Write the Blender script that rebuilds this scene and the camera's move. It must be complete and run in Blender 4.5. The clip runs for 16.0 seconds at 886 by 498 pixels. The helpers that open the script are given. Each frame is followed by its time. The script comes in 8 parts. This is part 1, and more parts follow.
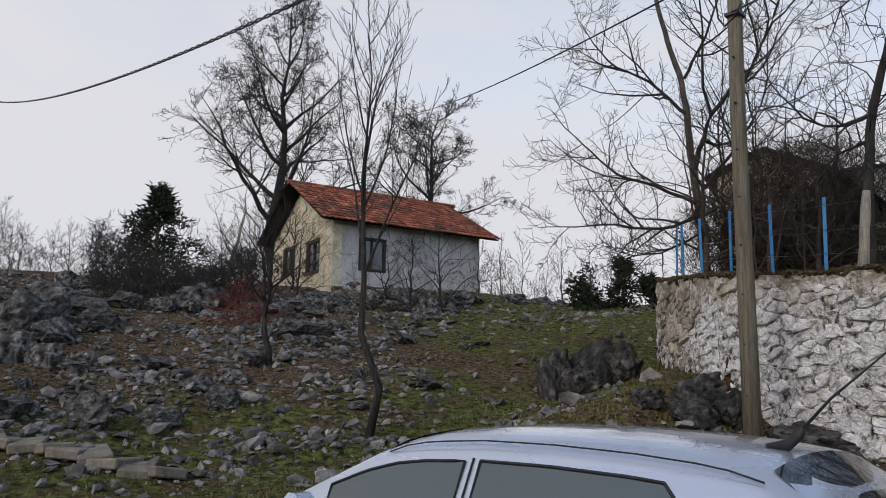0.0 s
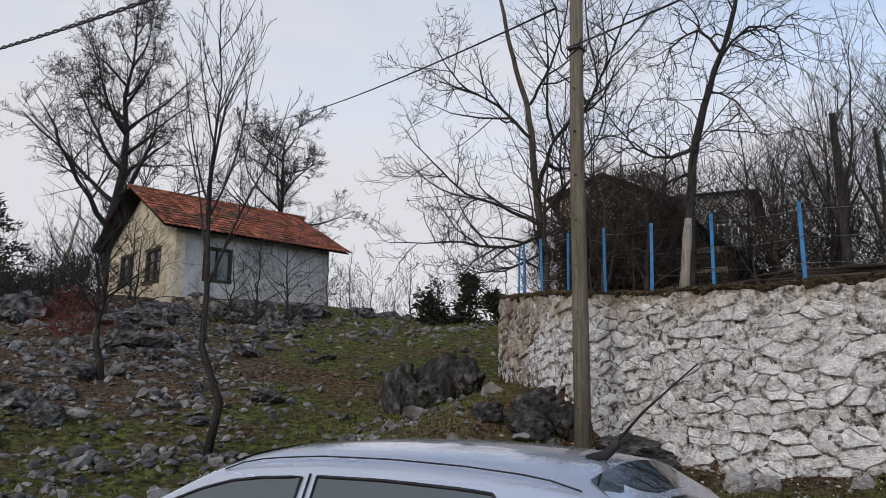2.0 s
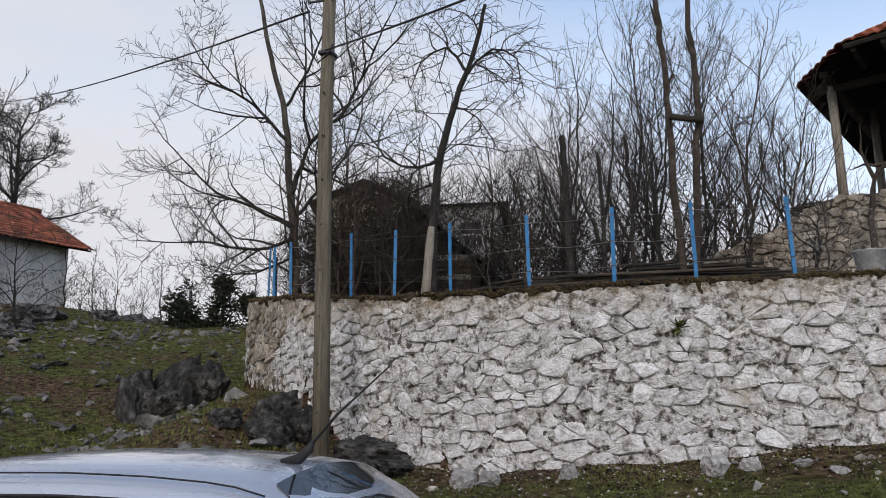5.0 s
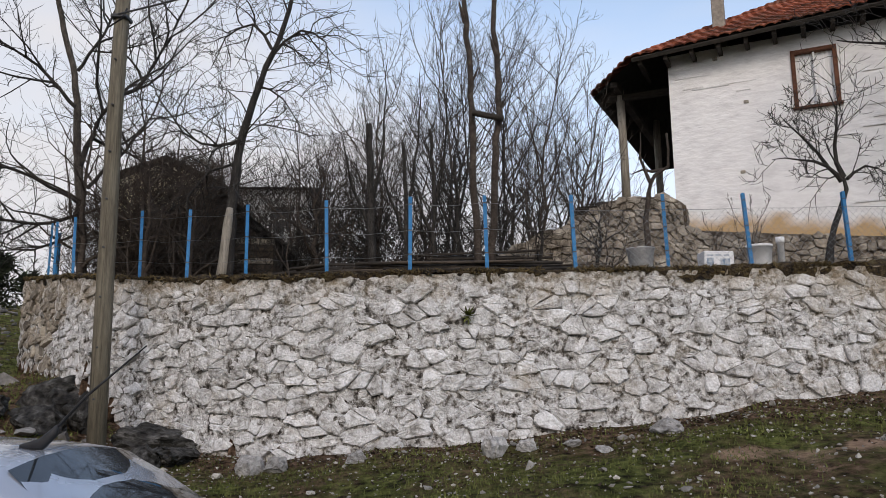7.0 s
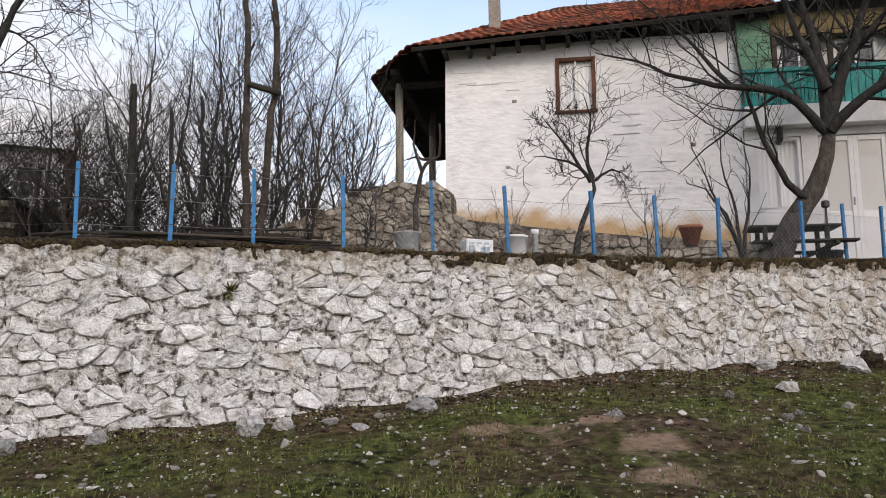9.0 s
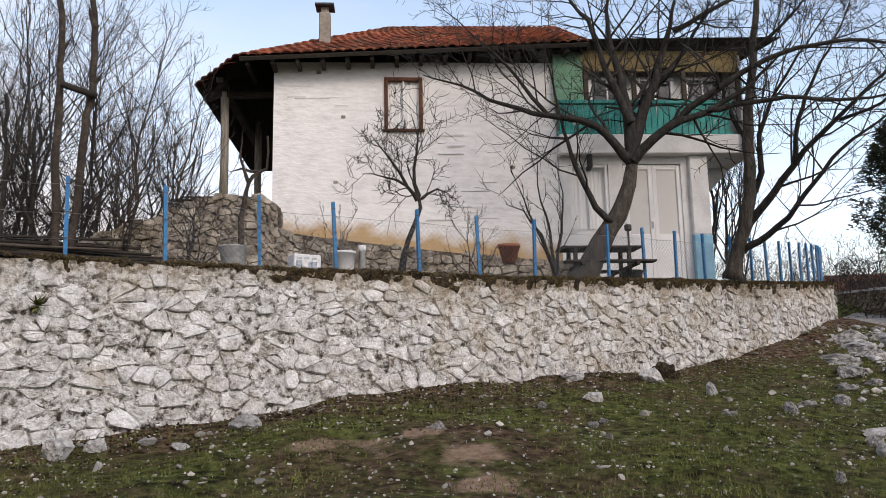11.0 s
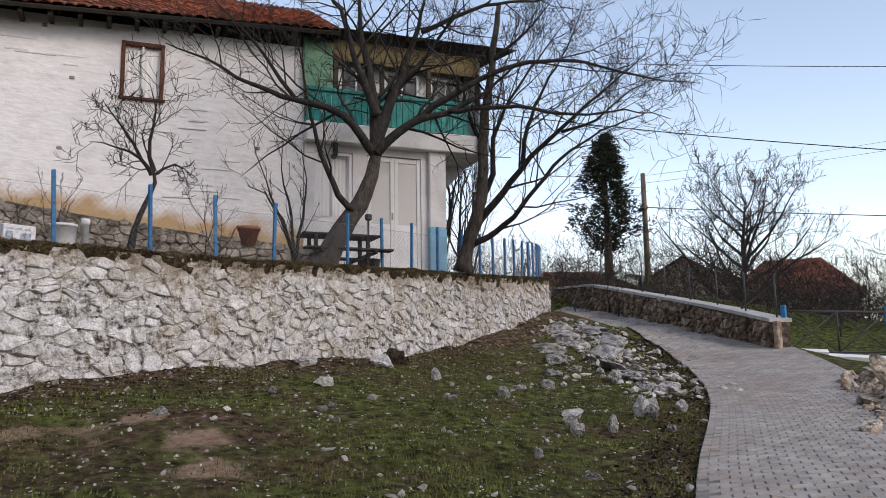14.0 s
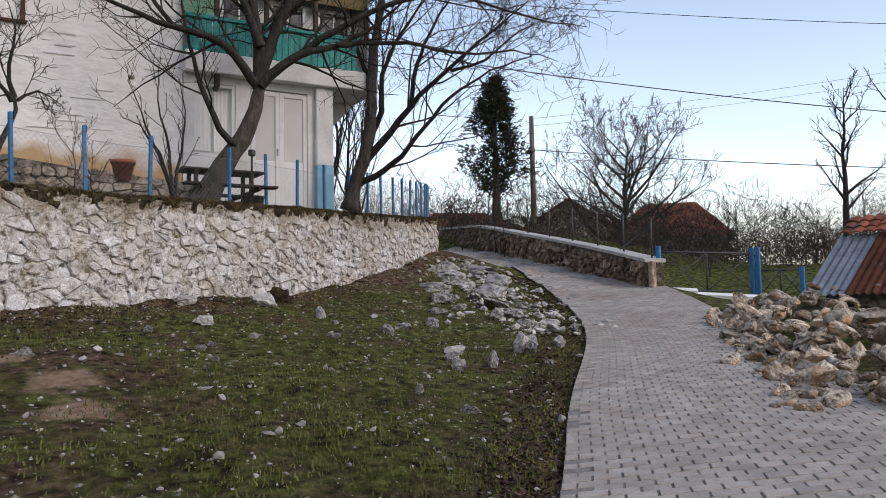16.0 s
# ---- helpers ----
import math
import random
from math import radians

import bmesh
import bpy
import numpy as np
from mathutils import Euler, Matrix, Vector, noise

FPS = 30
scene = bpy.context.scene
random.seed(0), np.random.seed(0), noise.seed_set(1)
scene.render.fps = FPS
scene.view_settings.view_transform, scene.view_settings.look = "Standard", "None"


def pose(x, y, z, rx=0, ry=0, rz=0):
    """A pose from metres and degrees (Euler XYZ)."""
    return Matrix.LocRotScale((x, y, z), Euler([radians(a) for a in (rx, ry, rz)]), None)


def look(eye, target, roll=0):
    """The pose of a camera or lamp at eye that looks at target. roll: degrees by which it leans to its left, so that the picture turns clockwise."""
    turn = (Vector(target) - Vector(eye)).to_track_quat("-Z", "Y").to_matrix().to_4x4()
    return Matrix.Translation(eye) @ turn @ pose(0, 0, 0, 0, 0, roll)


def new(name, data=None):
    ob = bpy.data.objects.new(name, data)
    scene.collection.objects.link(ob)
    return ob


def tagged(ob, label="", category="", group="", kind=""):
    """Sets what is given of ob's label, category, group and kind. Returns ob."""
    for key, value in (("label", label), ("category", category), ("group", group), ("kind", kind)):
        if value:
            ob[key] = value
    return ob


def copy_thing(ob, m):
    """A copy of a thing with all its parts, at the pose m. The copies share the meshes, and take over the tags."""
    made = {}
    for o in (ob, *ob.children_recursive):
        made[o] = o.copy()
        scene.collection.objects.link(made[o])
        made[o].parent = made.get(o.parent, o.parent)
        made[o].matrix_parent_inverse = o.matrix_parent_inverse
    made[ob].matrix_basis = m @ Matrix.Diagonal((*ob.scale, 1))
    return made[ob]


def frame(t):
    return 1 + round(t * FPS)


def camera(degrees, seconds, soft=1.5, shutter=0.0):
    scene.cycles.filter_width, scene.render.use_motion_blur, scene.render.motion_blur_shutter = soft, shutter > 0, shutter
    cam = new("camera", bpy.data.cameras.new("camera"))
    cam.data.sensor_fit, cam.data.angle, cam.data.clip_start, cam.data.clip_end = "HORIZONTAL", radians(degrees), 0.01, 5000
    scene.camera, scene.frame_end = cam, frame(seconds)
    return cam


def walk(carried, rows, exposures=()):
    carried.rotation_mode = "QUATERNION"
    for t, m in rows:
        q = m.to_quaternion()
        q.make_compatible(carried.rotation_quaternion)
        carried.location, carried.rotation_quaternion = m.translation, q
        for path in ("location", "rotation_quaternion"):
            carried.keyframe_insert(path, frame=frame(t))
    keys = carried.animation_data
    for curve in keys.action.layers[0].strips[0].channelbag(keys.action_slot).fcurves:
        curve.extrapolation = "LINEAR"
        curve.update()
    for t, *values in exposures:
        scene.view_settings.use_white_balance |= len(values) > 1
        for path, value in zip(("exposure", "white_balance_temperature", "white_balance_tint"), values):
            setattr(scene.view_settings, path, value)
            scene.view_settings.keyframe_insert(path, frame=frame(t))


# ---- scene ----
cam = camera(57.1, 16.0, soft=0.45)
PATH = [
    (0, (-0.03, -0.847, 1.039), (-1.379, 0.591, 1.373), 1.2),
    (0.5, (-0.02, -0.858, 1.04), (-1.319, 0.623, 1.385), 1.5),
    (1, (-0.002, -0.881, 1.045), (-1.243, 0.646, 1.401), 1.5),
    (1.5, (0.027, -0.906, 1.048), (-1.11, 0.699, 1.414), 1.0),
    (2, (0.05, -0.883, 1.048), (-1.008, 0.773, 1.421), 0.9),
    (2.5, (0.117, -0.828, 1.048), (-0.885, 0.859, 1.433), 1.3),
    (3, (0.169, -0.784, 1.046), (-0.77, 0.937, 1.442), 1.4),
    (3.2, (0.169, -0.749, 1.046), (-0.739, 0.987, 1.447), 1.3),
    (5.3, (0.364, -0.765, 1.048), (-0.127, 1.136, 1.428), -0.7),
    (5.5, (0.387, -0.754, 1.039), (-0.071, 1.156, 1.417), -0.8),
    (6, (0.44, -0.741, 1.03), (0.109, 1.197, 1.396), -1.1),
    (6.5, (0.494, -0.752, 1.029), (0.269, 1.203, 1.386), -0.8),
    (7, (0.519, -0.732, 1.015), (0.422, 1.235, 1.367), -0.7),
    (7.5, (0.557, -0.728, 1.011), (0.575, 1.243, 1.348), -0.4),
    (8, (0.59, -0.719, 0.998), (0.755, 1.248, 1.317), -0.4),
    (8.5, (0.611, -0.713, 0.954), (0.925, 1.237, 1.266), -0.3),
    (10.8, (0.53, -0.819, 0.989), (1.347, 0.976, 1.318), -0.9),
    (11, (0.493, -0.849, 0.99), (1.347, 0.928, 1.323), -1.1),
    (11.5, (0.459, -0.875, 1.005), (1.431, 0.839, 1.348), -1.7),
    (12, (0.423, -0.896, 1.0), (1.485, 0.763, 1.347), -2.1),
    (12.5, (0.4, -0.902, 0.996), (1.553, 0.696, 1.336), -2.2),
    (13, (0.416, -0.908, 0.995), (1.642, 0.637, 1.327), -1.9),
    (13.5, (0.476, -0.941, 0.991), (1.782, 0.543, 1.301), -0.8),
    (14, (0.498, -0.965, 0.982), (1.866, 0.466, 1.27), -0.8),
    (14.5, (0.509, -0.973, 0.972), (1.931, 0.409, 1.234), -0.9),
    (15, (0.545, -0.96, 0.967), (2.017, 0.375, 1.193), -0.9),
    (15.5, (0.57, -0.973, 0.959), (2.087, 0.318, 1.144), -0.9),
    (16, (0.595, -0.985, 0.956), (2.153, 0.262, 1.095), -1.0),
]
walk(cam, [(t, look(eye, target, roll)) for t, eye, target, roll in PATH],
     [(0, -0.04, 6450, 10), (3.2, -0.02, 6450, 10), (6.5, 0.06, 6550, 10), (7.8, 0.16, 6700, 11), (8.5, 0.38, 6750, 11), (10.8, 0.34, 6850, 12), (12.0, 0.18, 6750, 12), (14.0, 0.16, 6650, 13), (16.0, 0.16, 6650, 13)])

# ---- light ----
world = bpy.data.worlds.new("sky")
scene.world = world
world.use_nodes = True
wn, wl = world.node_tree.nodes, world.node_tree.links
wn.clear()
w_out = wn.new("ShaderNodeOutputWorld")
w_bg = wn.new("ShaderNodeBackground")
w_sky = wn.new("ShaderNodeTexSky")
w_sky.sky_type, w_sky.sun_disc = "NISHITA", False
w_sky.sun_elevation, w_sky.sun_rotation = radians(31), radians(175)
w_sky.altitude, w_sky.air_density, w_sky.dust_density, w_sky.ozone_density = 900, 1.0, 0.8, 1.3
w_co = wn.new("ShaderNodeTexCoord")
w_map = wn.new("ShaderNodeMapping")
w_map.inputs["Scale"].default_value = (1.0, 1.0, 3.2)
w_noise = wn.new("ShaderNodeTexNoise")
w_noise.inputs["Scale"].default_value, w_noise.inputs["Detail"].default_value = 1.5, 5.0
w_sep = wn.new("ShaderNodeSeparateXYZ")
w_side = wn.new("ShaderNodeMath")
w_side.operation, w_side.use_clamp = "MULTIPLY_ADD", False
w_side.inputs[1].default_value, w_side.inputs[2].default_value = -0.34, 0.17
w_low = wn.new("ShaderNodeMath")
w_low.operation = "MULTIPLY_ADD"
w_low.inputs[1].default_value = -1.0
w_add = wn.new("ShaderNodeMath")
w_add.operation = "ADD"
w_ramp = wn.new("ShaderNodeValToRGB")
w_ramp.color_ramp.elements[0].position, w_ramp.color_ramp.elements[1].position = 0.15, 0.58
w_mix = wn.new("ShaderNodeMix")
w_mix.data_type = "RGBA"
w_mix.inputs["B"].default_value = (8.35, 8.35, 8.8, 1)
w_gain = wn.new("ShaderNodeMix")
w_gain.data_type, w_gain.blend_type = "RGBA", "MULTIPLY"
w_gain.inputs["Factor"].default_value = 1.0
w_gain.inputs["B"].default_value = (3.9, 3.2, 2.66, 1)
wl.new(w_co.outputs["Generated"], w_map.inputs["Vector"])
wl.new(w_map.outputs["Vector"], w_noise.inputs["Vector"])
wl.new(w_co.outputs["Generated"], w_sep.inputs[0])
wl.new(w_sep.outputs["X"], w_side.inputs[0])
wl.new(w_sep.outputs["Z"], w_low.inputs[0])
wl.new(w_side.outputs[0], w_low.inputs[2])
wl.new(w_low.outputs[0], w_add.inputs[0])
wl.new(w_noise.outputs["Fac"], w_add.inputs[1])
wl.new(w_add.outputs[0], w_ramp.inputs[0])
wl.new(w_ramp.outputs[0], w_mix.inputs["Factor"])
wl.new(w_sky.outputs[0], w_gain.inputs["A"])
wl.new(w_gain.outputs["Result"], w_mix.inputs["A"])
wl.new(w_mix.outputs["Result"], w_bg.inputs["Color"])
wl.new(w_bg.outputs[0], w_out.inputs[0])
w_bg.inputs["Strength"].default_value = 0.09
sun = new("sun", bpy.data.lights.new("sun", "SUN"))
sun.data.energy, sun.data.angle, sun.data.color = 1.15, radians(20), (1.0, 0.9, 0.78)
sun.matrix_world = look((2, -26, 16), (0, 0, 0))


# ---- materials ----
def material(name, rough=0.85, metal=0.0):
    m = bpy.data.materials.new(name)
    m.use_nodes = True
    b = m.node_tree.nodes["Principled BSDF"]
    b.inputs["Roughness"].default_value, b.inputs["Metallic"].default_value = rough, metal
    b.inputs["Specular IOR Level"].default_value = 0.3
    return m, m.node_tree.nodes, m.node_tree.links, b


def textured(name, stops, scale=4.0, detail=8.0, rough=0.85, bump=0.3, bump_scale=30.0, dist=0.02, stretch=(1, 1, 1), random_tint=0.0, metal=0.0,
             patch=None, patch_scale=0.6, patch_range=(0.45, 0.62), island=False, fine=0.25):
    """Noise-ramped colour at two scales with bump, and optional stains of a second colour."""
    m, n, l, b = material(name, rough, metal)
    co = n.new("ShaderNodeTexCoord")
    mp = n.new("ShaderNodeMapping")
    mp.inputs["Scale"].default_value = stretch
    l.new(co.outputs["Object"], mp.inputs["Vector"])
    a = n.new("ShaderNodeTexNoise")
    a.inputs["Scale"].default_value, a.inputs["Detail"].default_value, a.inputs["Roughness"].default_value = scale, detail, 0.65
    l.new(mp.outputs[0], a.inputs["Vector"])
    r = n.new("ShaderNodeValToRGB")
    e = r.color_ramp.elements
    while len(e) < len(stops):
        e.new(0.5)
    for k, (p, c) in enumerate(stops):
        e[k].position, e[k].color = p, (*c, 1)
    l.new(a.outputs["Fac"], r.inputs[0])
    col = r.outputs[0]
    g = n.new("ShaderNodeTexNoise")
    g.inputs["Scale"].default_value, g.inputs["Detail"].default_value = bump_scale, 6.0
    l.new(mp.outputs[0], g.inputs["Vector"])
    if fine:
        mg = n.new("ShaderNodeMapRange")
        mg.inputs["From Min"].default_value, mg.inputs["From Max"].default_value = 0.25, 0.75
        mg.inputs["To Min"].default_value, mg.inputs["To Max"].default_value = 1 - fine, 1 + fine * 0.6
        l.new(g.outputs["Fac"], mg.inputs["Value"])
        mu = n.new("ShaderNodeMix")
        mu.data_type, mu.blend_type = "RGBA", "MULTIPLY"
        mu.inputs["Factor"].default_value = 1.0
        l.new(col, mu.inputs["A"])
        l.new(mg.outputs[0], mu.inputs["B"])
        col = mu.outputs["Result"]
    if patch:
        pn = n.new("ShaderNodeTexNoise")
        pn.inputs["Scale"].default_value, pn.inputs["Detail"].default_value, pn.inputs["Roughness"].default_value = patch_scale, 7.0, 0.62
        l.new(co.outputs["Object"], pn.inputs["Vector"])
        pr = n.new("ShaderNodeMapRange")
        pr.inputs["From Min"].default_value, pr.inputs["From Max"].default_value = patch_range
        l.new(pn.outputs["Fac"], pr.inputs["Value"])
        pm = n.new("ShaderNodeMix")
        pm.data_type = "RGBA"
        pm.inputs["B"].default_value = (*patch, 1)
        l.new(pr.outputs[0], pm.inputs["Factor"])
        l.new(col, pm.inputs["A"])
        col = pm.outputs["Result"]
    if random_tint:
        src = n.new("ShaderNodeNewGeometry").outputs["Random Per Island"] if island else n.new("ShaderNodeObjectInfo").outputs["Random"]
        hs = n.new("ShaderNodeHueSaturation")
        mr = n.new("ShaderNodeMapRange")
        mr.inputs["To Min"].default_value, mr.inputs["To Max"].default_value = 1 - random_tint, 1 + random_tint
        l.new(src, mr.inputs["Value"])
        l.new(mr.outputs[0], hs.inputs["Value"])
        l.new(col, hs.inputs["Color"])
        col = hs.outputs[0]
    l.new(col, b.inputs["Base Color"])
    bp = n.new("ShaderNodeBump")
    bp.inputs["Strength"].default_value, bp.inputs["Distance"].default_value = bump, dist
    l.new(g.outputs["Fac"], bp.inputs["Height"])
    l.new(bp.outputs[0], b.inputs["Normal"])
    return m


def glass(name, tint=(0.02, 0.025, 0.03), rough=0.03):
    m, n, l, b = material(name, rough)
    b.inputs["Base Color"].default_value = (*tint, 1)
    b.inputs["Specular IOR Level"].default_value = 0.8
    return m


M = {}
def lime_material(name, stops, scale, coarse, island=None):
    """Crusted lime over rubble: grain and lumps at two scales, brown where lime has weathered off, most along the mossy top and up the slope."""
    m = textured(name, stops, scale, bump=0.8, bump_scale=38, dist=0.02, random_tint=0.12 if island is not None else 0.0, island=bool(island), fine=0.28)
    n, l = m.node_tree.nodes, m.node_tree.links
    b = n["Principled BSDF"]
    src, grain = b.inputs["Base Color"].links[0].from_socket, b.inputs["Normal"].links[0].from_socket
    co = n.new("ShaderNodeTexCoord")
    sp = n.new("ShaderNodeSeparateXYZ")
    l.new(co.outputs["Object"], sp.inputs[0])

    def span(sock, a, c, lo, hi):
        x = n.new("ShaderNodeMapRange")
        for key, val in (("From Min", a), ("From Max", c), ("To Min", lo), ("To Max", hi)):
            x.inputs[key].default_value = val
        l.new(sock, x.inputs["Value"])
        return x.outputs[0]

    def add(p, q, op="ADD"):
        x = n.new("ShaderNodeMath")
        x.operation = op
        l.new(p, x.inputs[0])
        l.new(q, x.inputs[1])
        return x.outputs[0]

    def nz(sc, detail, rough):
        x = n.new("ShaderNodeTexNoise")
        x.inputs["Scale"].default_value, x.inputs["Detail"].default_value, x.inputs["Roughness"].default_value = sc, detail, rough
        l.new(co.outputs["Object"], x.inputs["Vector"])
        return x.outputs["Fac"]

    depth = add(sp.outputs["Z"], span(sp.outputs["X"], 3.5, 17.5, 2.52, 3.3), "SUBTRACT")
    wash = add(nz(1.7, 10.0, 0.75), add(span(sp.outputs["X"], 2.5, 6.5, 0.015, 0.11), span(depth, -0.55, 0.0, 0.0, 0.2)))
    for lo, hi, tint in ((0.56, 0.76, (0.4, 0.33, 0.23)), (0.69, 0.82, (0.16, 0.115, 0.065))):
        mx = n.new("ShaderNodeMix")
        mx.data_type = "RGBA"
        mx.inputs["B"].default_value = (*tint, 1)
        l.new(span(wash, lo, hi, 0.0, 0.62), mx.inputs["Factor"])
        l.new(src, mx.inputs["A"])
        src = mx.outputs["Result"]
    l.new(src, b.inputs["Base Color"])
    bp = n.new("ShaderNodeBump")
    bp.inputs["Strength"].default_value, bp.inputs["Distance"].default_value = 0.9, coarse
    l.new(nz(13.0, 5.0, 0.6), bp.inputs["Height"])
    l.new(grain, bp.inputs["Normal"])
    l.new(bp.outputs[0], b.inputs["Normal"])
    return m


LIME = [(0.32, (0.17, 0.158, 0.142)), (0.42, (0.45, 0.435, 0.415)), (0.52, (0.66, 0.652, 0.642)), (0.7, (0.78, 0.78, 0.775))]
M["limewash"] = lime_material("limewash", LIME, 7.0, 0.035, False)
M["limewash_joined"] = lime_material("limewash_joined", LIME, 7.0, 0.035, True)
M["mortar"] = lime_material("mortar", [(0.35, (0.03, 0.025, 0.02)), (0.43, (0.2, 0.182, 0.16)), (0.5, (0.52, 0.505, 0.485)), (0.62, (0.76, 0.755, 0.745))], 11.0, 0.09)
M["stone_raw"] = textured("stone_raw", [(0.34, (0.09, 0.075, 0.058)), (0.48, (0.25, 0.215, 0.17)), (0.66, (0.46, 0.42, 0.35))], 4.0, bump=0.6, bump_scale=24, dist=0.02, random_tint=0.3)
M["stone_joined"] = textured("stone_joined", [(0.34, (0.09, 0.075, 0.058)), (0.48, (0.25, 0.215, 0.17)), (0.66, (0.46, 0.42, 0.35))], 4.0, bump=0.6, bump_scale=24, dist=0.02,
                             random_tint=0.3, island=True)
M["limestone"] = textured("limestone", [(0.36, (0.012, 0.011, 0.01)), (0.47, (0.08, 0.077, 0.072)), (0.57, (0.19, 0.185, 0.178)), (0.7, (0.36, 0.35, 0.34))], 3.0, bump=1.0, bump_scale=9, dist=0.05,
                          patch=(0.02, 0.018, 0.014), patch_scale=2.6, patch_range=(0.52, 0.62), random_tint=0.25, fine=0.4)
M["scree"] = textured("scree", [(0.3, (0.045, 0.042, 0.038)), (0.5, (0.14, 0.133, 0.124)), (0.7, (0.3, 0.288, 0.27))], 3.0, bump=0.8, bump_scale=14, dist=0.04, random_tint=0.5, island=True)
M["rubble"] = textured("rubble", [(0.36, (0.07, 0.05, 0.036)), (0.46, (0.4, 0.33, 0.25)), (0.6, (0.7, 0.63, 0.53))], 3.0, bump=1.0, bump_scale=9, dist=0.08,
                       patch=(0.46, 0.24, 0.1), patch_scale=1.4, patch_range=(0.52, 0.68), random_tint=0.45)
M["dark_grit"] = textured("dark_grit", [(0.35, (0.02, 0.015, 0.011)), (0.5, (0.075, 0.058, 0.044)), (0.68, (0.22, 0.185, 0.15))], 4.0, bump=0.6, random_tint=0.4, island=True)
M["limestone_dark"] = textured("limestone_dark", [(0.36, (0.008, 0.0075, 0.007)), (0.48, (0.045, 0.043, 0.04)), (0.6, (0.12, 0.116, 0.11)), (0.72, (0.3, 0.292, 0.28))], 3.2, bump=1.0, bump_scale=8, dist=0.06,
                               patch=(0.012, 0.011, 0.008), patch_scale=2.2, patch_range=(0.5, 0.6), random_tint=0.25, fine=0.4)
M["plaster_grey"] = textured("plaster_grey", [(0.3, (0.3, 0.3, 0.29)), (0.5, (0.46, 0.455, 0.45)), (0.7, (0.56, 0.56, 0.55))], 1.2, bump=0.4, bump_scale=20, dist=0.02, patch=(0.24, 0.23, 0.21),
                             patch_scale=1.0, patch_range=(0.58, 0.75), stretch=(1, 1, 0.5))
M["stone_brown"] = textured("stone_brown", [(0.34, (0.05, 0.034, 0.024)), (0.48, (0.2, 0.145, 0.1)), (0.66, (0.4, 0.33, 0.26))], 4.0, bump=0.8, bump_scale=22, dist=0.03, random_tint=0.4)
M["stone_brown_joined"] = textured("stone_brown_joined", [(0.34, (0.05, 0.034, 0.024)), (0.48, (0.2, 0.145, 0.1)), (0.66, (0.4, 0.33, 0.26))], 4.0, bump=0.8, bump_scale=22, dist=0.03, random_tint=0.4, island=True)
M["rubble_mortar"] = textured("rubble_mortar", [(0.35, (0.03, 0.023, 0.016)), (0.5, (0.11, 0.088, 0.066)), (0.66, (0.24, 0.2, 0.16))], 9.0, bump=1.0, bump_scale=26, dist=0.04)
M["moss"] = textured("moss", [(0.37, (0.008, 0.006, 0.004)), (0.48, (0.04, 0.027, 0.013)), (0.58, (0.085, 0.06, 0.025)), (0.7, (0.14, 0.115, 0.05))], 11.0, bump=1.0, bump_scale=32, dist=0.06, fine=0.5)
M["concrete"] = textured("concrete", [(0.3, (0.34, 0.33, 0.31)), (0.6, (0.52, 0.51, 0.49))], 5.0, bump=0.3, bump_scale=60, dist=0.01)
M["pole_wood"] = textured("pole_wood", [(0.3, (0.07, 0.06, 0.045)), (0.5, (0.15, 0.13, 0.095)), (0.7, (0.22, 0.2, 0.15))], 5.0, bump=0.6, bump_scale=30, dist=0.015, stretch=(6, 6, 0.35))
M["bark"] = textured("bark", [(0.3, (0.03, 0.025, 0.021)), (0.5, (0.07, 0.06, 0.05)), (0.7, (0.13, 0.115, 0.098))], 7.0, bump=0.9, bump_scale=28, dist=0.03, stretch=(2, 2, 0.6))
M["bark_dark"] = textured("bark_dark", [(0.3, (0.012, 0.011, 0.01)), (0.5, (0.03, 0.027, 0.024)), (0.7, (0.06, 0.054, 0.048))], 7.0, bump=0.8, bump_scale=28, dist=0.03, stretch=(2, 2, 0.6))
M["bark_brown"] = textured("bark_brown", [(0.3, (0.022, 0.017, 0.013)), (0.5, (0.05, 0.039, 0.031)), (0.7, (0.09, 0.072, 0.057))], 7.0, bump=0.6, bump_scale=28, dist=0.02)
M["dead_wood"] = textured("dead_wood", [(0.3, (0.16, 0.14, 0.11)), (0.55, (0.33, 0.3, 0.25)), (0.7, (0.42, 0.39, 0.33))], 5.0, bump=0.6, bump_scale=30, dist=0.015, stretch=(5, 5, 0.5))
M["timber_dark"] = textured("timber_dark", [(0.3, (0.018, 0.015, 0.012)), (0.6, (0.05, 0.042, 0.034))], 6.0, bump=0.6, bump_scale=30, dist=0.02, stretch=(1, 1, 4))
M["timber_red"] = textured("timber_red", [(0.3, (0.07, 0.03, 0.018)), (0.6, (0.17, 0.075, 0.045))], 6.0, bump=0.5, bump_scale=30, dist=0.01, stretch=(1, 1, 3))
M["timber"] = textured("timber", [(0.3, (0.04, 0.032, 0.025)), (0.6, (0.11, 0.087, 0.066))], 6.0, bump=0.5, bump_scale=30, dist=0.015, stretch=(1, 1, 3), random_tint=0.2)
M["blue_paint"] = textured("blue_paint", [(0.3, (0.02, 0.14, 0.32)), (0.55, (0.035, 0.2, 0.44)), (0.75, (0.06, 0.25, 0.48))], 12.0, rough=0.55, bump=0.2, bump_scale=60, dist=0.004,
                           patch=(0.09, 0.06, 0.045), patch_scale=9.0, patch_range=(0.62, 0.7), random_tint=0.12)
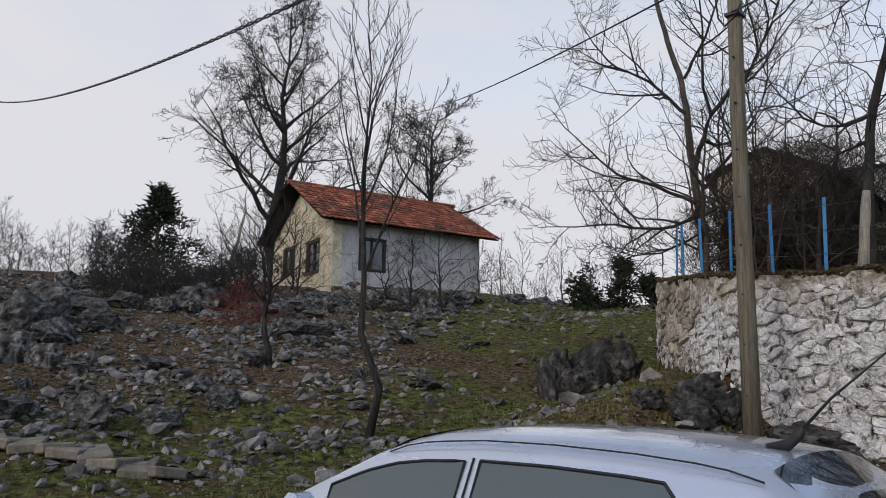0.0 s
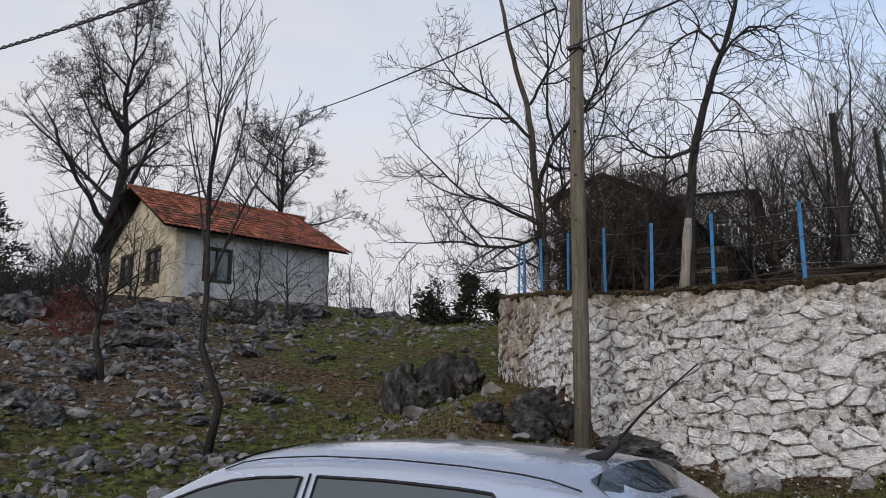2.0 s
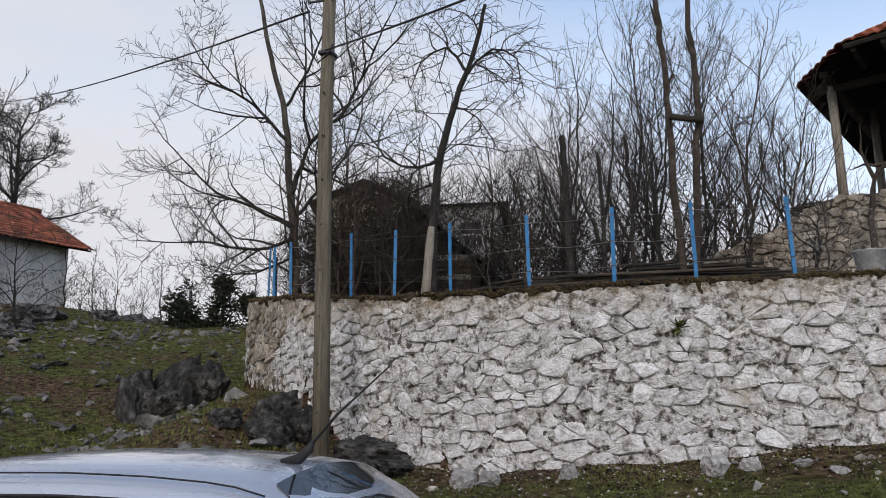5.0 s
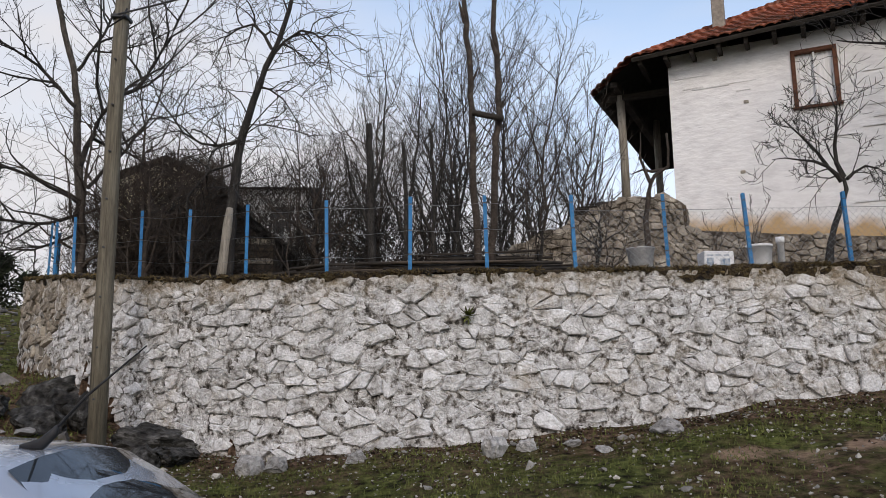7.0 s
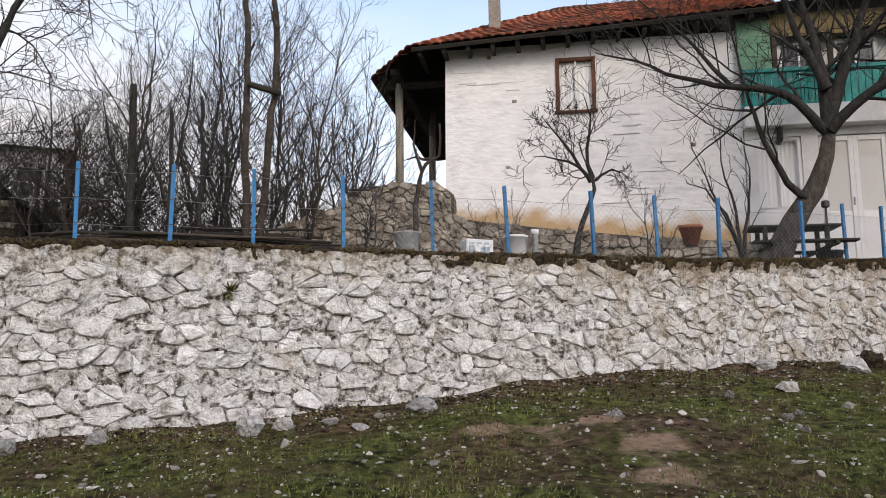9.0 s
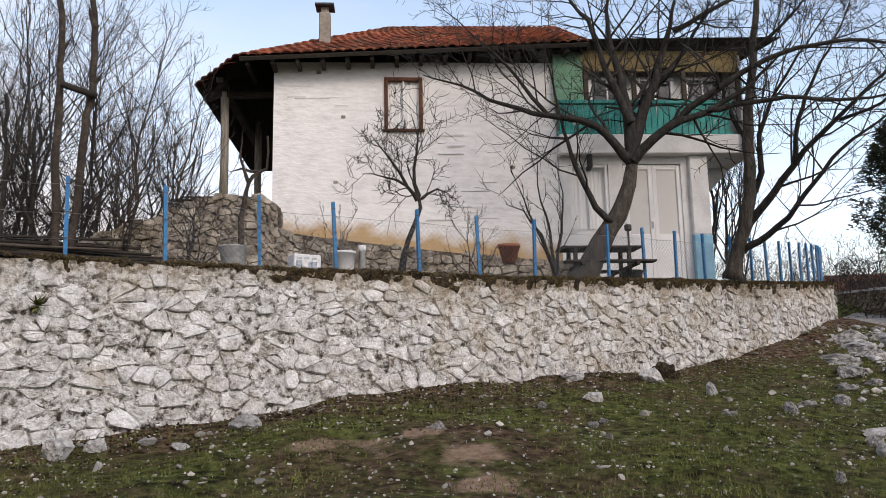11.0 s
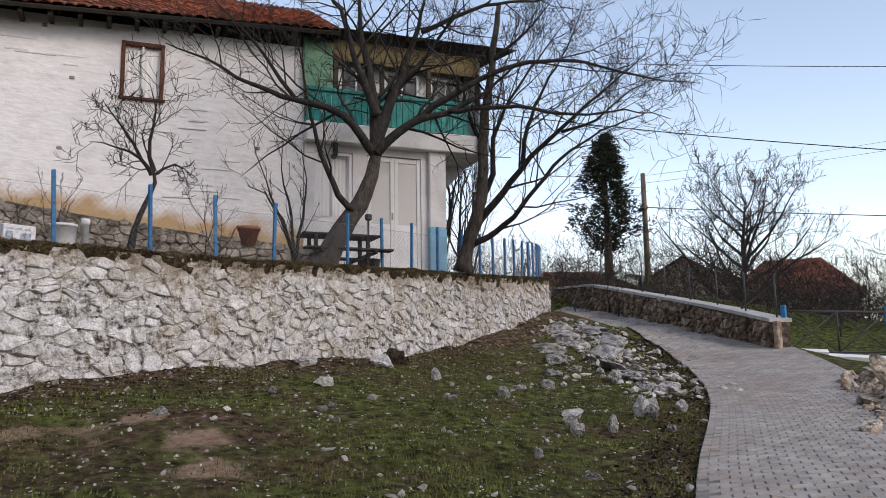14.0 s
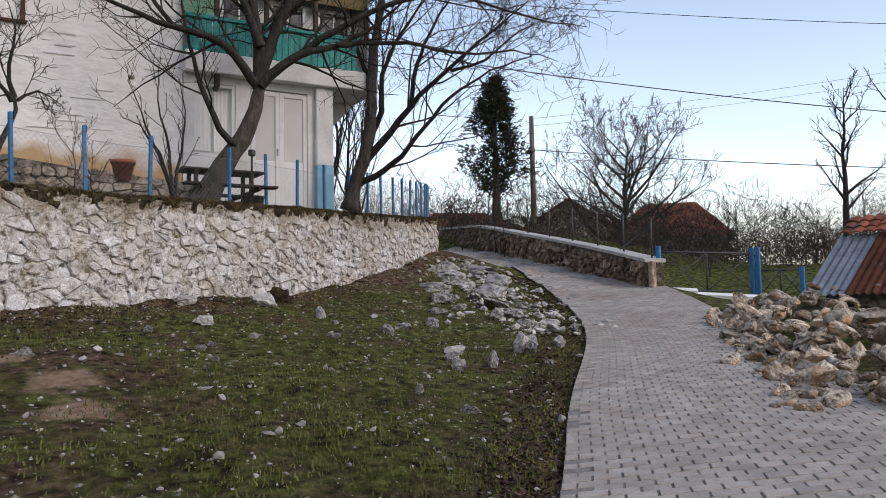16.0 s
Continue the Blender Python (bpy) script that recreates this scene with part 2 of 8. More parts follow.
M["green_paint"] = textured("green_paint", [(0.3, (0.012, 0.18, 0.17)), (0.6, (0.025, 0.32, 0.29))], 4.0, rough=0.5, bump=0.2, bump_scale=40, dist=0.004, patch=(0.3, 0.36, 0.32),
                            patch_scale=2.6, patch_range=(0.6, 0.66), random_tint=0.1)
M["green_pale"] = textured("green_pale", [(0.3, (0.12, 0.27, 0.17)), (0.6, (0.2, 0.38, 0.26))], 3.0, rough=0.7, bump=0.2, bump_scale=40, dist=0.004, patch=(0.34, 0.25, 0.07),
                           patch_scale=1.6, patch_range=(0.5, 0.62))
M["ochre_board"] = textured("ochre_board", [(0.3, (0.13, 0.1, 0.045)), (0.6, (0.25, 0.19, 0.085))], 3.0, rough=0.7, bump=0.3, bump_scale=40, dist=0.005)
M["blue_wash"] = textured("blue_wash", [(0.3, (0.2, 0.42, 0.58)), (0.6, (0.3, 0.54, 0.7))], 4.0, bump=0.2, bump_scale=50, dist=0.005)
M["plaster_white"] = textured("plaster_white", [(0.3, (0.62, 0.61, 0.6)), (0.6, (0.8, 0.8, 0.8))], 2.0, bump=0.35, bump_scale=30, dist=0.012, fine=0.08)
M["tile"] = textured("tile", [(0.3, (0.11, 0.034, 0.022)), (0.5, (0.26, 0.078, 0.042)), (0.7, (0.4, 0.15, 0.085))], 3.0, bump=0.3, bump_scale=40, dist=0.01, patch=(0.075, 0.05, 0.035),
                     patch_scale=1.3, patch_range=(0.48, 0.66), random_tint=0.5)
M["tile_joined"] = textured("tile_joined", [(0.3, (0.11, 0.034, 0.022)), (0.5, (0.26, 0.078, 0.042)), (0.7, (0.4, 0.15, 0.085))], 3.0, bump=0.3, bump_scale=40, dist=0.01,
                            patch=(0.075, 0.05, 0.035), patch_scale=1.3, patch_range=(0.48, 0.66), random_tint=0.5, island=True)
M["paver"] = textured("paver", [(0.3, (0.27, 0.248, 0.22)), (0.6, (0.4, 0.372, 0.338))], 3.0, bump=0.4, bump_scale=90, dist=0.004, patch=(0.27, 0.21, 0.175), patch_scale=0.5,
                      patch_range=(0.5, 0.75), random_tint=0.12)
M["paver_joined"] = textured("paver_joined", [(0.3, (0.27, 0.248, 0.22)), (0.6, (0.4, 0.372, 0.338))], 3.0, bump=0.4, bump_scale=90, dist=0.004, patch=(0.27, 0.21, 0.175),
                             patch_scale=0.5, patch_range=(0.5, 0.75), random_tint=0.12, island=True)
M["joint_sand"] = textured("joint_sand", [(0.3, (0.11, 0.1, 0.09)), (0.6, (0.24, 0.225, 0.205))], 8.0, bump=0.5, bump_scale=60, dist=0.01)
M["dark_metal"] = textured("dark_metal", [(0.3, (0.03, 0.03, 0.032)), (0.6, (0.07, 0.07, 0.072))], 10.0, rough=0.5, bump=0.1, bump_scale=50, dist=0.003)
M["wire"] = textured("wire", [(0.3, (0.16, 0.17, 0.18)), (0.6, (0.3, 0.31, 0.32))], 10.0, rough=0.4, metal=0.6, bump=0.05)
M["black_rubber"] = textured("black_rubber", [(0.3, (0.012, 0.012, 0.013)), (0.6, (0.03, 0.03, 0.032))], 10.0, rough=0.6, bump=0.1)
M["zinc"] = textured("zinc", [(0.3, (0.3, 0.31, 0.31)), (0.6, (0.5, 0.5, 0.5))], 6.0, rough=0.55, metal=0.3, bump=0.2, patch=(0.2, 0.13, 0.08), patch_scale=6.0, patch_range=(0.6, 0.7))
M["pvc"] = textured("pvc", [(0.3, (0.74, 0.74, 0.74)), (0.6, (0.84, 0.84, 0.84))], 3.0, rough=0.35, bump=0.03, fine=0.03)
M["curtain"] = textured("curtain", [(0.3, (0.74, 0.74, 0.74)), (0.6, (0.88, 0.88, 0.88))], 3.0, bump=0.15, bump_scale=12, dist=0.01, stretch=(6, 6, 0.2), fine=0.05)
M["terracotta"] = textured("terracotta", [(0.3, (0.26, 0.09, 0.05)), (0.6, (0.38, 0.15, 0.085))], 6.0, bump=0.2)
# pale base colour imitates bright sky reflected in the door panes
M["sky_tint_glass"] = glass("sky_tint_glass", (0.62, 0.6, 0.57), 0.06)
M["pebble"] = textured("pebble", [(0.3, (0.14, 0.128, 0.11)), (0.6, (0.4, 0.38, 0.345))], 3.0, bump=0.4, random_tint=0.4, island=True)
M["glass"] = glass("glass", (0.03, 0.035, 0.04))
M["needles"] = textured("needles", [(0.3, (0.009, 0.013, 0.008)), (0.6, (0.028, 0.036, 0.018))], 3.0, bump=0.3, random_tint=0.3, island=True)
M["dead_leaf"] = textured("dead_leaf", [(0.3, (0.025, 0.017, 0.012)), (0.6, (0.1, 0.066, 0.042))], 2.0, bump=0.3, random_tint=0.4, island=True)
M["grass_blade"] = textured("grass_blade", [(0.3, (0.05, 0.058, 0.014)), (0.6, (0.14, 0.155, 0.042))], 0.6, bump=0.1, random_tint=0.35, island=True)


def ground_material():
    """Thin winter grass, bare reddish soil and small grit, mixed by noise."""
    m, n, l, b = material("turf", 0.95)
    b.inputs["Specular IOR Level"].default_value = 0.1
    co = n.new("ShaderNodeTexCoord")

    def nz(scale, detail=8.0, rough=0.6):
        k = n.new("ShaderNodeTexNoise")
        k.inputs["Scale"].default_value, k.inputs["Detail"].default_value, k.inputs["Roughness"].default_value = scale, detail, rough
        l.new(co.outputs["Object"], k.inputs["Vector"])
        return k.outputs["Fac"]

    def ramp(src, stops):
        r = n.new("ShaderNodeValToRGB")
        e = r.color_ramp.elements
        while len(e) < len(stops):
            e.new(0.5)
        for k, (p, c) in enumerate(stops):
            e[k].position, e[k].color = p, (*c, 1)
        l.new(src, r.inputs[0])
        return r.outputs[0]

    def mix(fac, a, c):
        x = n.new("ShaderNodeMix")
        x.data_type = "RGBA"
        l.new(fac, x.inputs["Factor"])
        l.new(a, x.inputs["A"])
        l.new(c, x.inputs["B"])
        return x.outputs["Result"]

    def span(src, lo, hi):
        x = n.new("ShaderNodeMapRange")
        x.inputs["From Min"].default_value, x.inputs["From Max"].default_value = lo, hi
        l.new(src, x.inputs["Value"])
        return x.outputs[0]

    grass = ramp(nz(7.0), [(0.36, (0.014, 0.013, 0.005)), (0.5, (0.088, 0.1, 0.025)), (0.64, (0.19, 0.205, 0.06))])
    soil = ramp(nz(9.0), [(0.36, (0.018, 0.011, 0.007)), (0.5, (0.11, 0.068, 0.042)), (0.66, (0.25, 0.165, 0.11))])
    grit = ramp(nz(16.0), [(0.38, (0.018, 0.014, 0.01)), (0.5, (0.075, 0.062, 0.05)), (0.64, (0.2, 0.185, 0.165))])
    at = n.new("ShaderNodeVertexColor")
    at.layer_name = "cover"
    sp = n.new("ShaderNodeSeparateColor")
    l.new(at.outputs["Color"], sp.inputs[0])

    def biased(src, chan, lo, hi):
        x = n.new("ShaderNodeMath")
        x.operation = "ADD"
        l.new(src, x.inputs[0])
        l.new(chan, x.inputs[1])
        return span(x.outputs[0], lo, hi)

    c1 = mix(biased(nz(1.1, 10.0, 0.7), sp.outputs["Red"], 0.84, 1.06), grass, soil)
    c1 = mix(biased(nz(2.4, 8.0, 0.7), sp.outputs["Blue"], 0.9, 1.1), c1, ramp(nz(12.0), [(0.3, (0.24, 0.155, 0.105)), (0.6, (0.46, 0.32, 0.22))]))
    c2 = mix(biased(nz(3.2, 10.0, 0.75), sp.outputs["Green"], 1.02, 1.16), c1, grit)
    l.new(c2, b.inputs["Base Color"])
    bp = n.new("ShaderNodeBump")
    bp.inputs["Strength"].default_value, bp.inputs["Distance"].default_value = 1.0, 0.07
    l.new(nz(24.0, 10.0, 0.78), bp.inputs["Height"])
    l.new(bp.outputs[0], b.inputs["Normal"])
    return m


M["turf"] = ground_material()


# ---- mesh helpers ----
def mesh_ob(name, verts, faces, mat, parent=None, label="", smooth=False):
    me = bpy.data.meshes.new(name)
    me.from_pydata([tuple(v) for v in verts], [], [tuple(f) for f in faces])
    me.update()
    me.materials.append(mat)
    if smooth:
        me.polygons.foreach_set("use_smooth", [True] * len(me.polygons))
    ob = new(name, me)
    if parent is not None:
        ob.parent = parent
    return tagged(ob, label)


def part(name, bm, mat, parent, label="", smooth=False):
    me = bpy.data.meshes.new(name)
    bm.to_mesh(me)
    bm.free()
    me.materials.append(mat)
    if smooth:
        me.polygons.foreach_set("use_smooth", [True] * len(me.polygons))
    ob = new(name, me)
    ob.parent = parent
    return tagged(ob, label)


def holder(name, m, label, category, group="", kind=""):
    ob = new(name)
    ob.matrix_basis = m
    return tagged(ob, label, category, group, kind)


def box_bm(lo, hi, bevel=0.0, bm=None, turn=None):
    bm = bm or bmesh.new()
    lo, hi = Vector(lo), Vector(hi)
    m = Matrix.Translation((lo + hi) / 2) @ Matrix.Diagonal((*(hi - lo), 1))
    got = bmesh.ops.create_cube(bm, size=1, matrix=(turn @ m) if turn else m)
    if bevel:
        edges = list({e for v in got["verts"] for e in v.link_edges})
        bmesh.ops.bevel(bm, geom=edges, offset=bevel, segments=1, affect="EDGES")
    return bm


def boxed(name, lo, hi, mat, parent, label="", bevel=0.008, turn=None):
    return part(name, box_bm(lo, hi, bevel, turn=turn), mat, parent, label)


def tube(points, radii, sides=8, cap=True):
    """Verts and faces of a tapered tube along points."""
    pts = [Vector(p) for p in points]
    verts, faces = [], []
    up = Vector((0.31, 0.17, 0.93)).normalized()
    for i, p in enumerate(pts):
        d = (pts[min(i + 1, len(pts) - 1)] - pts[max(i - 1, 0)]).normalized()
        a = d.cross(up)
        if a.length < 0.1:
            a = d.cross(Vector((1, 0, 0)))
        a.normalize()
        b = d.cross(a)
        for k in range(sides):
            t = 2 * math.pi * k / sides
            verts.append(p + (a * math.cos(t) + b * math.sin(t)) * radii[i])
    for i in range(len(pts) - 1):
        for k in range(sides):
            j = (k + 1) % sides
            faces.append((i * sides + k, i * sides + j, (i + 1) * sides + j, (i + 1) * sides + k))
    if cap:
        faces.append(tuple(range(sides - 1, -1, -1)))
        faces.append(tuple(range((len(pts) - 1) * sides, len(pts) * sides)))
    return verts, faces


def tube_ob(name, points, radii, mat, parent, sides=8, label="", smooth=True):
    v, f = tube(points, radii if isinstance(radii, (list, tuple)) else [radii] * len(points), sides)
    return mesh_ob(name, v, f, mat, parent, label, smooth)


def join(lists):
    V, F = [], []
    for v, f in lists:
        o = len(V)
        V.extend(v)
        F.extend(tuple(i + o for i in q) for q in f)
    return V, F


def smooth01(x):
    x = np.clip(x, 0, 1)
    return x * x * (3 - 2 * x)


def curve_at(points, step=0.25):
    """Catmull-Rom through plan points, resampled evenly."""
    P = [np.array(p, float) for p in points]
    out = []
    for i in range(len(P) - 1):
        a, b, c, d = P[max(i - 1, 0)], P[i], P[i + 1], P[min(i + 2, len(P) - 1)]
        n = max(2, int(np.linalg.norm(c - b) / step))
        for k in range(n):
            t = k / n
            out.append(0.5 * (2 * b + (c - a) * t + (2 * a - 5 * b + 4 * c - d) * t * t + (3 * b - a - 3 * c + d) * t ** 3))
    out.append(P[-1])
    return np.array(out)


# ---- the lie of the land ----
FACE = curve_at([(-7.47, 12.96), (-5.74, 11.23), (-4.53, 10.27), (-2.57, 9.24), (-0.4, 8.88), (1.72, 9.08), (3.98, 9.36), (6.32, 9.7), (9.15, 10.19), (13.06, 11.29), (15.57, 12.09),
                 (17.4, 12.81), (18.48, 13.68), (18.81, 14.95)], 0.2)
FACE_LEN = np.concatenate([[0], np.cumsum(np.hypot(*np.diff(FACE, axis=0).T))])
WALL_BASE = ([-7.5, -6.0, -5.0, -3.6, -2.0, 0.0, 2.0, 4.0, 5.6, 7.7, 10.5, 12.5, 15.0, 17.3, 19.0], [2.0, 1.42, 0.95, 0.38, 0.3, 0.42, 0.62, 0.9, 1.04, 1.13, 1.2, 1.45, 1.9, 2.42, 2.7])
WALL_TOP = ([-7.5, -6.4, -3.6, -2.0, 0.0, 3.0, 5.0, 6.7, 9.1, 12.7, 15.2, 17.4, 19.0], [3.1, 2.97, 2.57, 2.48, 2.48, 2.52, 2.57, 2.61, 2.74, 2.95, 3.12, 3.3, 3.4])
RISE = ([0, 8, 11, 12.5, 14, 16, 18, 20, 22, 25, 27, 30, 34, 45, 90, 700], [-0.65, -0.62, -0.35, -0.02, 0.28, 0.88, 1.35, 1.9, 2.4, 3.1, 3.65, 4.5, 4.9, 5.0, 3.0, 1.0])


def road_z(x, y):
    s = np.maximum((x - 1) * 0.9 + (y + 0.8) * 0.44, -6)
    return -0.65 + 0.088 * np.maximum(s, 0) + 0.003 * np.clip(s - 10, 0, 25) ** 2


def ground_z(x, y):
    x, y = np.asarray(x, float), np.asarray(y, float)
    r, az = np.hypot(x - 0.3, y + 0.9), np.degrees(np.arctan2(x - 0.3, y + 0.9))
    hill = np.interp(r, *RISE)
    cap = 3.75 + 1.2 * smooth01((-36 - az) / 6)
    drop = np.clip(r - 29, 0, 20) * 0.09 * (1 - smooth01((-36 - az) / 6))
    hill = np.minimum(hill, cap) - drop
    yw = np.interp(x, FACE[:, 0], FACE[:, 1])
    zb = np.interp(x, *WALL_BASE)
    zr = np.minimum(road_z(x, y), 5.0)
    e = -(x - 5) * 0.44 + (y - 1.6) * 0.9
    ew = np.maximum(-(x - 5) * 0.44 + (yw - 1.6) * 0.9, 0.5)
    front = zr + (zb - zr) * np.clip(e / ew, 0, 1) ** 1.7
    front = np.where(x > 19, zr, front)
    yr = np.interp(x, [-1.4, 6.6, 14.0, 18.3, 21.4, 24.2, 25.2, 26], [-5.6, -1.0, 3.6, 6.6, 9.6, 14.0, 18.0, 60])
    side = smooth01((yr - 0.1 - y) / 1.6) * smooth01((x - 12) / 5)
    low = 0.95 + 2.5 * smooth01((y - 8) / 10) * smooth01((50 - x) / 20) + 0.125 * np.clip(x - 20.5, 0, 9) * (1 - 0.6 * smooth01((y - 8) / 10)) + 0.04 * np.clip(x - 29.5, 0, 25)
    front = front + (low - front) * side
    z = front + (hill - front) * smooth01((-5.5 - x) / 4.0)
    z = z * (1 - smooth01((r - 60) / 60)) + 2.2 * smooth01((r - 60) / 60) + smooth01((r - 150) / 400) * 3
    inside = (y > yw + 0.2) & (x > -7.3) & (x < 18.6)
    top = np.interp(x, *WALL_TOP) - 0.06
    terrace = top + 0.035 * np.clip(y - yw, 0, 14)
    fade = smooth01((y - 30) / 20)
    z = np.where(inside, terrace * (1 - fade) + np.minimum(z, 4.5) * fade, z)
    bumps = 0.05 * np.sin(x * 1.7 + 0.6 * np.sin(y * 1.3)) * np.cos(y * 1.9 + 0.8 * np.sin(x * 0.9)) + 0.025 * np.sin(x * 4.3 + y * 2.1) * np.cos(y * 5.1 - x * 1.7)
    off_road = np.clip(e / 0.8, 0, 1) + np.clip((-e - 3.4) / 0.8, 0, 1)
    return z + bumps * np.where(inside, 0.5, np.clip(off_road, 0, 1))


def polar(az, d):
    """Plan point at a bearing in degrees and a distance from the middle of the lane."""
    return 0.3 + d * math.sin(radians(az)), -0.9 + d * math.cos(radians(az))


def gz(x, y):
    return float(ground_z(x, y))


def spread(lo, hi, fine, a, b):
    """Coordinates with an even fine step between lo and hi, growing beyond, out to a and b."""
    mid = list(np.arange(lo, hi, fine))
    left, right, s = [], [], fine
    x = lo
    while x > a:
        s *= 1.12
        x -= s
        left.append(x)
    x, s = hi, fine
    while x < b:
        right.append(x)
        s *= 1.12
        x += s
    return np.array(left[::-1] + mid + right)


def build_ground():
    xs, ys = spread(-14, 20, 0.2, -900, 900), spread(-3, 15, 0.2, -900, 900)
    X, Y = np.meshgrid(xs, ys)
    Z = ground_z(X, Y)
    nx, ny = len(xs), len(ys)
    V = np.stack([X.ravel(), Y.ravel(), Z.ravel()], 1)
    i = np.arange(nx - 1)[None, :] + nx * np.arange(ny - 1)[:, None]
    F = np.stack([i, i + 1, i + 1 + nx, i + nx], -1).reshape(-1, 4)
    me = bpy.data.meshes.new("ground")
    me.from_pydata(V.tolist(), [], F.tolist())
    me.materials.append(M["turf"])
    me.polygons.foreach_set("use_smooth", [True] * len(me.polygons))
    x, y = X.ravel(), Y.ravel()
    yw = np.interp(x, FACE[:, 0], FACE[:, 1])
    r = np.hypot(x, y)
    az = np.degrees(np.arctan2(x, y + 0.9))
    e = -(x - 5) * 0.44 + (y - 1.6) * 0.9
    bare = 0.4 + 0.2 * np.exp(-((yw - y) / 0.9) ** 2) + 0.3 * np.exp(-((e - 0.2) / 0.5) ** 2)
    bare += 0.08 * np.exp(-(((x - 3.4) / 0.9) ** 2 + ((y - 6.2) / 0.8) ** 2)) + 0.05 * np.exp(-(((x - 4.6) / 0.8) ** 2 + ((y - 6.8) / 0.5) ** 2))
    bare += 0.28 * np.exp(-(((x + 5.5) / 2.2) ** 2 + ((y - 9.6) / 1.6) ** 2))
    scree = 0.22 + 0.3 * smooth01((-8 - x) / 6) * smooth01((-38 - az) / 8) * smooth01((r - 12) / 4)
    bare += 0.2 * smooth01((-44 - az) / 8) * smooth01((r - 13) / 4)
    bare = np.where((y > yw) & (x > -7.3) & (x < 18.6), 0.62, bare)
    bare = np.where((x > 18.6) & (r < 36), 0.25, bare)
    bare = np.where(r > 45, 0.6, bare)
    worn = 0 * x
    for cx, cy, sx, sy, k in ((2.95, 7.3, 0.42, 0.26, 0.72), (3.5, 7.2, 0.3, 0.3, 0.55), (4.05, 7.2, 0.36, 0.24, 0.72), (4.2, 6.25, 0.5, 0.4, 0.62), (3.9, 5.45, 0.45, 0.4, 0.6), (3.4, 6.7, 0.3, 0.25, 0.5)):
        worn = np.maximum(worn, (k + 0.14) * np.exp(-((x - cx) / sx) ** 2 - ((y - cy) / sy) ** 2))
    col = me.color_attributes.new("cover", "FLOAT_COLOR", "POINT")
    data = np.stack([bare, scree, worn, 0 * bare + 1], 1).astype(np.float32)
    col.data.foreach_set("color", data.ravel())
    return tagged(new("ground", me), "sloping rough ground of thin winter grass, soil and stones", "ground", kind="structure")


ground = build_ground()


# ---- the long retaining wall ----
def face_at(s):
    """Plan point and outward normal at a length along the wall's face."""
    x, y = np.interp(s, FACE_LEN, FACE[:, 0]), np.interp(s, FACE_LEN, FACE[:, 1])
    x2, y2 = np.interp(s + 0.3, FACE_LEN, FACE[:, 0]), np.interp(s + 0.3, FACE_LEN, FACE[:, 1])
    x1, y1 = np.interp(s - 0.3, FACE_LEN, FACE[:, 0]), np.interp(s - 0.3, FACE_LEN, FACE[:, 1])
    d = np.array([x2 - x1, y2 - y1])
    d /= np.linalg.norm(d)
    return np.array([x, y]), np.array([d[1], -d[0]])


def clip_cell(poly, p, q):
    """Keeps the side of the bisector of p and q that holds p."""
    nx, ny = q[0] - p[0], q[1] - p[1]
    c = (q[0] ** 2 + q[1] ** 2 - p[0] ** 2 - p[1] ** 2) / 2
    out = []
    for i in range(len(poly)):
        a, b = poly[i], poly[(i + 1) % len(poly)]
        da, db = nx * a[0] + ny * a[1] - c, nx * b[0] + ny * b[1] - c
        if da <= 0:
            out.append(a)
        if (da < 0 < db) or (db < 0 < da):
            t = da / (da - db)
            out.append((a[0] + (b[0] - a[0]) * t, a[1] + (b[1] - a[1]) * t))
    return out


def cells(width, height, w, h, rng, flat=1.5, drop=0.16):
    """Irregular stone outlines that fill a width x height field, in courses that wander."""
    nx, ny = int(width / w), int(height / h)
    seeds = {}
    for j in range(-1, ny + 1):
        for i in range(-1, nx + 1):
            if rng.random() < drop:
                continue
            x = (i + 0.5 + 0.5 * (j % 2) + rng.uniform(-0.48, 0.48)) * width / nx
            y = (j + 0.5 + rng.uniform(-0.46, 0.46)) * height / ny + 0.05 * math.sin(x * 1.3 + j)
            seeds[i, j] = (x, y * flat)
    out = []
    for (i, j), p in seeds.items():
        if not (0 <= i < nx and 0 <= j < ny):
            continue
        poly = [(p[0] - w * 1.3, p[1] - h * 1.3 * flat), (p[0] + w * 1.3, p[1] - h * 1.3 * flat), (p[0] + w * 1.3, p[1] + h * 1.3 * flat), (p[0] - w * 1.3, p[1] + h * 1.3 * flat)]
        for a in range(-3, 4):
            for b in range(-3, 4):
                q = seeds.get((i + a, j + b))
                if q and (a or b) and poly:
                    poly = clip_cell(poly, p, q)
        poly = [(x, y / flat) for x, y in poly]
        if len(poly) >= 4:
            out.append(poly)
    return out


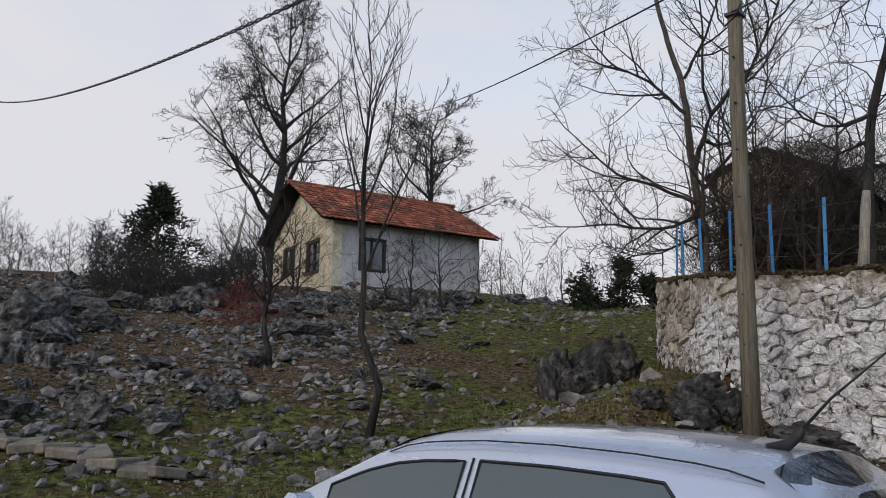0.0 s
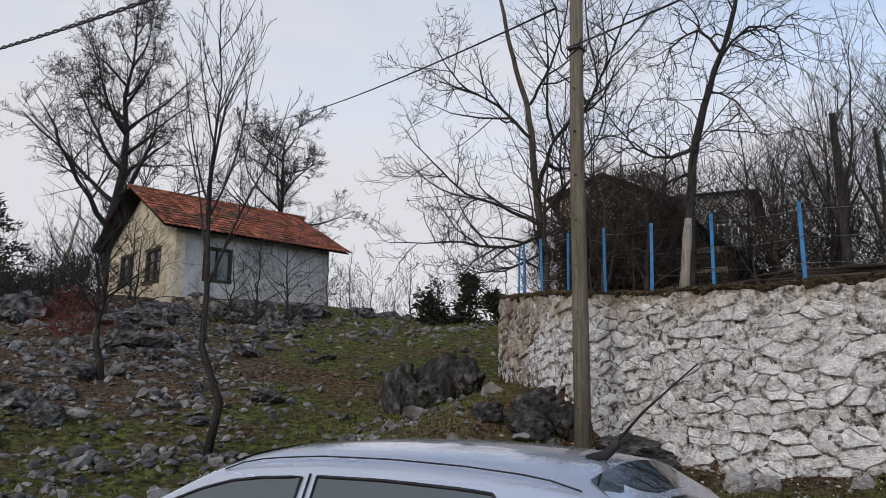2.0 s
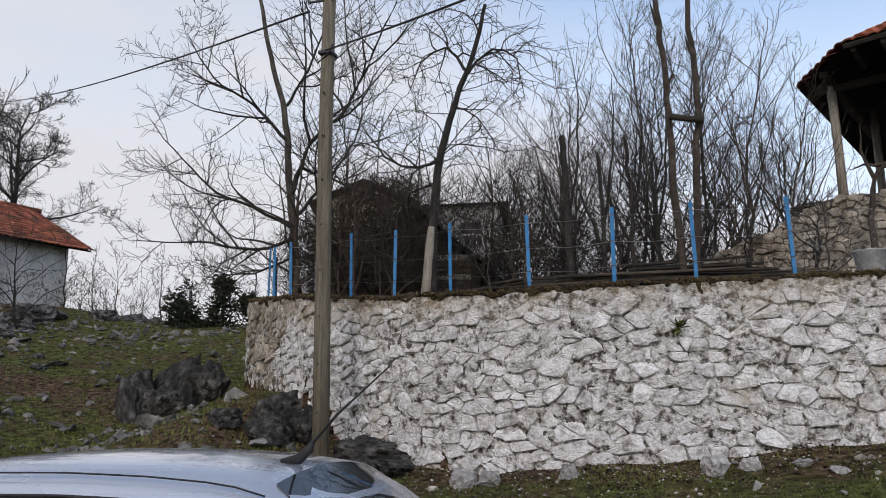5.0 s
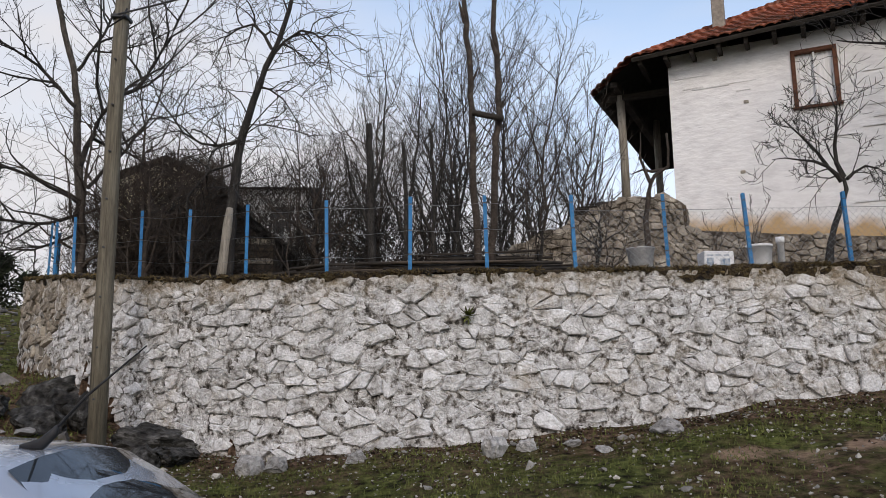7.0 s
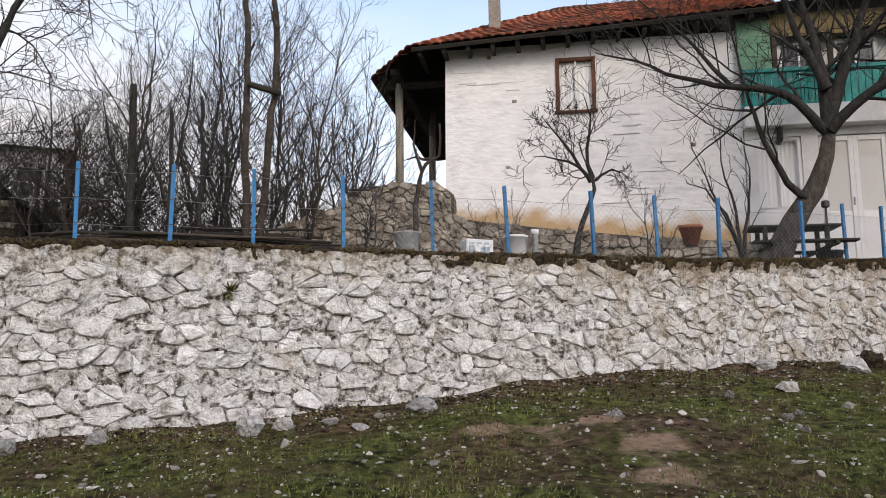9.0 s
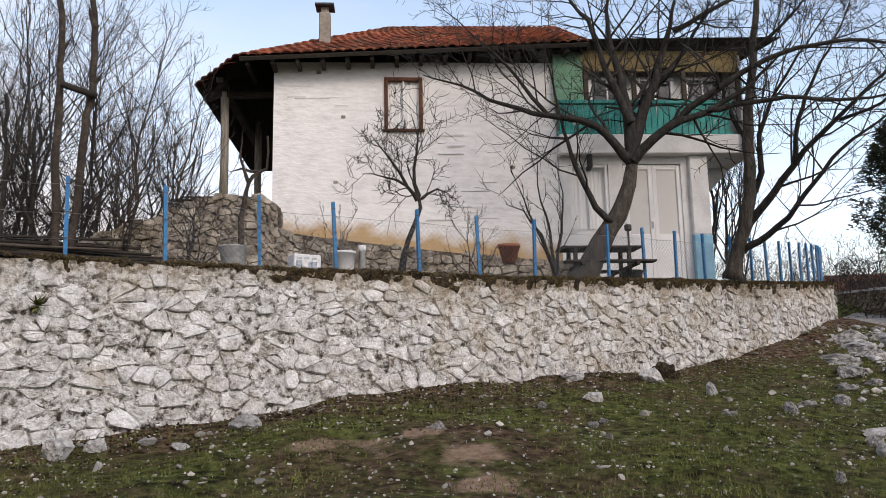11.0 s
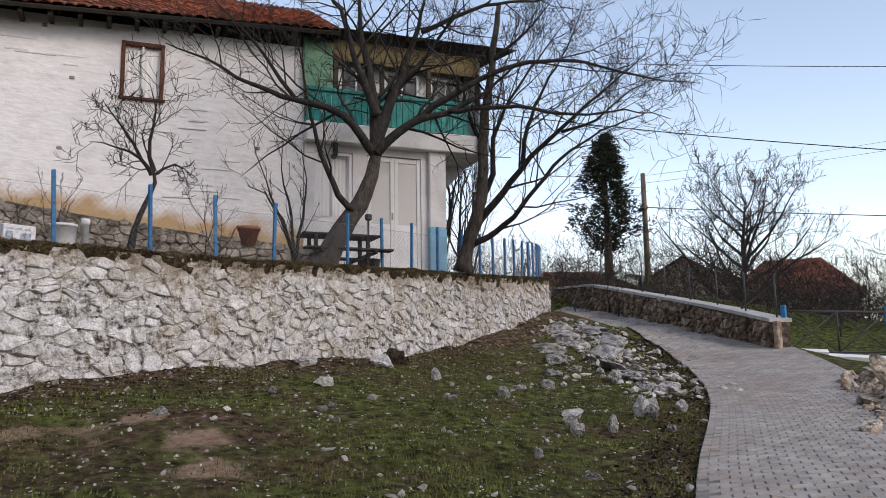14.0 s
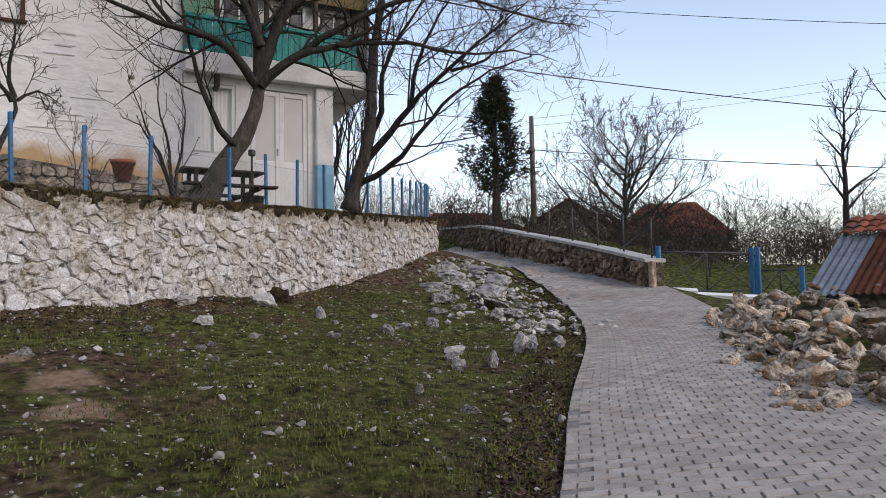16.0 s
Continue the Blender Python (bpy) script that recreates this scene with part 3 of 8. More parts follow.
def stone_shell(poly, rng, put, out=0.05, gap=0.94):
    """A rough-faced stone over an outline, its lower edge mostly standing proud; put(u, v, depth) gives the place."""
    n = len(poly)
    cx, cy = sum(p[0] for p in poly) / n, sum(p[1] for p in poly) / n
    ring = []
    for i in range(n):
        a, b = poly[i], poly[(i + 1) % n]
        for t in (0.14, 0.5, 0.86):
            k = 1 + rng.uniform(-0.13, 0.09)
            x, y = a[0] * (1 - t) + b[0] * t, a[1] * (1 - t) + b[1] * t
            ring.append((cx + (x - cx) * k, cy + (y - cy) * k))
    m = len(ring)
    lift = rng.uniform(0.12, 1.0) ** 1.2 * out
    tilt_u, tilt_v = rng.uniform(-0.16, 0.16), rng.uniform(-0.34, 0.1)
    V = []
    levels = ((gap, -0.4), (gap * 0.97, 0.5), (gap * 0.86, 0.92), (gap * 0.5, 1.0))
    for shrink, depth in levels:
        for x, y in ring:
            dx, dy = (x - cx) * shrink, (y - cy) * shrink
            lean = tilt_u * dx + tilt_v * dy
            V.append(put(cx + dx, cy + dy, depth * lift + (lean if depth > 0 else lean * 0.3 - 0.012) + rng.uniform(-0.007, 0.007)))
    V.append(put(cx + rng.uniform(-0.02, 0.02), cy + rng.uniform(-0.015, 0.015), lift * rng.uniform(0.85, 1.15)))
    F = []
    last = len(levels) - 1
    for a in range(last):
        for k in range(m):
            j = (k + 1) % m
            F.append((a * m + k, a * m + j, (a + 1) * m + j, (a + 1) * m + k))
    F += [(last * m + k, last * m + (k + 1) % m, (last + 1) * m) for k in range(m)]
    return V, F


def build_wall():
    rng = random.Random(4)
    total = FACE_LEN[-1]
    wall = holder("wall_retaining", Matrix(), "long curving whitewashed rubble-stone retaining wall with mossy top", "stone wall", kind="structure")
    # core with a rough, lime-smeared face
    S = np.arange(0, total + 0.01, 0.05)
    V, F = [], []
    rows = 40
    for s in S:
        p, nrm = face_at(s)
        top, base = np.interp(p[0], *WALL_TOP) - 0.05, np.interp(p[0], *WALL_BASE) - 0.4
        back = p - nrm * 0.5
        for k in range(rows):
            z = base + (top - base) * k / (rows - 1)
            d = 0.036 * noise.noise((s * 4.2, z * 6, 0.3)) + 0.028 * noise.noise((s * 11, z * 13, 2.3)) + 0.018
            q = p + nrm * d
            V.append((q[0], q[1], z))
        V += [(*back, top), (*back, base)]
    n, w2 = len(S), rows + 2
    for i in range(n - 1):
        F += [(i * w2 + k, (i + 1) * w2 + k, (i + 1) * w2 + k + 1, i * w2 + k + 1) for k in range(rows + 1)]
    F += [tuple(range(w2)), tuple(range(n * w2 - 1, n * w2 - w2 - 1, -1))]
    mesh_ob("core", V, F, M["mortar"], wall, "lime-smeared rubble and mortar")
    # mossy top
    V, F = [], []
    S = np.arange(-0.05, total, 0.06)
    for s in S:
        p, nrm = face_at(min(max(s, 0), total))
        top = np.interp(p[0], *WALL_TOP)
        for off, dz in ((0.0, -0.08 - 0.12 * float(smooth01((p[0] - 0.5) / 6))), (0.03, -0.05), (0.03, -0.015), (-0.06, 0.005), (-0.25, 0.01), (-0.52, -0.02)):
            q = p + nrm * (off + 0.07 * noise.noise((s * 6, dz * 20, 5)))
            droop = 0.09 * noise.noise((s * 1.3, 0, 0)) + 0.13 * noise.noise((s * 4.5, 7, 0)) + 0.06 * noise.noise((s * 13, 3, 0)) if dz < -0.06 else 0.05 * noise.noise((s * 2.5, off * 9, 3)) + rng.uniform(-0.02, 0.022)
            V.append((*q, top + dz + droop))
    for i in range(len(S) - 1):
        F += [(6 * i + k, 6 * i + 6 + k, 6 * i + 7 + k, 6 * i + 1 + k) for k in range(5)]
    mesh_ob("mossy_top", V, F, M["moss"], wall, "dark brown moss and soil", smooth=True)
    return wall


def build_wall_stones(wall):
    rng = random.Random(11)
    total = FACE_LEN[-1]
    joined, raw, singles = [], [], []
    for poly in cells(total, 2.9, 0.22, 0.13, rng, 1.6, 0.24):
        cs, cv = sum(p[0] for p in poly) / len(poly), sum(p[1] for p in poly) / len(poly)
        px, _ = face_at(cs)
        base, top = np.interp(px[0], *WALL_BASE) - 0.12, np.interp(px[0], *WALL_TOP) - 0.1
        if not base < cv + 0.3 < top or max(p[1] for p in poly) + 0.3 > top + 0.03:
            continue

        def put(u, v, d):
            p, nrm = face_at(u)
            q = p + nrm * d
            return (q[0], q[1], v + 0.3)

        shell = stone_shell(poly, rng, put, 0.07, rng.uniform(0.9, 1.06))
        (raw if px[0] < -6.05 + 0.25 * math.sin(cv * 7) else joined).append(shell) if not (-2.6 < px[0] < 6.2 and len(singles) < 300 and rng.random() < 0.62) else singles.append(shell)
    tagged(mesh_ob("stonework", *join(joined), M["limewash_joined"], wall), kind="stuff")
    tagged(mesh_ob("bare_stonework", *join(raw), M["stone_joined"], wall, "unpainted brown-grey stones"), kind="stuff")
    for v, f in singles:
        mesh_ob("stone", v, f, M["limewash"], wall)


wall = build_wall()


# ---- road ----
ROAD_L = curve_at([(-3.0, -2.6), (1.0, -0.4), (5.0, 1.65), (7.3, 2.9), (11.9, 5.25), (15.2, 7.6), (18.0, 10.4), (20.3, 13.6), (21.5, 17.0)], 0.3)
ROAD_R = curve_at([(-1.4, -5.6), (2.6, -3.2), (6.6, -1.0), (9.0, 0.6), (14.0, 3.6), (18.3, 6.6), (21.4, 9.6), (24.2, 14.0), (25.2, 18.0)], 0.3)


def road_at(s, u):
    """Place on the road: s from 0 to 1 along, u from 0 at the grassy side to 1."""
    def along(c):
        L = np.concatenate([[0], np.cumsum(np.hypot(*np.diff(c, axis=0).T))])
        return np.array([np.interp(s * L[-1], L, c[:, 0]), np.interp(s * L[-1], L, c[:, 1])])
    p = along(ROAD_L) * (1 - u) + along(ROAD_R) * u
    return p[0], p[1], gz(p[0], p[1])


def build_road():
    road = holder("road", Matrix(), "village lane of grey interlocking concrete pavers", "road", kind="structure")
    V, F = [], []
    n, m = 110, 10
    for i in range(n + 1):
        for k in range(m + 1):
            x, y, z = road_at(i / n, k / m)
            V.append((x, y, z + 0.041))
    for i in range(n):
        for k in range(m):
            a = i * (m + 1) + k
            F.append((a, a + m + 1, a + m + 2, a + 1))
    mesh_ob("bedding", V, F, M["joint_sand"], road, "dark sand in the joints", True)
    return road


def build_pavers(road):
    rng = random.Random(5)
    length = 34.0
    rows = int(length / 0.112)
    quads = []
    for i in range(rows):
        for k in range(16):
            s0, s1 = i / rows, (i + 1) / rows
            u0, u1 = max(0, (k - 0.5 * (i % 2)) / 15.5), min(1, (k + 1 - 0.5 * (i % 2)) / 15.5)
            if u1 - u0 < 0.01:
                continue
            cx, cy, _ = road_at((s0 + s1) / 2, (u0 + u1) / 2)
            if cx < -2.4 or s1 > 1 or (k == 0 and rng.random() < 0.25):
                continue
            quads.append((math.hypot(cx - 6.0, cy - 1.5), s0, s1, u0, u1))
    quads.sort()
    joined = []
    for rank, (_, s0, s1, u0, u1) in enumerate(quads):
        ds, du = (s1 - s0) * 0.025, (u1 - u0) * 0.022
        h = 0.05 + rng.uniform(-0.004, 0.005)
        V = []
        for a, b in ((s0 + ds, u0 + du), (s1 - ds, u0 + du), (s1 - ds, u1 - du), (s0 + ds, u1 - du)):
            x, y, z = road_at(a, b)
            V.append((x, y, z + 0.02))
        c = [sum(v[k] for v in V) / 4 for k in range(3)]
        V += [(v[0] * 0.94 + c[0] * 0.06, v[1] * 0.94 + c[1] * 0.06, v[2] + h - 0.02 + rng.uniform(-0.002, 0.002)) for v in V[:4]]
        F = [(4, 5, 6, 7), (0, 1, 5, 4), (1, 2, 6, 5), (2, 3, 7, 6), (3, 0, 4, 7)]
        if rank < 300:
            mesh_ob("paver", V, F, M["paver"], road)
        else:
            joined.append((V, F))
    tagged(mesh_ob("paving", *join(joined), M["paver_joined"], road), kind="stuff")


road = build_road()


# ---- bare trees ----
class Wood:
    """Collects tapered tubes by order: trunk, limbs, twigs."""

    def __init__(self, seed, fine=0.0035):
        self.rng, self.fine = random.Random(seed), fine
        self.bins = {0: [], 1: [], 2: []}

    def limb(self, pts, r0, r1, level, bins=None):
        n = len(pts)
        if level >= 3:
            v, f = tube(pts[:-1], [r0 * (1 - 0.4 * i / (n - 1)) for i in range(n - 1)], 3, False)
            o = len(v)
            self.bins[2].append((v + [pts[-1]], f + [(o - 3, o - 2, o), (o - 2, o - 1, o), (o - 1, o - 3, o)]))
            return
        rad = [r0 + (r1 - r0) * (i / (n - 1)) ** 0.8 for i in range(n)]
        self.bins[min(level if bins is None else bins, 2)].append(tube(pts, rad, (10, 5, 3, 3, 3)[min(level, 4)], cap=level == 0))

    def wander(self, start, way, length, steps, wild, lift):
        r = self.rng
        pts, p, d = [Vector(start)], Vector(start), Vector(way).normalized()
        for _ in range(steps):
            d = (d + Vector((r.gauss(0, wild), r.gauss(0, wild), r.gauss(0, wild) + lift))).normalized()
            p = p + d * (length / steps)
            pts.append(p.copy())
        return pts

    def sprout(self, pts, r0, level, most, kids, ratio, angle, wild, lift, first=0.25):
        """Side branches along a limb, and theirs in turn."""
        r = self.rng
        total = sum((b - a).length for a, b in zip(pts, pts[1:]))
        count = max(1, int(kids[min(level, len(kids) - 1)] * r.uniform(0.8, 1.3) * (1.3 if level >= 3 else 1.0)))
        for k in range(count):
            f = first + (1 - first) * (k + r.random()) / count
            f = min(f, 0.999)
            i = int(f * (len(pts) - 1))
            t = f * (len(pts) - 1) - i
            at = pts[i].lerp(pts[i + 1], t)
            d = (pts[i + 1] - pts[i]).normalized()
            side = Vector((r.gauss(0, 1), r.gauss(0, 1), r.gauss(0, 1) + 0.2))
            side = (side - d * side.dot(d)).normalized()
            a = radians(angle) * r.uniform(0.6, 1.3)
            way = d * math.cos(a) + side * math.sin(a)
            size = total * ratio * r.uniform(0.6, 1.15) * (1.15 - 0.6 * f)
            rad = max(r0 * (1 - 0.85 * f) * 0.5, self.fine)
            steps = (7, 6, 3, 3)[min(level, 3)]
            q = self.wander(at, way, size, steps, wild, lift)
            tip = max(rad * 0.2, self.fine * 0.6)
            self.limb(q, rad, tip, level + 1)
            if level + 1 < most:
                self.sprout(q, rad, level + 1, most, kids, ratio, angle, wild, lift, 0.15)

    def finish(self, name, label, mats, category="tree", group="", at=None):
        at = Vector(at or (0, 0, 0))
        ob = holder(name, Matrix.Translation(at), label, category, group)
        for keys, nm in (((0,), "trunk"), ((1, 2), "crown")):
            bits = [b for key in keys for b in self.bins[key]]
            if bits:
                V, F = join(bits)
                made = mesh_ob(nm, [v - at for v in V], F, mats[0] if nm == "trunk" else mats[-1], ob, "", True)
                if nm == "crown":
                    tagged(made, kind="stuff")
        return ob


def bare_tree(name, label, base, top, r0, seed, mats, limbs=7, reach=0.55, most=4, kids=(7, 6, 5, 4), ratio=0.5, angle=48, wild=0.16, lift=0.06, first=0.3, group="", limb_angle=50, fine=0.0035):
    """A trunk from base to top with limbs that leave it in turn."""
    w = Wood(seed, fine)
    b, t = Vector(base), Vector(top)
    n = 8
    pts = [b.lerp(t, i / n) + Vector((w.rng.gauss(0, 1), w.rng.gauss(0, 1), 0)) * 0.012 * (t - b).length * (i > 0) for i in range(n + 1)]
    h = (t - b).length
    w.limb(pts, r0, r0 * 0.05, 0)
    for k in range(limbs):
        f = first + (0.97 - first) * (k + w.rng.random() * 0.8) / limbs
        i = min(int(f * n), n - 1)
        at = pts[i].lerp(pts[i + 1], f * n - i)
        turn = k * 2.4 + w.rng.uniform(-0.5, 0.5)
        a = radians(limb_angle) * w.rng.uniform(0.75, 1.2)
        way = Vector((math.cos(turn) * math.sin(a), math.sin(turn) * math.sin(a), math.cos(a)))
        size = h * reach * (1.1 - 0.65 * f) * w.rng.uniform(0.8, 1.2)
        q = w.wander(at, way, size, 8, wild * 0.8, lift)
        rad = r0 * (1 - 0.8 * f) * 0.55
        w.limb(q, rad, max(rad * 0.08, 0.004), 1)
        w.sprout(q, rad, 1, most, kids, ratio, angle, wild, lift, 0.15)
    w.sprout(pts, r0 * 0.4, 1, most, kids, ratio * 0.6, angle, wild, lift, 0.6)
    return w.finish(name, label, mats, "tree", group, b)


DARK, GREY, BROWN = (M["bark_dark"],) * 3, (M["bark"], M["bark"], M["bark"]), (M["bark_brown"], M["bark_brown"], M["bark_brown"])


# ---- houses ----
def roof_tiles(parent, ridge_a, ridge_b, eave_a, eave_b, rng, singles=0, mat=("tile", "tile_joined"), w=0.22, h=0.3):
    """Overlapping curved clay tiles over a slope given by its ridge and eave."""
    ra, rb, ea, eb = (Vector(v) for v in (ridge_a, ridge_b, eave_a, eave_b))
    across = max((eb - ea).length, (rb - ra).length)
    down = ((ea - ra).length + (eb - rb).length) / 2
    nx, ny = int(across / w), int(down / h)
    nrm = (eb - ea).cross(ra - ea).normalized()
    if nrm.z < 0:
        nrm = -nrm
    joined, count = [], 0
    for j in range(ny):
        for i in range(nx):
            u0, u1 = i / nx, (i + 1) / nx
            v1, v0 = (j + 1.12) / ny, j / ny

            def at(u, v, d):
                return ra.lerp(rb, u).lerp(ea.lerp(eb, u), min(v, 1.02)) + nrm * d
            j1, sag = rng.uniform(-0.008, 0.012), rng.uniform(-0.01, 0.01)
            V = []
            for v, d in ((v0, 0.015), (v1 + sag / down, 0.05 + j1)):
                for u, bump in ((u0, 0.0), (u0 * 0.7 + u1 * 0.3, 0.035), (u0 * 0.35 + u1 * 0.65, 0.04), (u1, 0.0)):
                    V.append(at(u, v, d + bump))
            V += [V[4] - nrm * 0.03, V[5] - nrm * 0.03, V[6] - nrm * 0.03, V[7] - nrm * 0.03]
            F = [(0, 1, 5, 4), (1, 2, 6, 5), (2, 3, 7, 6), (4, 5, 9, 8), (5, 6, 10, 9), (6, 7, 11, 10)]
            if count < singles and j >= ny - 4:
                mesh_ob("roof_tile", V, F, M[mat[0]], parent)
                count += 1
            else:
                joined.append((V, F))
    tagged(mesh_ob("tiling", *join(joined), M[mat[1]], parent), kind="stuff")


def wall_with_holes(x0, x1, z0, z1, holes, y0=0.0, y1=0.3):
    """A wall slab in local x and z with rectangular openings cut through."""
    xs = sorted({x0, x1, *[h[0] for h in holes], *[h[1] for h in holes]})
    zs = sorted({z0, z1, *[h[2] for h in holes], *[h[3] for h in holes]})
    bm = bmesh.new()
    vs = {}

    def vert(i, k, y):
        if (i, k, y) not in vs:
            vs[i, k, y] = bm.verts.new((xs[i], y, zs[k]))
        return vs[i, k, y]

    def solid(i, k):
        if not (0 <= i < len(xs) - 1 and 0 <= k < len(zs) - 1):
            return False
        cx, cz = (xs[i] + xs[i + 1]) / 2, (zs[k] + zs[k + 1]) / 2
        return not any(h[0] < cx < h[1] and h[2] < cz < h[3] for h in holes)

    for i in range(len(xs) - 1):
        for k in range(len(zs) - 1):
            if not solid(i, k):
                continue
            bm.faces.new([vert(i, k, y0), vert(i + 1, k, y0), vert(i + 1, k + 1, y0), vert(i, k + 1, y0)])
            bm.faces.new([vert(i, k + 1, y1), vert(i + 1, k + 1, y1), vert(i + 1, k, y1), vert(i, k, y1)])
            for di, dk, a, b in ((-1, 0, (i, k), (i, k + 1)), (1, 0, (i + 1, k + 1), (i + 1, k)), (0, -1, (i + 1, k), (i, k)), (0, 1, (i, k + 1), (i + 1, k + 1))):
                if not solid(i + di, k + dk):
                    bm.faces.new([vert(*a, y0), vert(*b, y0), vert(*b, y1), vert(*a, y1)])
    return bm


def casement(parent, x0, x1, z0, z1, y, frame_mat, frame=0.07, bars=1, back="curtain", name="window", rows=1, depth=0.09):
    """A window of frame, sill, mullions, panes and what hangs behind it."""
    win = holder(name, Matrix(), "", "")
    win.parent = parent
    boxed("frame", (x0, y - 0.03, z0), (x0 + frame, y + depth, z1), frame_mat, win)
    boxed("frame", (x1 - frame, y - 0.03, z0), (x1, y + depth, z1), frame_mat, win)
    boxed("frame", (x0 + frame, y - 0.028, z1 - frame), (x1 - frame, y + depth, z1), frame_mat, win)
    boxed("sill", (x0 - 0.03, y - 0.06, z0 - 0.05), (x1 + 0.03, y + depth, z0), frame_mat, win)
    for k in range(bars):
        cx = x0 + (x1 - x0) * (k + 1) / (bars + 1)
        boxed("mullion", (cx - 0.02, y - 0.005, z0 + 0.0), (cx + 0.02, y + 0.05, z1 - frame), frame_mat if back != "curtain" else M["pvc"], win)
    for k in range(rows - 1):
        cz = z0 + (z1 - z0) * (k + 1) / rows
        boxed("glazing_bar", (x0 + frame, y + 0.0, cz - 0.015), (x1 - frame, y + 0.04, cz + 0.015), frame_mat, win)
    if back == "curtain":
        V, F = [], []
        n = 26
        for k in range(n + 1):
            x = x0 + frame + (x1 - x0 - 2 * frame) * k / n
            V += [(x, y + 0.075 + 0.012 * math.sin(k * 1.9), z0 + 0.02), (x, y + 0.075 + 0.012 * math.sin(k * 1.9), z1 - frame)]
        F = [(2 * k, 2 * k + 2, 2 * k + 3, 2 * k + 1) for k in range(n)]
        mesh_ob("curtain", V, F, M["curtain"], win, "white net curtain, downstairs standing in for panes reflecting the sky", True)
    else:
        boxed("pane", (x0 + frame * 0.5, y + 0.03, z0), (x1 - frame * 0.5, y + 0.036, z1 - frame), M["glass"], win, bevel=0)
    return win


def plank_wall_material():
    """Limewashed rough wall with long horizontal cracks and ledges, ochre where the lime has come off near the foot."""
    m = textured("limewashed_laths", [(0.25, (0.68, 0.67, 0.67)), (0.5, (0.84, 0.835, 0.83)), (0.75, (0.88, 0.88, 0.87))], 2.4, bump=0.7, bump_scale=6.0, dist=0.03, stretch=(0.9, 0.9, 2.2), fine=0.08)
    n, l = m.node_tree.nodes, m.node_tree.links
    b = n["Principled BSDF"]
    src = b.inputs["Base Color"].links[0].from_socket
    co = n.new("ShaderNodeTexCoord")
    sp = n.new("ShaderNodeSeparateXYZ")
    l.new(co.outputs["Object"], sp.inputs[0])
    nz = n.new("ShaderNodeTexNoise")
    nz.inputs["Scale"].default_value, nz.inputs["Detail"].default_value = 1.8, 8.0
    l.new(co.outputs["Object"], nz.inputs["Vector"])
    # foot of the wall, where splashing rain washed the lime off
    ad = n.new("ShaderNodeMath")
    ad.operation = "MULTIPLY_ADD"
    ad.inputs[1].default_value = 0.9
    l.new(nz.outputs["Fac"], ad.inputs[0])
    sl = n.new("ShaderNodeMath")
    sl.operation = "MULTIPLY_ADD"
    sl.inputs[1].default_value = -0.09
    l.new(sp.outputs["X"], sl.inputs[0])
    sub = n.new("ShaderNodeMath")
    sub.operation, sub.inputs[1].default_value = "MULTIPLY", -1.0
    l.new(sp.outputs["Z"], sub.inputs[0])
    l.new(sub.outputs[0], sl.inputs[2])
    l.new(sl.outputs[0], ad.inputs[2])
    mr = n.new("ShaderNodeMapRange")
    mr.inputs["From Min"].default_value, mr.inputs["From Max"].default_value = -0.1, 0.2
    l.new(ad.outputs[0], mr.inputs["Value"])
    mx = n.new("ShaderNodeMix")
    mx.data_type = "RGBA"
    mx.inputs["B"].default_value = (0.52, 0.36, 0.19, 1)
    l.new(mr.outputs[0], mx.inputs["Factor"])
    l.new(src, mx.inputs["A"])
    l.new(mx.outputs["Result"], b.inputs["Base Color"])
    return m


M["laths"] = plank_wall_material()
M["plaster_yellow"] = textured("plaster_yellow", [(0.3, (0.42, 0.36, 0.24)), (0.5, (0.6, 0.54, 0.4)), (0.7, (0.68, 0.63, 0.5))], 2.5, bump=0.9, bump_scale=9, dist=0.04, patch=(0.34, 0.29, 0.22),
                               patch_scale=1.5, patch_range=(0.55, 0.7))
M["plaster_beige"] = textured("plaster_beige", [(0.3, (0.22, 0.19, 0.155)), (0.6, (0.37, 0.325, 0.275))], 1.5, bump=0.3, bump_scale=12, dist=0.03)


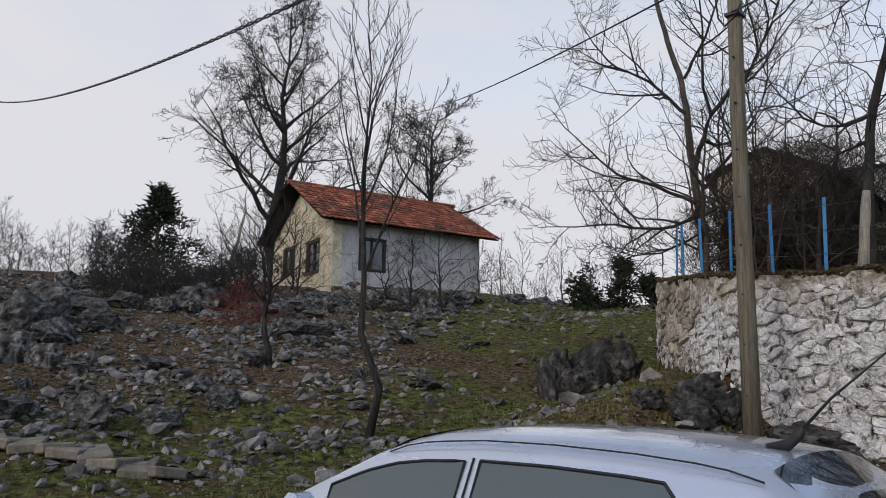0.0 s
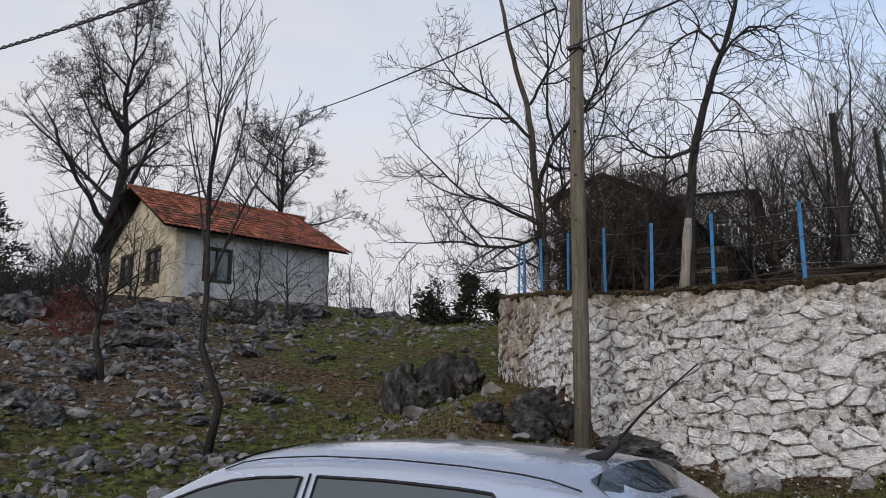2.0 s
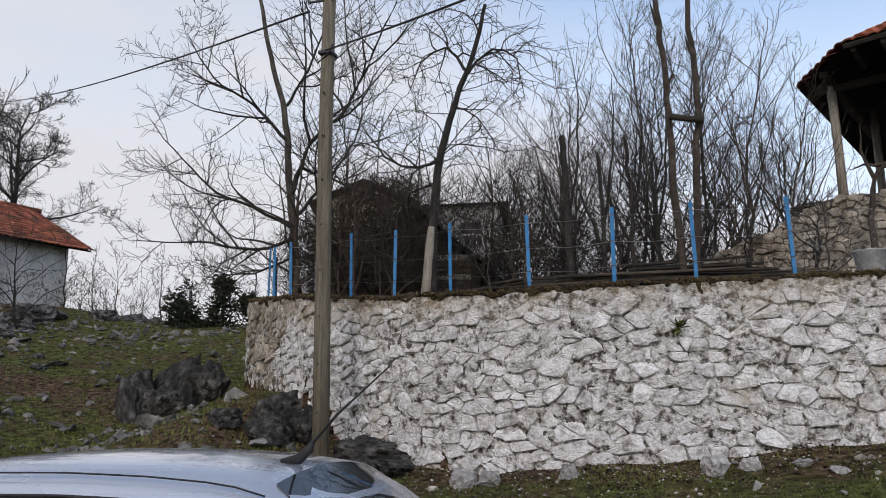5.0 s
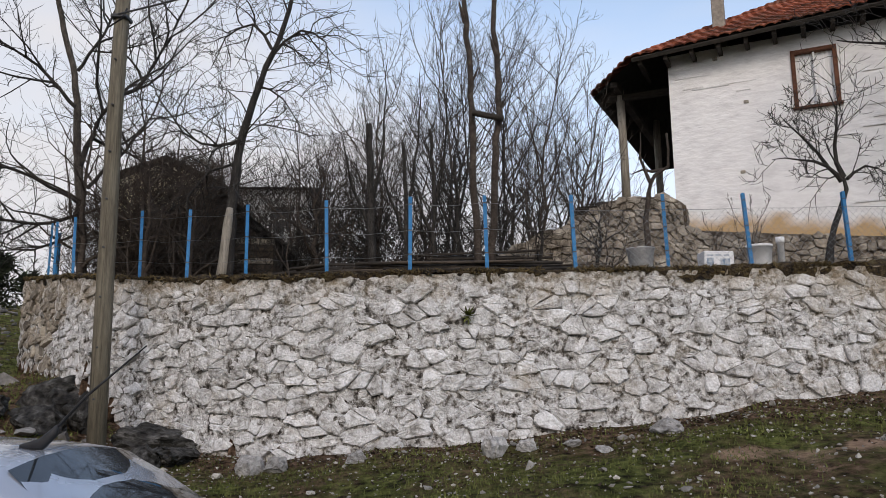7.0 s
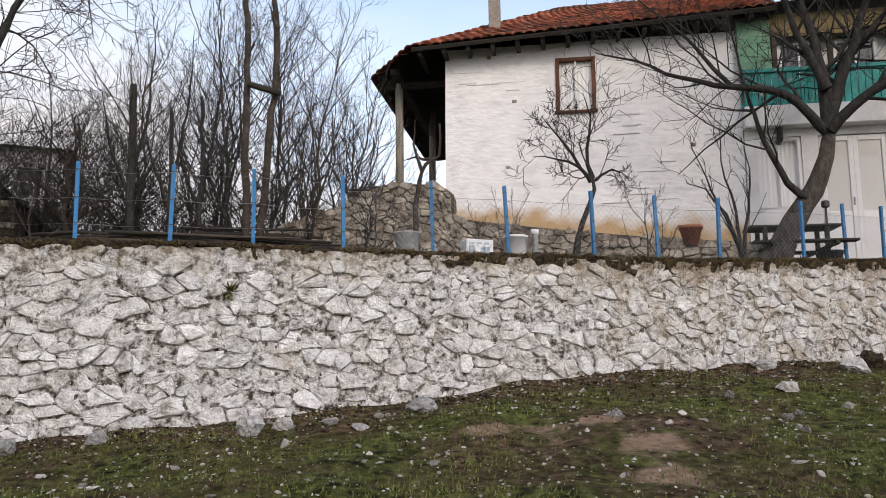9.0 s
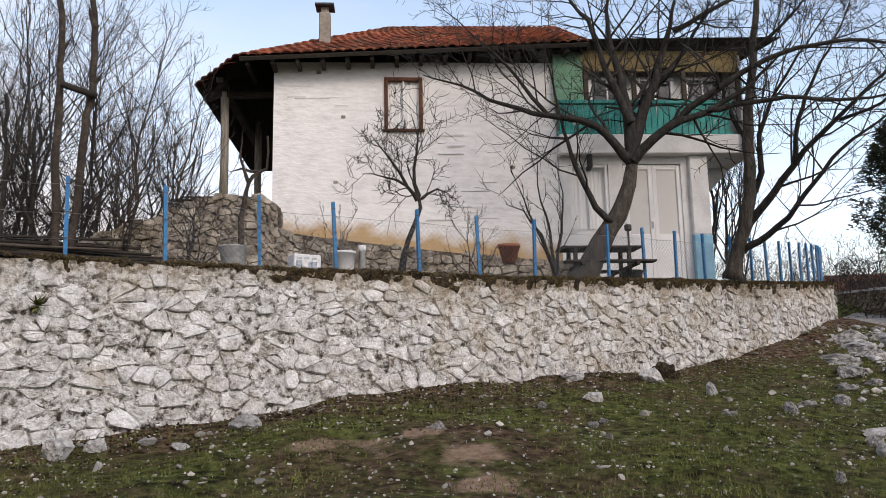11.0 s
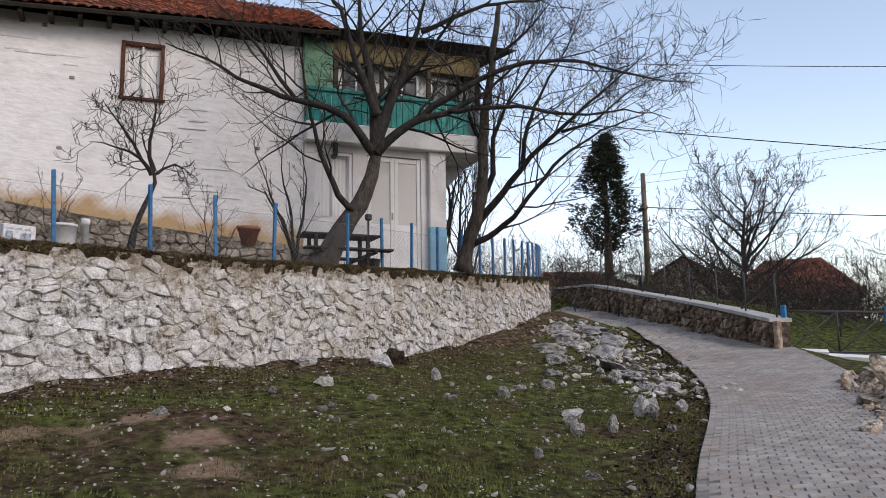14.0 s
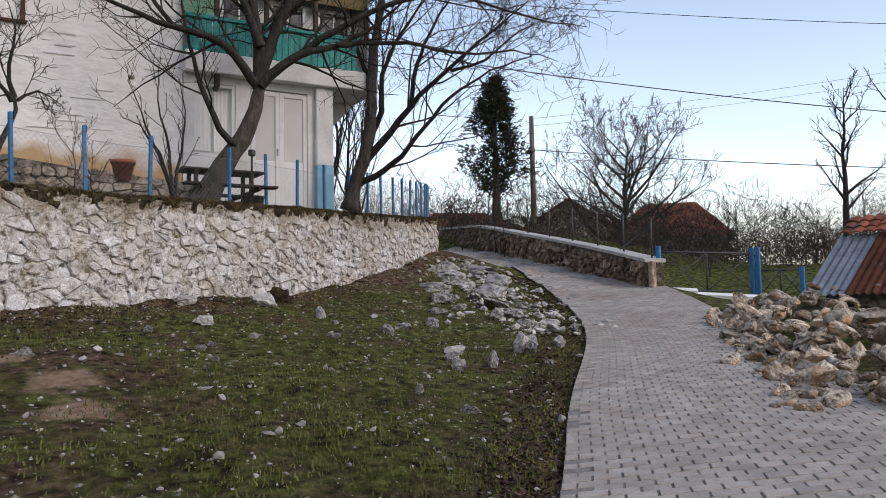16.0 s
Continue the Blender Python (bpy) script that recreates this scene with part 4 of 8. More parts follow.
def build_white_house():
    """Two-storey limewashed house on the terrace; local x runs along its long wall, y into the house."""
    h = holder("house", pose(4.25, 14.7, 0, 0, 0, -22), "two-storey white limewashed village house with clay tile roof", "house")
    rng = random.Random(3)
    # local z: the long wall's foot slopes with the terrace
    part_wall = wall_with_holes(0.0, 5.72, -0.6, 3.75, [(2.22, 3.0, 2.3, 3.42)])
    for v in part_wall.verts:
        v.co.y += 0.012 * math.sin(v.co.x * 3 + v.co.z * 2)
    lw_ob = part("long_wall", part_wall, M["laths"], h, "uneven white limewashed wall with ochre foot")
    lw_ob.location.z = 3.8
    boxed("side_wall", (0.0, 0.302, 2.6), (0.3, 7.0, 7.5), M["plaster_white"], h)
    boxed("rear_wall", (0.3, 6.7, 2.6), (9.4, 7.0, 7.5), M["plaster_white"], h)
    boxed("inner_wall", (5.4, 0.302, 2.6), (5.7, 6.7, 7.5), M["plaster_white"], h)
    casement(h, 2.22, 3.0, 6.12, 7.22, -0.01, M["timber_red"], 0.075, 1, "curtain")
    # lintel beams' ends and lath ledges that stand proud of the lime
    for k in range(46):
        x, z, ln = rng.uniform(0.1, 5.2), 4.2 + 3.0 * rng.random(), rng.uniform(0.12, 0.7)
        if 2.0 < x + ln and x < 3.2 and z > 5.9:
            continue
        boxed("lath", (x, -0.016 + rng.uniform(0, 0.01), z), (min(x + ln, 5.6), 0.01, z + rng.uniform(0.012, 0.035)), M["plaster_white"], h, bevel=0.004)
    for x, z in ((0.85, 7.3), (1.35, 6.35), (1.2, 5.0), (4.75, 5.3)):
        boxed("beam_end", (x, -0.03, z), (x + 0.09, 0.02, z + 0.06), M["dead_wood"], h)
    # roof: ridge over the middle, hipped to the side of the veranda, its near corner cut off
    e0, e1, eL = (-0.6, -0.5, 7.45), (6.35, -0.5, 7.8), (-1.7, 0.75, 7.3)
    r0, r1, bL = (2.4, 3.3, 9.8), (6.5, 3.3, 9.85), (-1.7, 7.4, 7.3)
    roof = holder("roof", Matrix(), "", "")
    roof.parent = h
    bm = bmesh.new()
    vs = [bm.verts.new((p[0], p[1], p[2] - 0.06)) for p in (e0, e1, r1, r0, eL, bL, (6.5, 7.4, 7.6))]
    for q in ((0, 1, 2, 3), (4, 0, 3), (5, 4, 3), (6, 5, 3, 2), (1, 6, 2)):
        bm.faces.new([vs[k] for k in q])
    bmesh.ops.solidify(bm, geom=bm.faces[:], thickness=0.05)
    part("roof_deck", bm, M["timber_dark"], roof, "dark weathered roof boards")
    roof_tiles(roof, r0, r1, e0, e1, rng, 160, w=0.2, h=0.24)
    for a, c in ((eL, e0), (bL, eL)):
        roof_tiles(roof, (r0[0] - 0.02, r0[1], r0[2]), r0, a, c, rng, 0)
    for k in range(14):
        x = -0.5 + k * 0.49
        zz = 7.34 + (x + 0.6) * 0.05
        boxed("rafter", (x, -0.46, zz - 0.05), (x + 0.08, 0.6, zz + 0.04), M["timber_dark"], roof)
    V, F = tube([(e0[0], e0[1] - 0.01, e0[2] - 0.05), (e1[0], e1[1] - 0.01, e1[2] - 0.05)], [0.05, 0.05], 4)
    mesh_ob("fascia", V, F, M["timber_dark"], roof)
    # flue
    flue = holder("chimney", Matrix(), "", "")
    flue.parent = h
    boxed("shaft", (0.84, 0.58, 7.7), (1.08, 0.82, 8.92), M["plaster_beige"], flue, "plastered brick shaft", 0.02)
    boxed("metal_pipe", (0.88, 0.62, 8.92), (1.04, 0.78, 9.05), M["dead_wood"], flue)
    boxed("cap", (0.76, 0.5, 9.05), (1.16, 0.9, 9.1), M["dark_metal"], flue, "dark sheet-metal cap")
    # veranda at the far side
    ver = holder("veranda", Matrix(), "", "")
    ver.parent = h
    tube_ob("post", [(-1.1, 0.75, 4.3), (-1.1, 0.75, 5.8), (-1.13, 0.77, 7.3)], [0.1, 0.085, 0.09], M["dead_wood"], ver, 8, "weathered round timber post")
    tube_ob("post", [(-0.85, 3.4, 4.3), (-0.85, 3.4, 7.4)], [0.09, 0.085], M["dead_wood"], ver, 8)
    boxed("beam", (-1.2, 0.2, 7.18), (-1.05, 5.5, 7.3), M["timber_dark"], ver)
    boxed("beam", (-1.4, 0.7, 7.06), (0.1, 0.84, 7.18), M["timber_dark"], ver)
    # balcony bay
    bay = holder("balcony", Matrix(), "", "")
    bay.parent = h
    boxed("floor_slab", (5.72, -0.25, 5.55), (9.75, 2.4, 5.95), M["plaster_white"], bay, "white rendered concrete slab", 0.015)
    nb = 28
    for k in range(nb):
        x = 5.75 + k * (3.55 / nb)
        boxed("rail_board", (x, -0.2 + 0.01 * (k % 2), 5.97), (x + 3.55 / nb - 0.012, -0.175 + 0.01 * (k % 2), 6.6 + 0.05 * k / nb), M["green_paint"], bay, bevel=0.004)
    boxed("hand_rail", (5.7, -0.24, 6.6), (9.35, -0.13, 6.68), M["green_paint"], bay)
    boxed("bottom_rail", (5.7, -0.17, 5.955), (9.35, -0.1, 6.02), M["green_paint"], bay)
    boxed("corner_panel", (5.68, -0.16, 6.6), (6.28, -0.1, 7.68), M["green_pale"], bay, "peeling pale green boarding with rust stains")
    boxed("lintel_board", (6.28, -0.15, 7.32), (9.6, -0.1, 7.78), M["ochre_board"], bay, "ochre stained fascia boards")
    boxed("rear_panel", (5.72, 0.2, 5.95), (9.6, 0.3, 7.9), M["plaster_white"], bay)
    for x in (6.3, 7.3, 8.35, 9.5):
        boxed("upright", (x, -0.17, 6.6), (x + 0.09, -0.09, 7.4), M["timber"], bay)
    boxed("end_panel", (9.55, -0.15, 5.95), (9.62, 0.2, 7.7), M["plaster_white"], bay)
    bm = bmesh.new()
    vs = [bm.verts.new(p) for p in ((5.6, -0.5, 7.86), (10.4, -0.5, 7.95), (10.4, 4.5, 8.7), (5.6, 4.5, 8.65))]
    bm.faces.new(vs)
    bmesh.ops.solidify(bm, geom=bm.faces[:], thickness=0.07)
    part("lean_to_roof", bm, M["timber_dark"], bay, "dark flat lean-to roof edge")
    # any back but the curtain gives plain dark panes here
    for k in range(3):
        casement(bay, 6.45 + k * 1.02, 7.25 + k * 1.02, 6.2, 7.3, 0.11, M["pvc"], 0.08, 1, "sky_tint_glass")
    # ground floor under the balcony
    grd = holder("ground_floor", Matrix(), "", "")
    grd.parent = h
    part("front_wall", wall_with_holes(5.74, 8.4, 2.4, 5.55, [(5.95, 6.75, 4.05, 5.4), (7.05, 8.25, 3.0, 5.4)], 0.0, 0.22), M["plaster_white"], grd)
    # white sheet added in place of panes that mirror the bright sky
    casement(grd, 5.95, 6.75, 4.05, 5.4, 0.06, M["pvc"], 0.07, 1, "curtain")
    door = holder("door", Matrix(), "", "")
    door.parent = grd
    for x0, x1 in ((7.07, 7.66), (7.66, 8.25)):
        boxed("door_frame", (x0, 0.03, 3.02), (x0 + 0.09, 0.12, 5.38), M["pvc"], door)
        boxed("door_frame", (x1 - 0.09, 0.03, 3.02), (x1, 0.12, 5.38), M["pvc"], door)
        boxed("door_frame", (x0 + 0.09, 0.032, 5.28), (x1 - 0.09, 0.12, 5.38), M["pvc"], door)
        boxed("kick_panel", (x0 + 0.09, 0.045, 3.02), (x1 - 0.09, 0.1, 3.95), M["pvc"], door)
        # sky reflection is put into the pane's pale colour; nothing hangs behind
        boxed("pane", (x0 + 0.09, 0.06, 3.95), (x1 - 0.09, 0.07, 5.28), M["sky_tint_glass"], door, bevel=0)
    boxed("door_handle", (7.6, 0.0, 4.05), (7.63, 0.03, 4.2), M["zinc"], door)
    boxed("corner_column", (8.4, -0.12, 3.9), (8.78, 0.3, 5.55), M["plaster_white"], grd, "white rendered corner column", 0.02)
    boxed("column_foot", (8.396, -0.125, 2.4), (8.784, 0.305, 3.9), M["blue_wash"], grd, "pale blue painted foot of the column", 0.02)
    bm = bmesh.new()
    vs = [bm.verts.new(p) for p in ((8.8, 0.9, 5.54), (9.7, 0.9, 5.54), (8.8, 0.9, 4.6), (8.8, 2.4, 5.54), (9.7, 2.4, 5.54), (8.8, 2.4, 4.6))]
    for q in ((0, 1, 2), (3, 5, 4), (1, 4, 5, 2), (0, 2, 5, 3), (0, 3, 4, 1)):
        bm.faces.new([vs[k] for k in q])
    part("stair_underside", bm, M["concrete"], grd, "grey concrete underside of a stair")
    tube_ob("stove_pipe", [(6.35, 0.02, 5.3), (6.35, -0.12, 5.32), (6.35, -0.14, 5.9)], 0.06, M["dark_metal"], grd, 8, "black stove pipe")
    return h


white_house = build_white_house()


def build_small_house():
    """Single-storey cottage on the hill; local x runs along the gable from the near corner, y along the long wall."""
    dl, ng = (0.276, 0.961), (-0.961, 0.276)
    m = Matrix(((ng[0], dl[0], 0, -21.9), (ng[1], dl[1], 0, 16.86), (0, 0, 1, 0), (0, 0, 0, 1)))
    h = holder("cottage", Matrix(), "small derelict cottage, cream gable, grey-white side wall, clay tile roof", "house")
    rng = random.Random(8)

    def w(p):
        return m @ Vector(p)

    def put(name, bm, mat, label="", parent=h):
        bmesh.ops.transform(bm, matrix=m, verts=bm.verts[:])
        bmesh.ops.recalc_face_normals(bm, faces=bm.faces[:])
        return part(name, bm, mat, parent, label)

    # gable wall in the plane y = 0, with two windows
    bm = wall_with_holes(0.0, 6.1, 4.0, 6.75, [(1.15, 2.55, 5.0, 6.28), (3.6, 5.0, 5.2, 6.35)], 0.0, 0.35)
    put("gable_wall", bm, M["plaster_yellow"], "cream plaster flaking from stone")
    bm = bmesh.new()
    a = [bm.verts.new(p) for p in ((0, 0, 6.75), (6.1, 0, 6.75), (3.05, 0, 8.5))]
    b = [bm.verts.new(p) for p in ((0, 0.35, 6.75), (6.1, 0.35, 6.75), (3.05, 0.35, 8.5))]
    for q in ((a[0], a[1], a[2]), (b[2], b[1], b[0]), (a[0], b[0], b[1], a[1]), (a[1], b[1], b[2], a[2]), (a[2], b[2], b[0], a[0])):
        bm.faces.new(q)
    put("gable", bm, M["plaster_yellow"])
    # long wall in the plane x = 0
    bm = wall_with_holes(0.352, 6.1, 4.0, 6.75, [(1.0, 2.1, 5.08, 6.24)], 0.0, 0.35)
    bmesh.ops.transform(bm, matrix=Matrix(((0, 1, 0, 0), (1, 0, 0, 0), (0, 0, 1, 0), (0, 0, 0, 1))), verts=bm.verts[:])
    put("side_wall", bm, M["plaster_grey"], "stained grey-white plaster")
    put("back_wall", box_bm((0.352, 5.75, 4.0), (6.1, 6.1, 6.74)), M["plaster_grey"])
    put("far_wall", box_bm((5.75, 0.352, 4.0), (6.1, 5.748, 6.74)), M["plaster_grey"])
    for (x0, x1, z0, z1) in ((1.15, 2.55, 5.0, 6.28), (3.6, 5.0, 5.2, 6.35)):
        win = holder("window", Matrix(), "", "")
        win.parent = h
        for lo, hi in (((x0, 0.02, z0), (x0 + 0.12, 0.14, z1)), ((x1 - 0.12, 0.02, z0), (x1, 0.14, z1)), ((x0, 0.018, z1 - 0.12), (x1, 0.14, z1)), ((x0, -0.04, z0 - 0.02), (x1, 0.14, z0 + 0.1)),
                       (((x0 + x1) / 2 - 0.04, 0.03, z0), ((x0 + x1) / 2 + 0.04, 0.12, z1)), ((x0, 0.04, (z0 + z1) / 2 + 0.12), (x1, 0.11, (z0 + z1) / 2 + 0.17)),
                       ((x0, 0.04, (z0 + z1) / 2 - 0.25), (x1, 0.11, (z0 + z1) / 2 - 0.21))):
            put("frame", box_bm(lo, hi, 0.006), M["timber"], "", win)
        put("pane", box_bm((x0, 0.09, z0), (x1, 0.1, z1)), M["glass"], "dusty glass", win)
    win = holder("window", Matrix(), "", "")
    win.parent = h
    for lo, hi in (((0.02, 1.0, 5.08), (0.12, 1.1, 6.24)), ((0.02, 2.0, 5.08), (0.12, 2.1, 6.24)), ((0.018, 1.1, 6.14), (0.12, 2.0, 6.24)), ((-0.03, 1.0, 5.02), (0.12, 2.1, 5.12)), ((0.03, 1.51, 5.1), (0.1, 1.57, 6.2))):
        put("frame", box_bm(lo, hi, 0.006), M["timber_dark"], "", win)
    put("pane", box_bm((0.09, 1.05, 5.1), (0.1, 2.05, 6.2)), M["glass"], "", win)
    roof = holder("roof", Matrix(), "", "")
    roof.parent = h
    bm = bmesh.new()
    ov = 0.45
    ez = 6.62
    vs = [bm.verts.new(p) for p in ((-ov, -0.6, ez), (-ov, 6.75, ez), (3.05, 6.75, 8.56), (3.05, -0.6, 8.56), (6.1 + ov, -0.6, ez), (6.1 + ov, 6.75, ez))]
    bm.faces.new([vs[0], vs[1], vs[2], vs[3]])
    bm.faces.new([vs[3], vs[2], vs[5], vs[4]])
    bmesh.ops.solidify(bm, geom=bm.faces[:], thickness=0.07)
    put("roof_deck", bm, M["timber_dark"], "dark roof boards", roof)
    roof_tiles(roof, w((3.05, -0.62, 8.58)), w((3.05, 6.5, 8.58)), w((-ov - 0.06, -0.62, ez + 0.03)), w((-ov - 0.06, 6.8, ez + 0.03)), rng, 120)
    roof_tiles(roof, w((3.05, 6.8, 8.58)), w((3.05, -0.62, 8.58)), w((6.6, 6.8, ez + 0.03)), w((6.6, -0.62, ez + 0.03)), rng, 0)
    V, F = join([tube([w((3.05, -0.65 + k * 0.37, 8.62)), w((3.05, -0.65 + k * 0.37 + 0.4, 8.63))], [0.1, 0.085], 8) for k in range(20)])
    mesh_ob("ridge_tiles", V, F, M["tile_joined"], roof)
    return h


cottage = build_small_house()


# ---- fence on the wall ----
def build_post():
    p = holder("fence_post", Matrix(), "blue painted steel angle fence post set in the wall top", "fence post", "fence posts on the wall")
    bm = box_bm((-0.022, -0.022, -0.15), (0.022, -0.016, 0.98))
    part("flange", bm, M["blue_paint"], p)
    part("flange", box_bm((-0.022, -0.0155, -0.15), (-0.016, 0.022, 0.975)), M["blue_paint"], p)
    for z in (0.25, 0.55, 0.88):
        part("wire_tie", box_bm((-0.026, -0.027, z), (0.026, -0.0225, z + 0.012)), M["dark_metal"], p)
    return p


POST_X = [-7.05, -6.83, -6.15, -5.3, -4.42, -3.55, -2.58, -1.45, -0.38, 0.6, 1.69, 2.86, 3.93, 5.24, 6.31, 7.39, 9.09, 10.09, 11.06, 12.03, 13.02, 13.87, 14.55, 15.19, 15.75, 16.25, 16.7, 17.1, 17.5, 17.85, 18.15]
LEAN = {11: 1.5, 12: 3, 10: 1.5, 9: 1, 13: 2, 14: 2}
first_post = None
post_tops = []
for k, x in enumerate(POST_X):
    y = float(np.interp(x, FACE[:, 0], FACE[:, 1]))
    s = float(np.interp(x, FACE[:, 0], FACE_LEN))
    p, nrm = face_at(s)
    q = p - nrm * 0.22
    z = float(np.interp(x, *WALL_TOP))
    m = pose(q[0], q[1], z - 0.02, 0, -LEAN.get(k, (k * 37 % 5 - 2) * 0.5), k * 11 % 30 - 15)
    if first_post is None:
        first_post = build_post()
        first_post.matrix_basis = m
    else:
        copy_thing(first_post, m)
    post_tops.append(m)
# two posts where the fence turns back
for x, y in ((-7.25, 13.6), (-7.3, 14.6)):
    copy_thing(first_post, pose(x, y, 3.05, 0, 0, 80))


def build_mesh_fence():
    """Chain-link netting between the posts, wires crossing in diamonds."""
    fence = holder("wire_fence", Matrix(), "thin galvanised chain-link netting strung between blue posts", "fence")
    for a, b in zip(range(10, len(post_tops) - 1), range(11, len(post_tops))):
        pa, pb = post_tops[a] @ Vector((0, -0.03, 0.05)), post_tops[b] @ Vector((0, -0.03, 0.05))
        ua, ub = post_tops[a] @ Vector((0, -0.03, 0.78)), post_tops[b] @ Vector((0, -0.03, 0.78))
        L = (pb - pa).length
        tubes = []

        def at(u, v):
            return pa.lerp(pb, u).lerp(ua.lerp(ub, u), v)
        n = int(L / 0.085)
        H = 0.73 / L
        for k in range(-int(0.73 / 0.085), n + 1):
            for sgn in (1, -1):
                u0, u1 = k / n, k / n + H
                v0, v1 = 0.0, 1.0
                if u0 < 0:
                    v0, u0 = -u0 / H, 0.0
                if u1 > 1:
                    v1, u1 = 1 - (u1 - 1) / H, 1.0
                if v1 <= v0:
                    continue
                q = (at(u0, v0), at(u1, v1)) if sgn > 0 else (at(1 - u0, v0), at(1 - u1, v1))
                tubes.append(tube(q, [0.0017, 0.0017], 3, False))
        for v in (0.0, 1.0):
            tubes.append(tube([at(0, v), at(0.5, v) - Vector((0, 0, 0.012)), at(1, v)], [0.003] * 3, 3, False))
        mesh_ob("netting", *join(tubes), M["wire"], fence)
    for a, b in zip(range(0, 10), range(1, 11)):
        tubes = []
        for h in (0.25, 0.55, 0.88):
            p, q = post_tops[a] @ Vector((0, -0.03, h)), post_tops[b] @ Vector((0, -0.03, h))
            tubes.append(tube([p, p.lerp(q, 0.5) - Vector((0, 0, 0.03)), q], [0.0025] * 3, 3, False))
        mesh_ob("strand", *join(tubes), M["wire"], fence)
    return fence


build_mesh_fence()


# ---- utility pole and cables ----
pole = holder("utility_pole", pose(-4.03, 8.78, 0), "weathered round timber utility pole with bolts beside the wall", "utility pole")
tube_ob("shaft", [(0.01, 0, 0.1), (0.0, 0, 2.0), (-0.02, 0.02, 4.5), (0.0, 0.05, 7.6)], [0.11, 0.104, 0.094, 0.085], M["pole_wood"], pole, 16)
for z in (1.0, 1.6, 2.2, 2.8, 3.4, 4.0, 4.6, 5.2):
    boxed("step_bolt", (-0.015, -0.118, z), (0.01, -0.07, z + 0.02), M["dark_metal"], pole, bevel=0.004)
boxed("clamp", (-0.105, -0.095, 5.78), (0.095, 0.13, 5.83), M["dark_metal"], pole)
for x in (-0.25, 0.2):
    tube_ob("insulator_arm", [(0, 0, 6.6), (x, -0.1, 6.55), (x * 1.2, -0.12, 6.7)], 0.018, M["dark_metal"], pole, 6)
tube_ob("insulator", [(-0.3, -0.12, 6.68), (-0.3, -0.12, 6.74), (-0.3, -0.12, 6.8)], [0.03, 0.045, 0.025], M["dark_metal"], pole, 8)
tube_ob("drop_cable", [(-0.3, -0.14, 6.55), (-0.2, -0.2, 6.35), (-0.17, -0.17, 6.0), (-0.15, -0.16, 5.75), (-0.06, -0.19, 5.6), (0.1, -0.2, 5.7), (0.14, -0.16, 5.85)], 0.013, M["black_rubber"], pole, 6)


def cable(a, b, sag, r, label, n=24, twist=0.0):
    a, b = Vector(a), Vector(b)
    base = holder("cable", Matrix.Translation(a), label, "cable")
    pts = [a.lerp(b, i / n) - Vector((0, 0, 4 * sag * (i / n) * (1 - i / n))) - a for i in range(n + 1)]
    if twist:
        m = n * 14
        ln = [Vector((np.interp(i / m, np.linspace(0, 1, n + 1), [p[k] for p in pts]) for k in range(3))) for i in range(m + 1)]
        for ph in (0, math.pi):
            q = [p + Vector((0, math.cos(i * 0.8 + ph), math.sin(i * 0.8 + ph))) * twist for i, p in enumerate(ln)]
            tube_ob("strand", q, r, M["black_rubber"], base, 5)
    else:
        tube_ob("strand", pts, r, M["black_rubber"], base, 5)
    return base


cable((-38.3, 10.9, 13.15), (-3.0, 4.5, 5.45), 0.66, 0.016, "thick twisted black overhead power cable", 30, 0.02)
cable((-33.0, 30.0, 16.4), (-4.27, 8.68, 6.42), 0.45, 0.016, "black overhead cable to the timber pole")
cable((-4.0, 8.62, 5.78), (1.5, 3.0, 3.7), 0.05, 0.013, "black service cable from the timber pole", 12)
for a, b, sag, r in (((24.41, 23.26, 14.36), (42.54, -0.23, 12.08), 0.3, 0.014), ((23.06, 18.87, 10.43), (36.53, -0.04, 7.06), 0.3, 0.018), ((28.5, 16.5, 7.2), (38.53, 0.16, 5.6), 0.15, 0.017),
                     ((28.5, 16.5, 8.5), (40.54, -0.22, 10.94), 0.25, 0.006), ((28.5, 16.5, 8.2), (40.54, -0.21, 10.5), 0.25, 0.006)):
    cable(a, b, sag, r, "thin dark overhead line against the sky", 16)


# ---- low wall beside the lane ----
LW = curve_at([(18.15, 7.05), (20.2, 9.6), (22.6, 13.2), (24.6, 16.7), (25.3, 19.2), (25.4, 23.0)], 0.4)


def lw_z(x, y):
    d = math.hypot(x - 18.15, y - 7.05)
    return float(np.interp(d, [0, 3.3, 7.5, 11.6, 14, 18], [1.95, 2.5, 3.2, 3.9, 4.0, 4.05]))


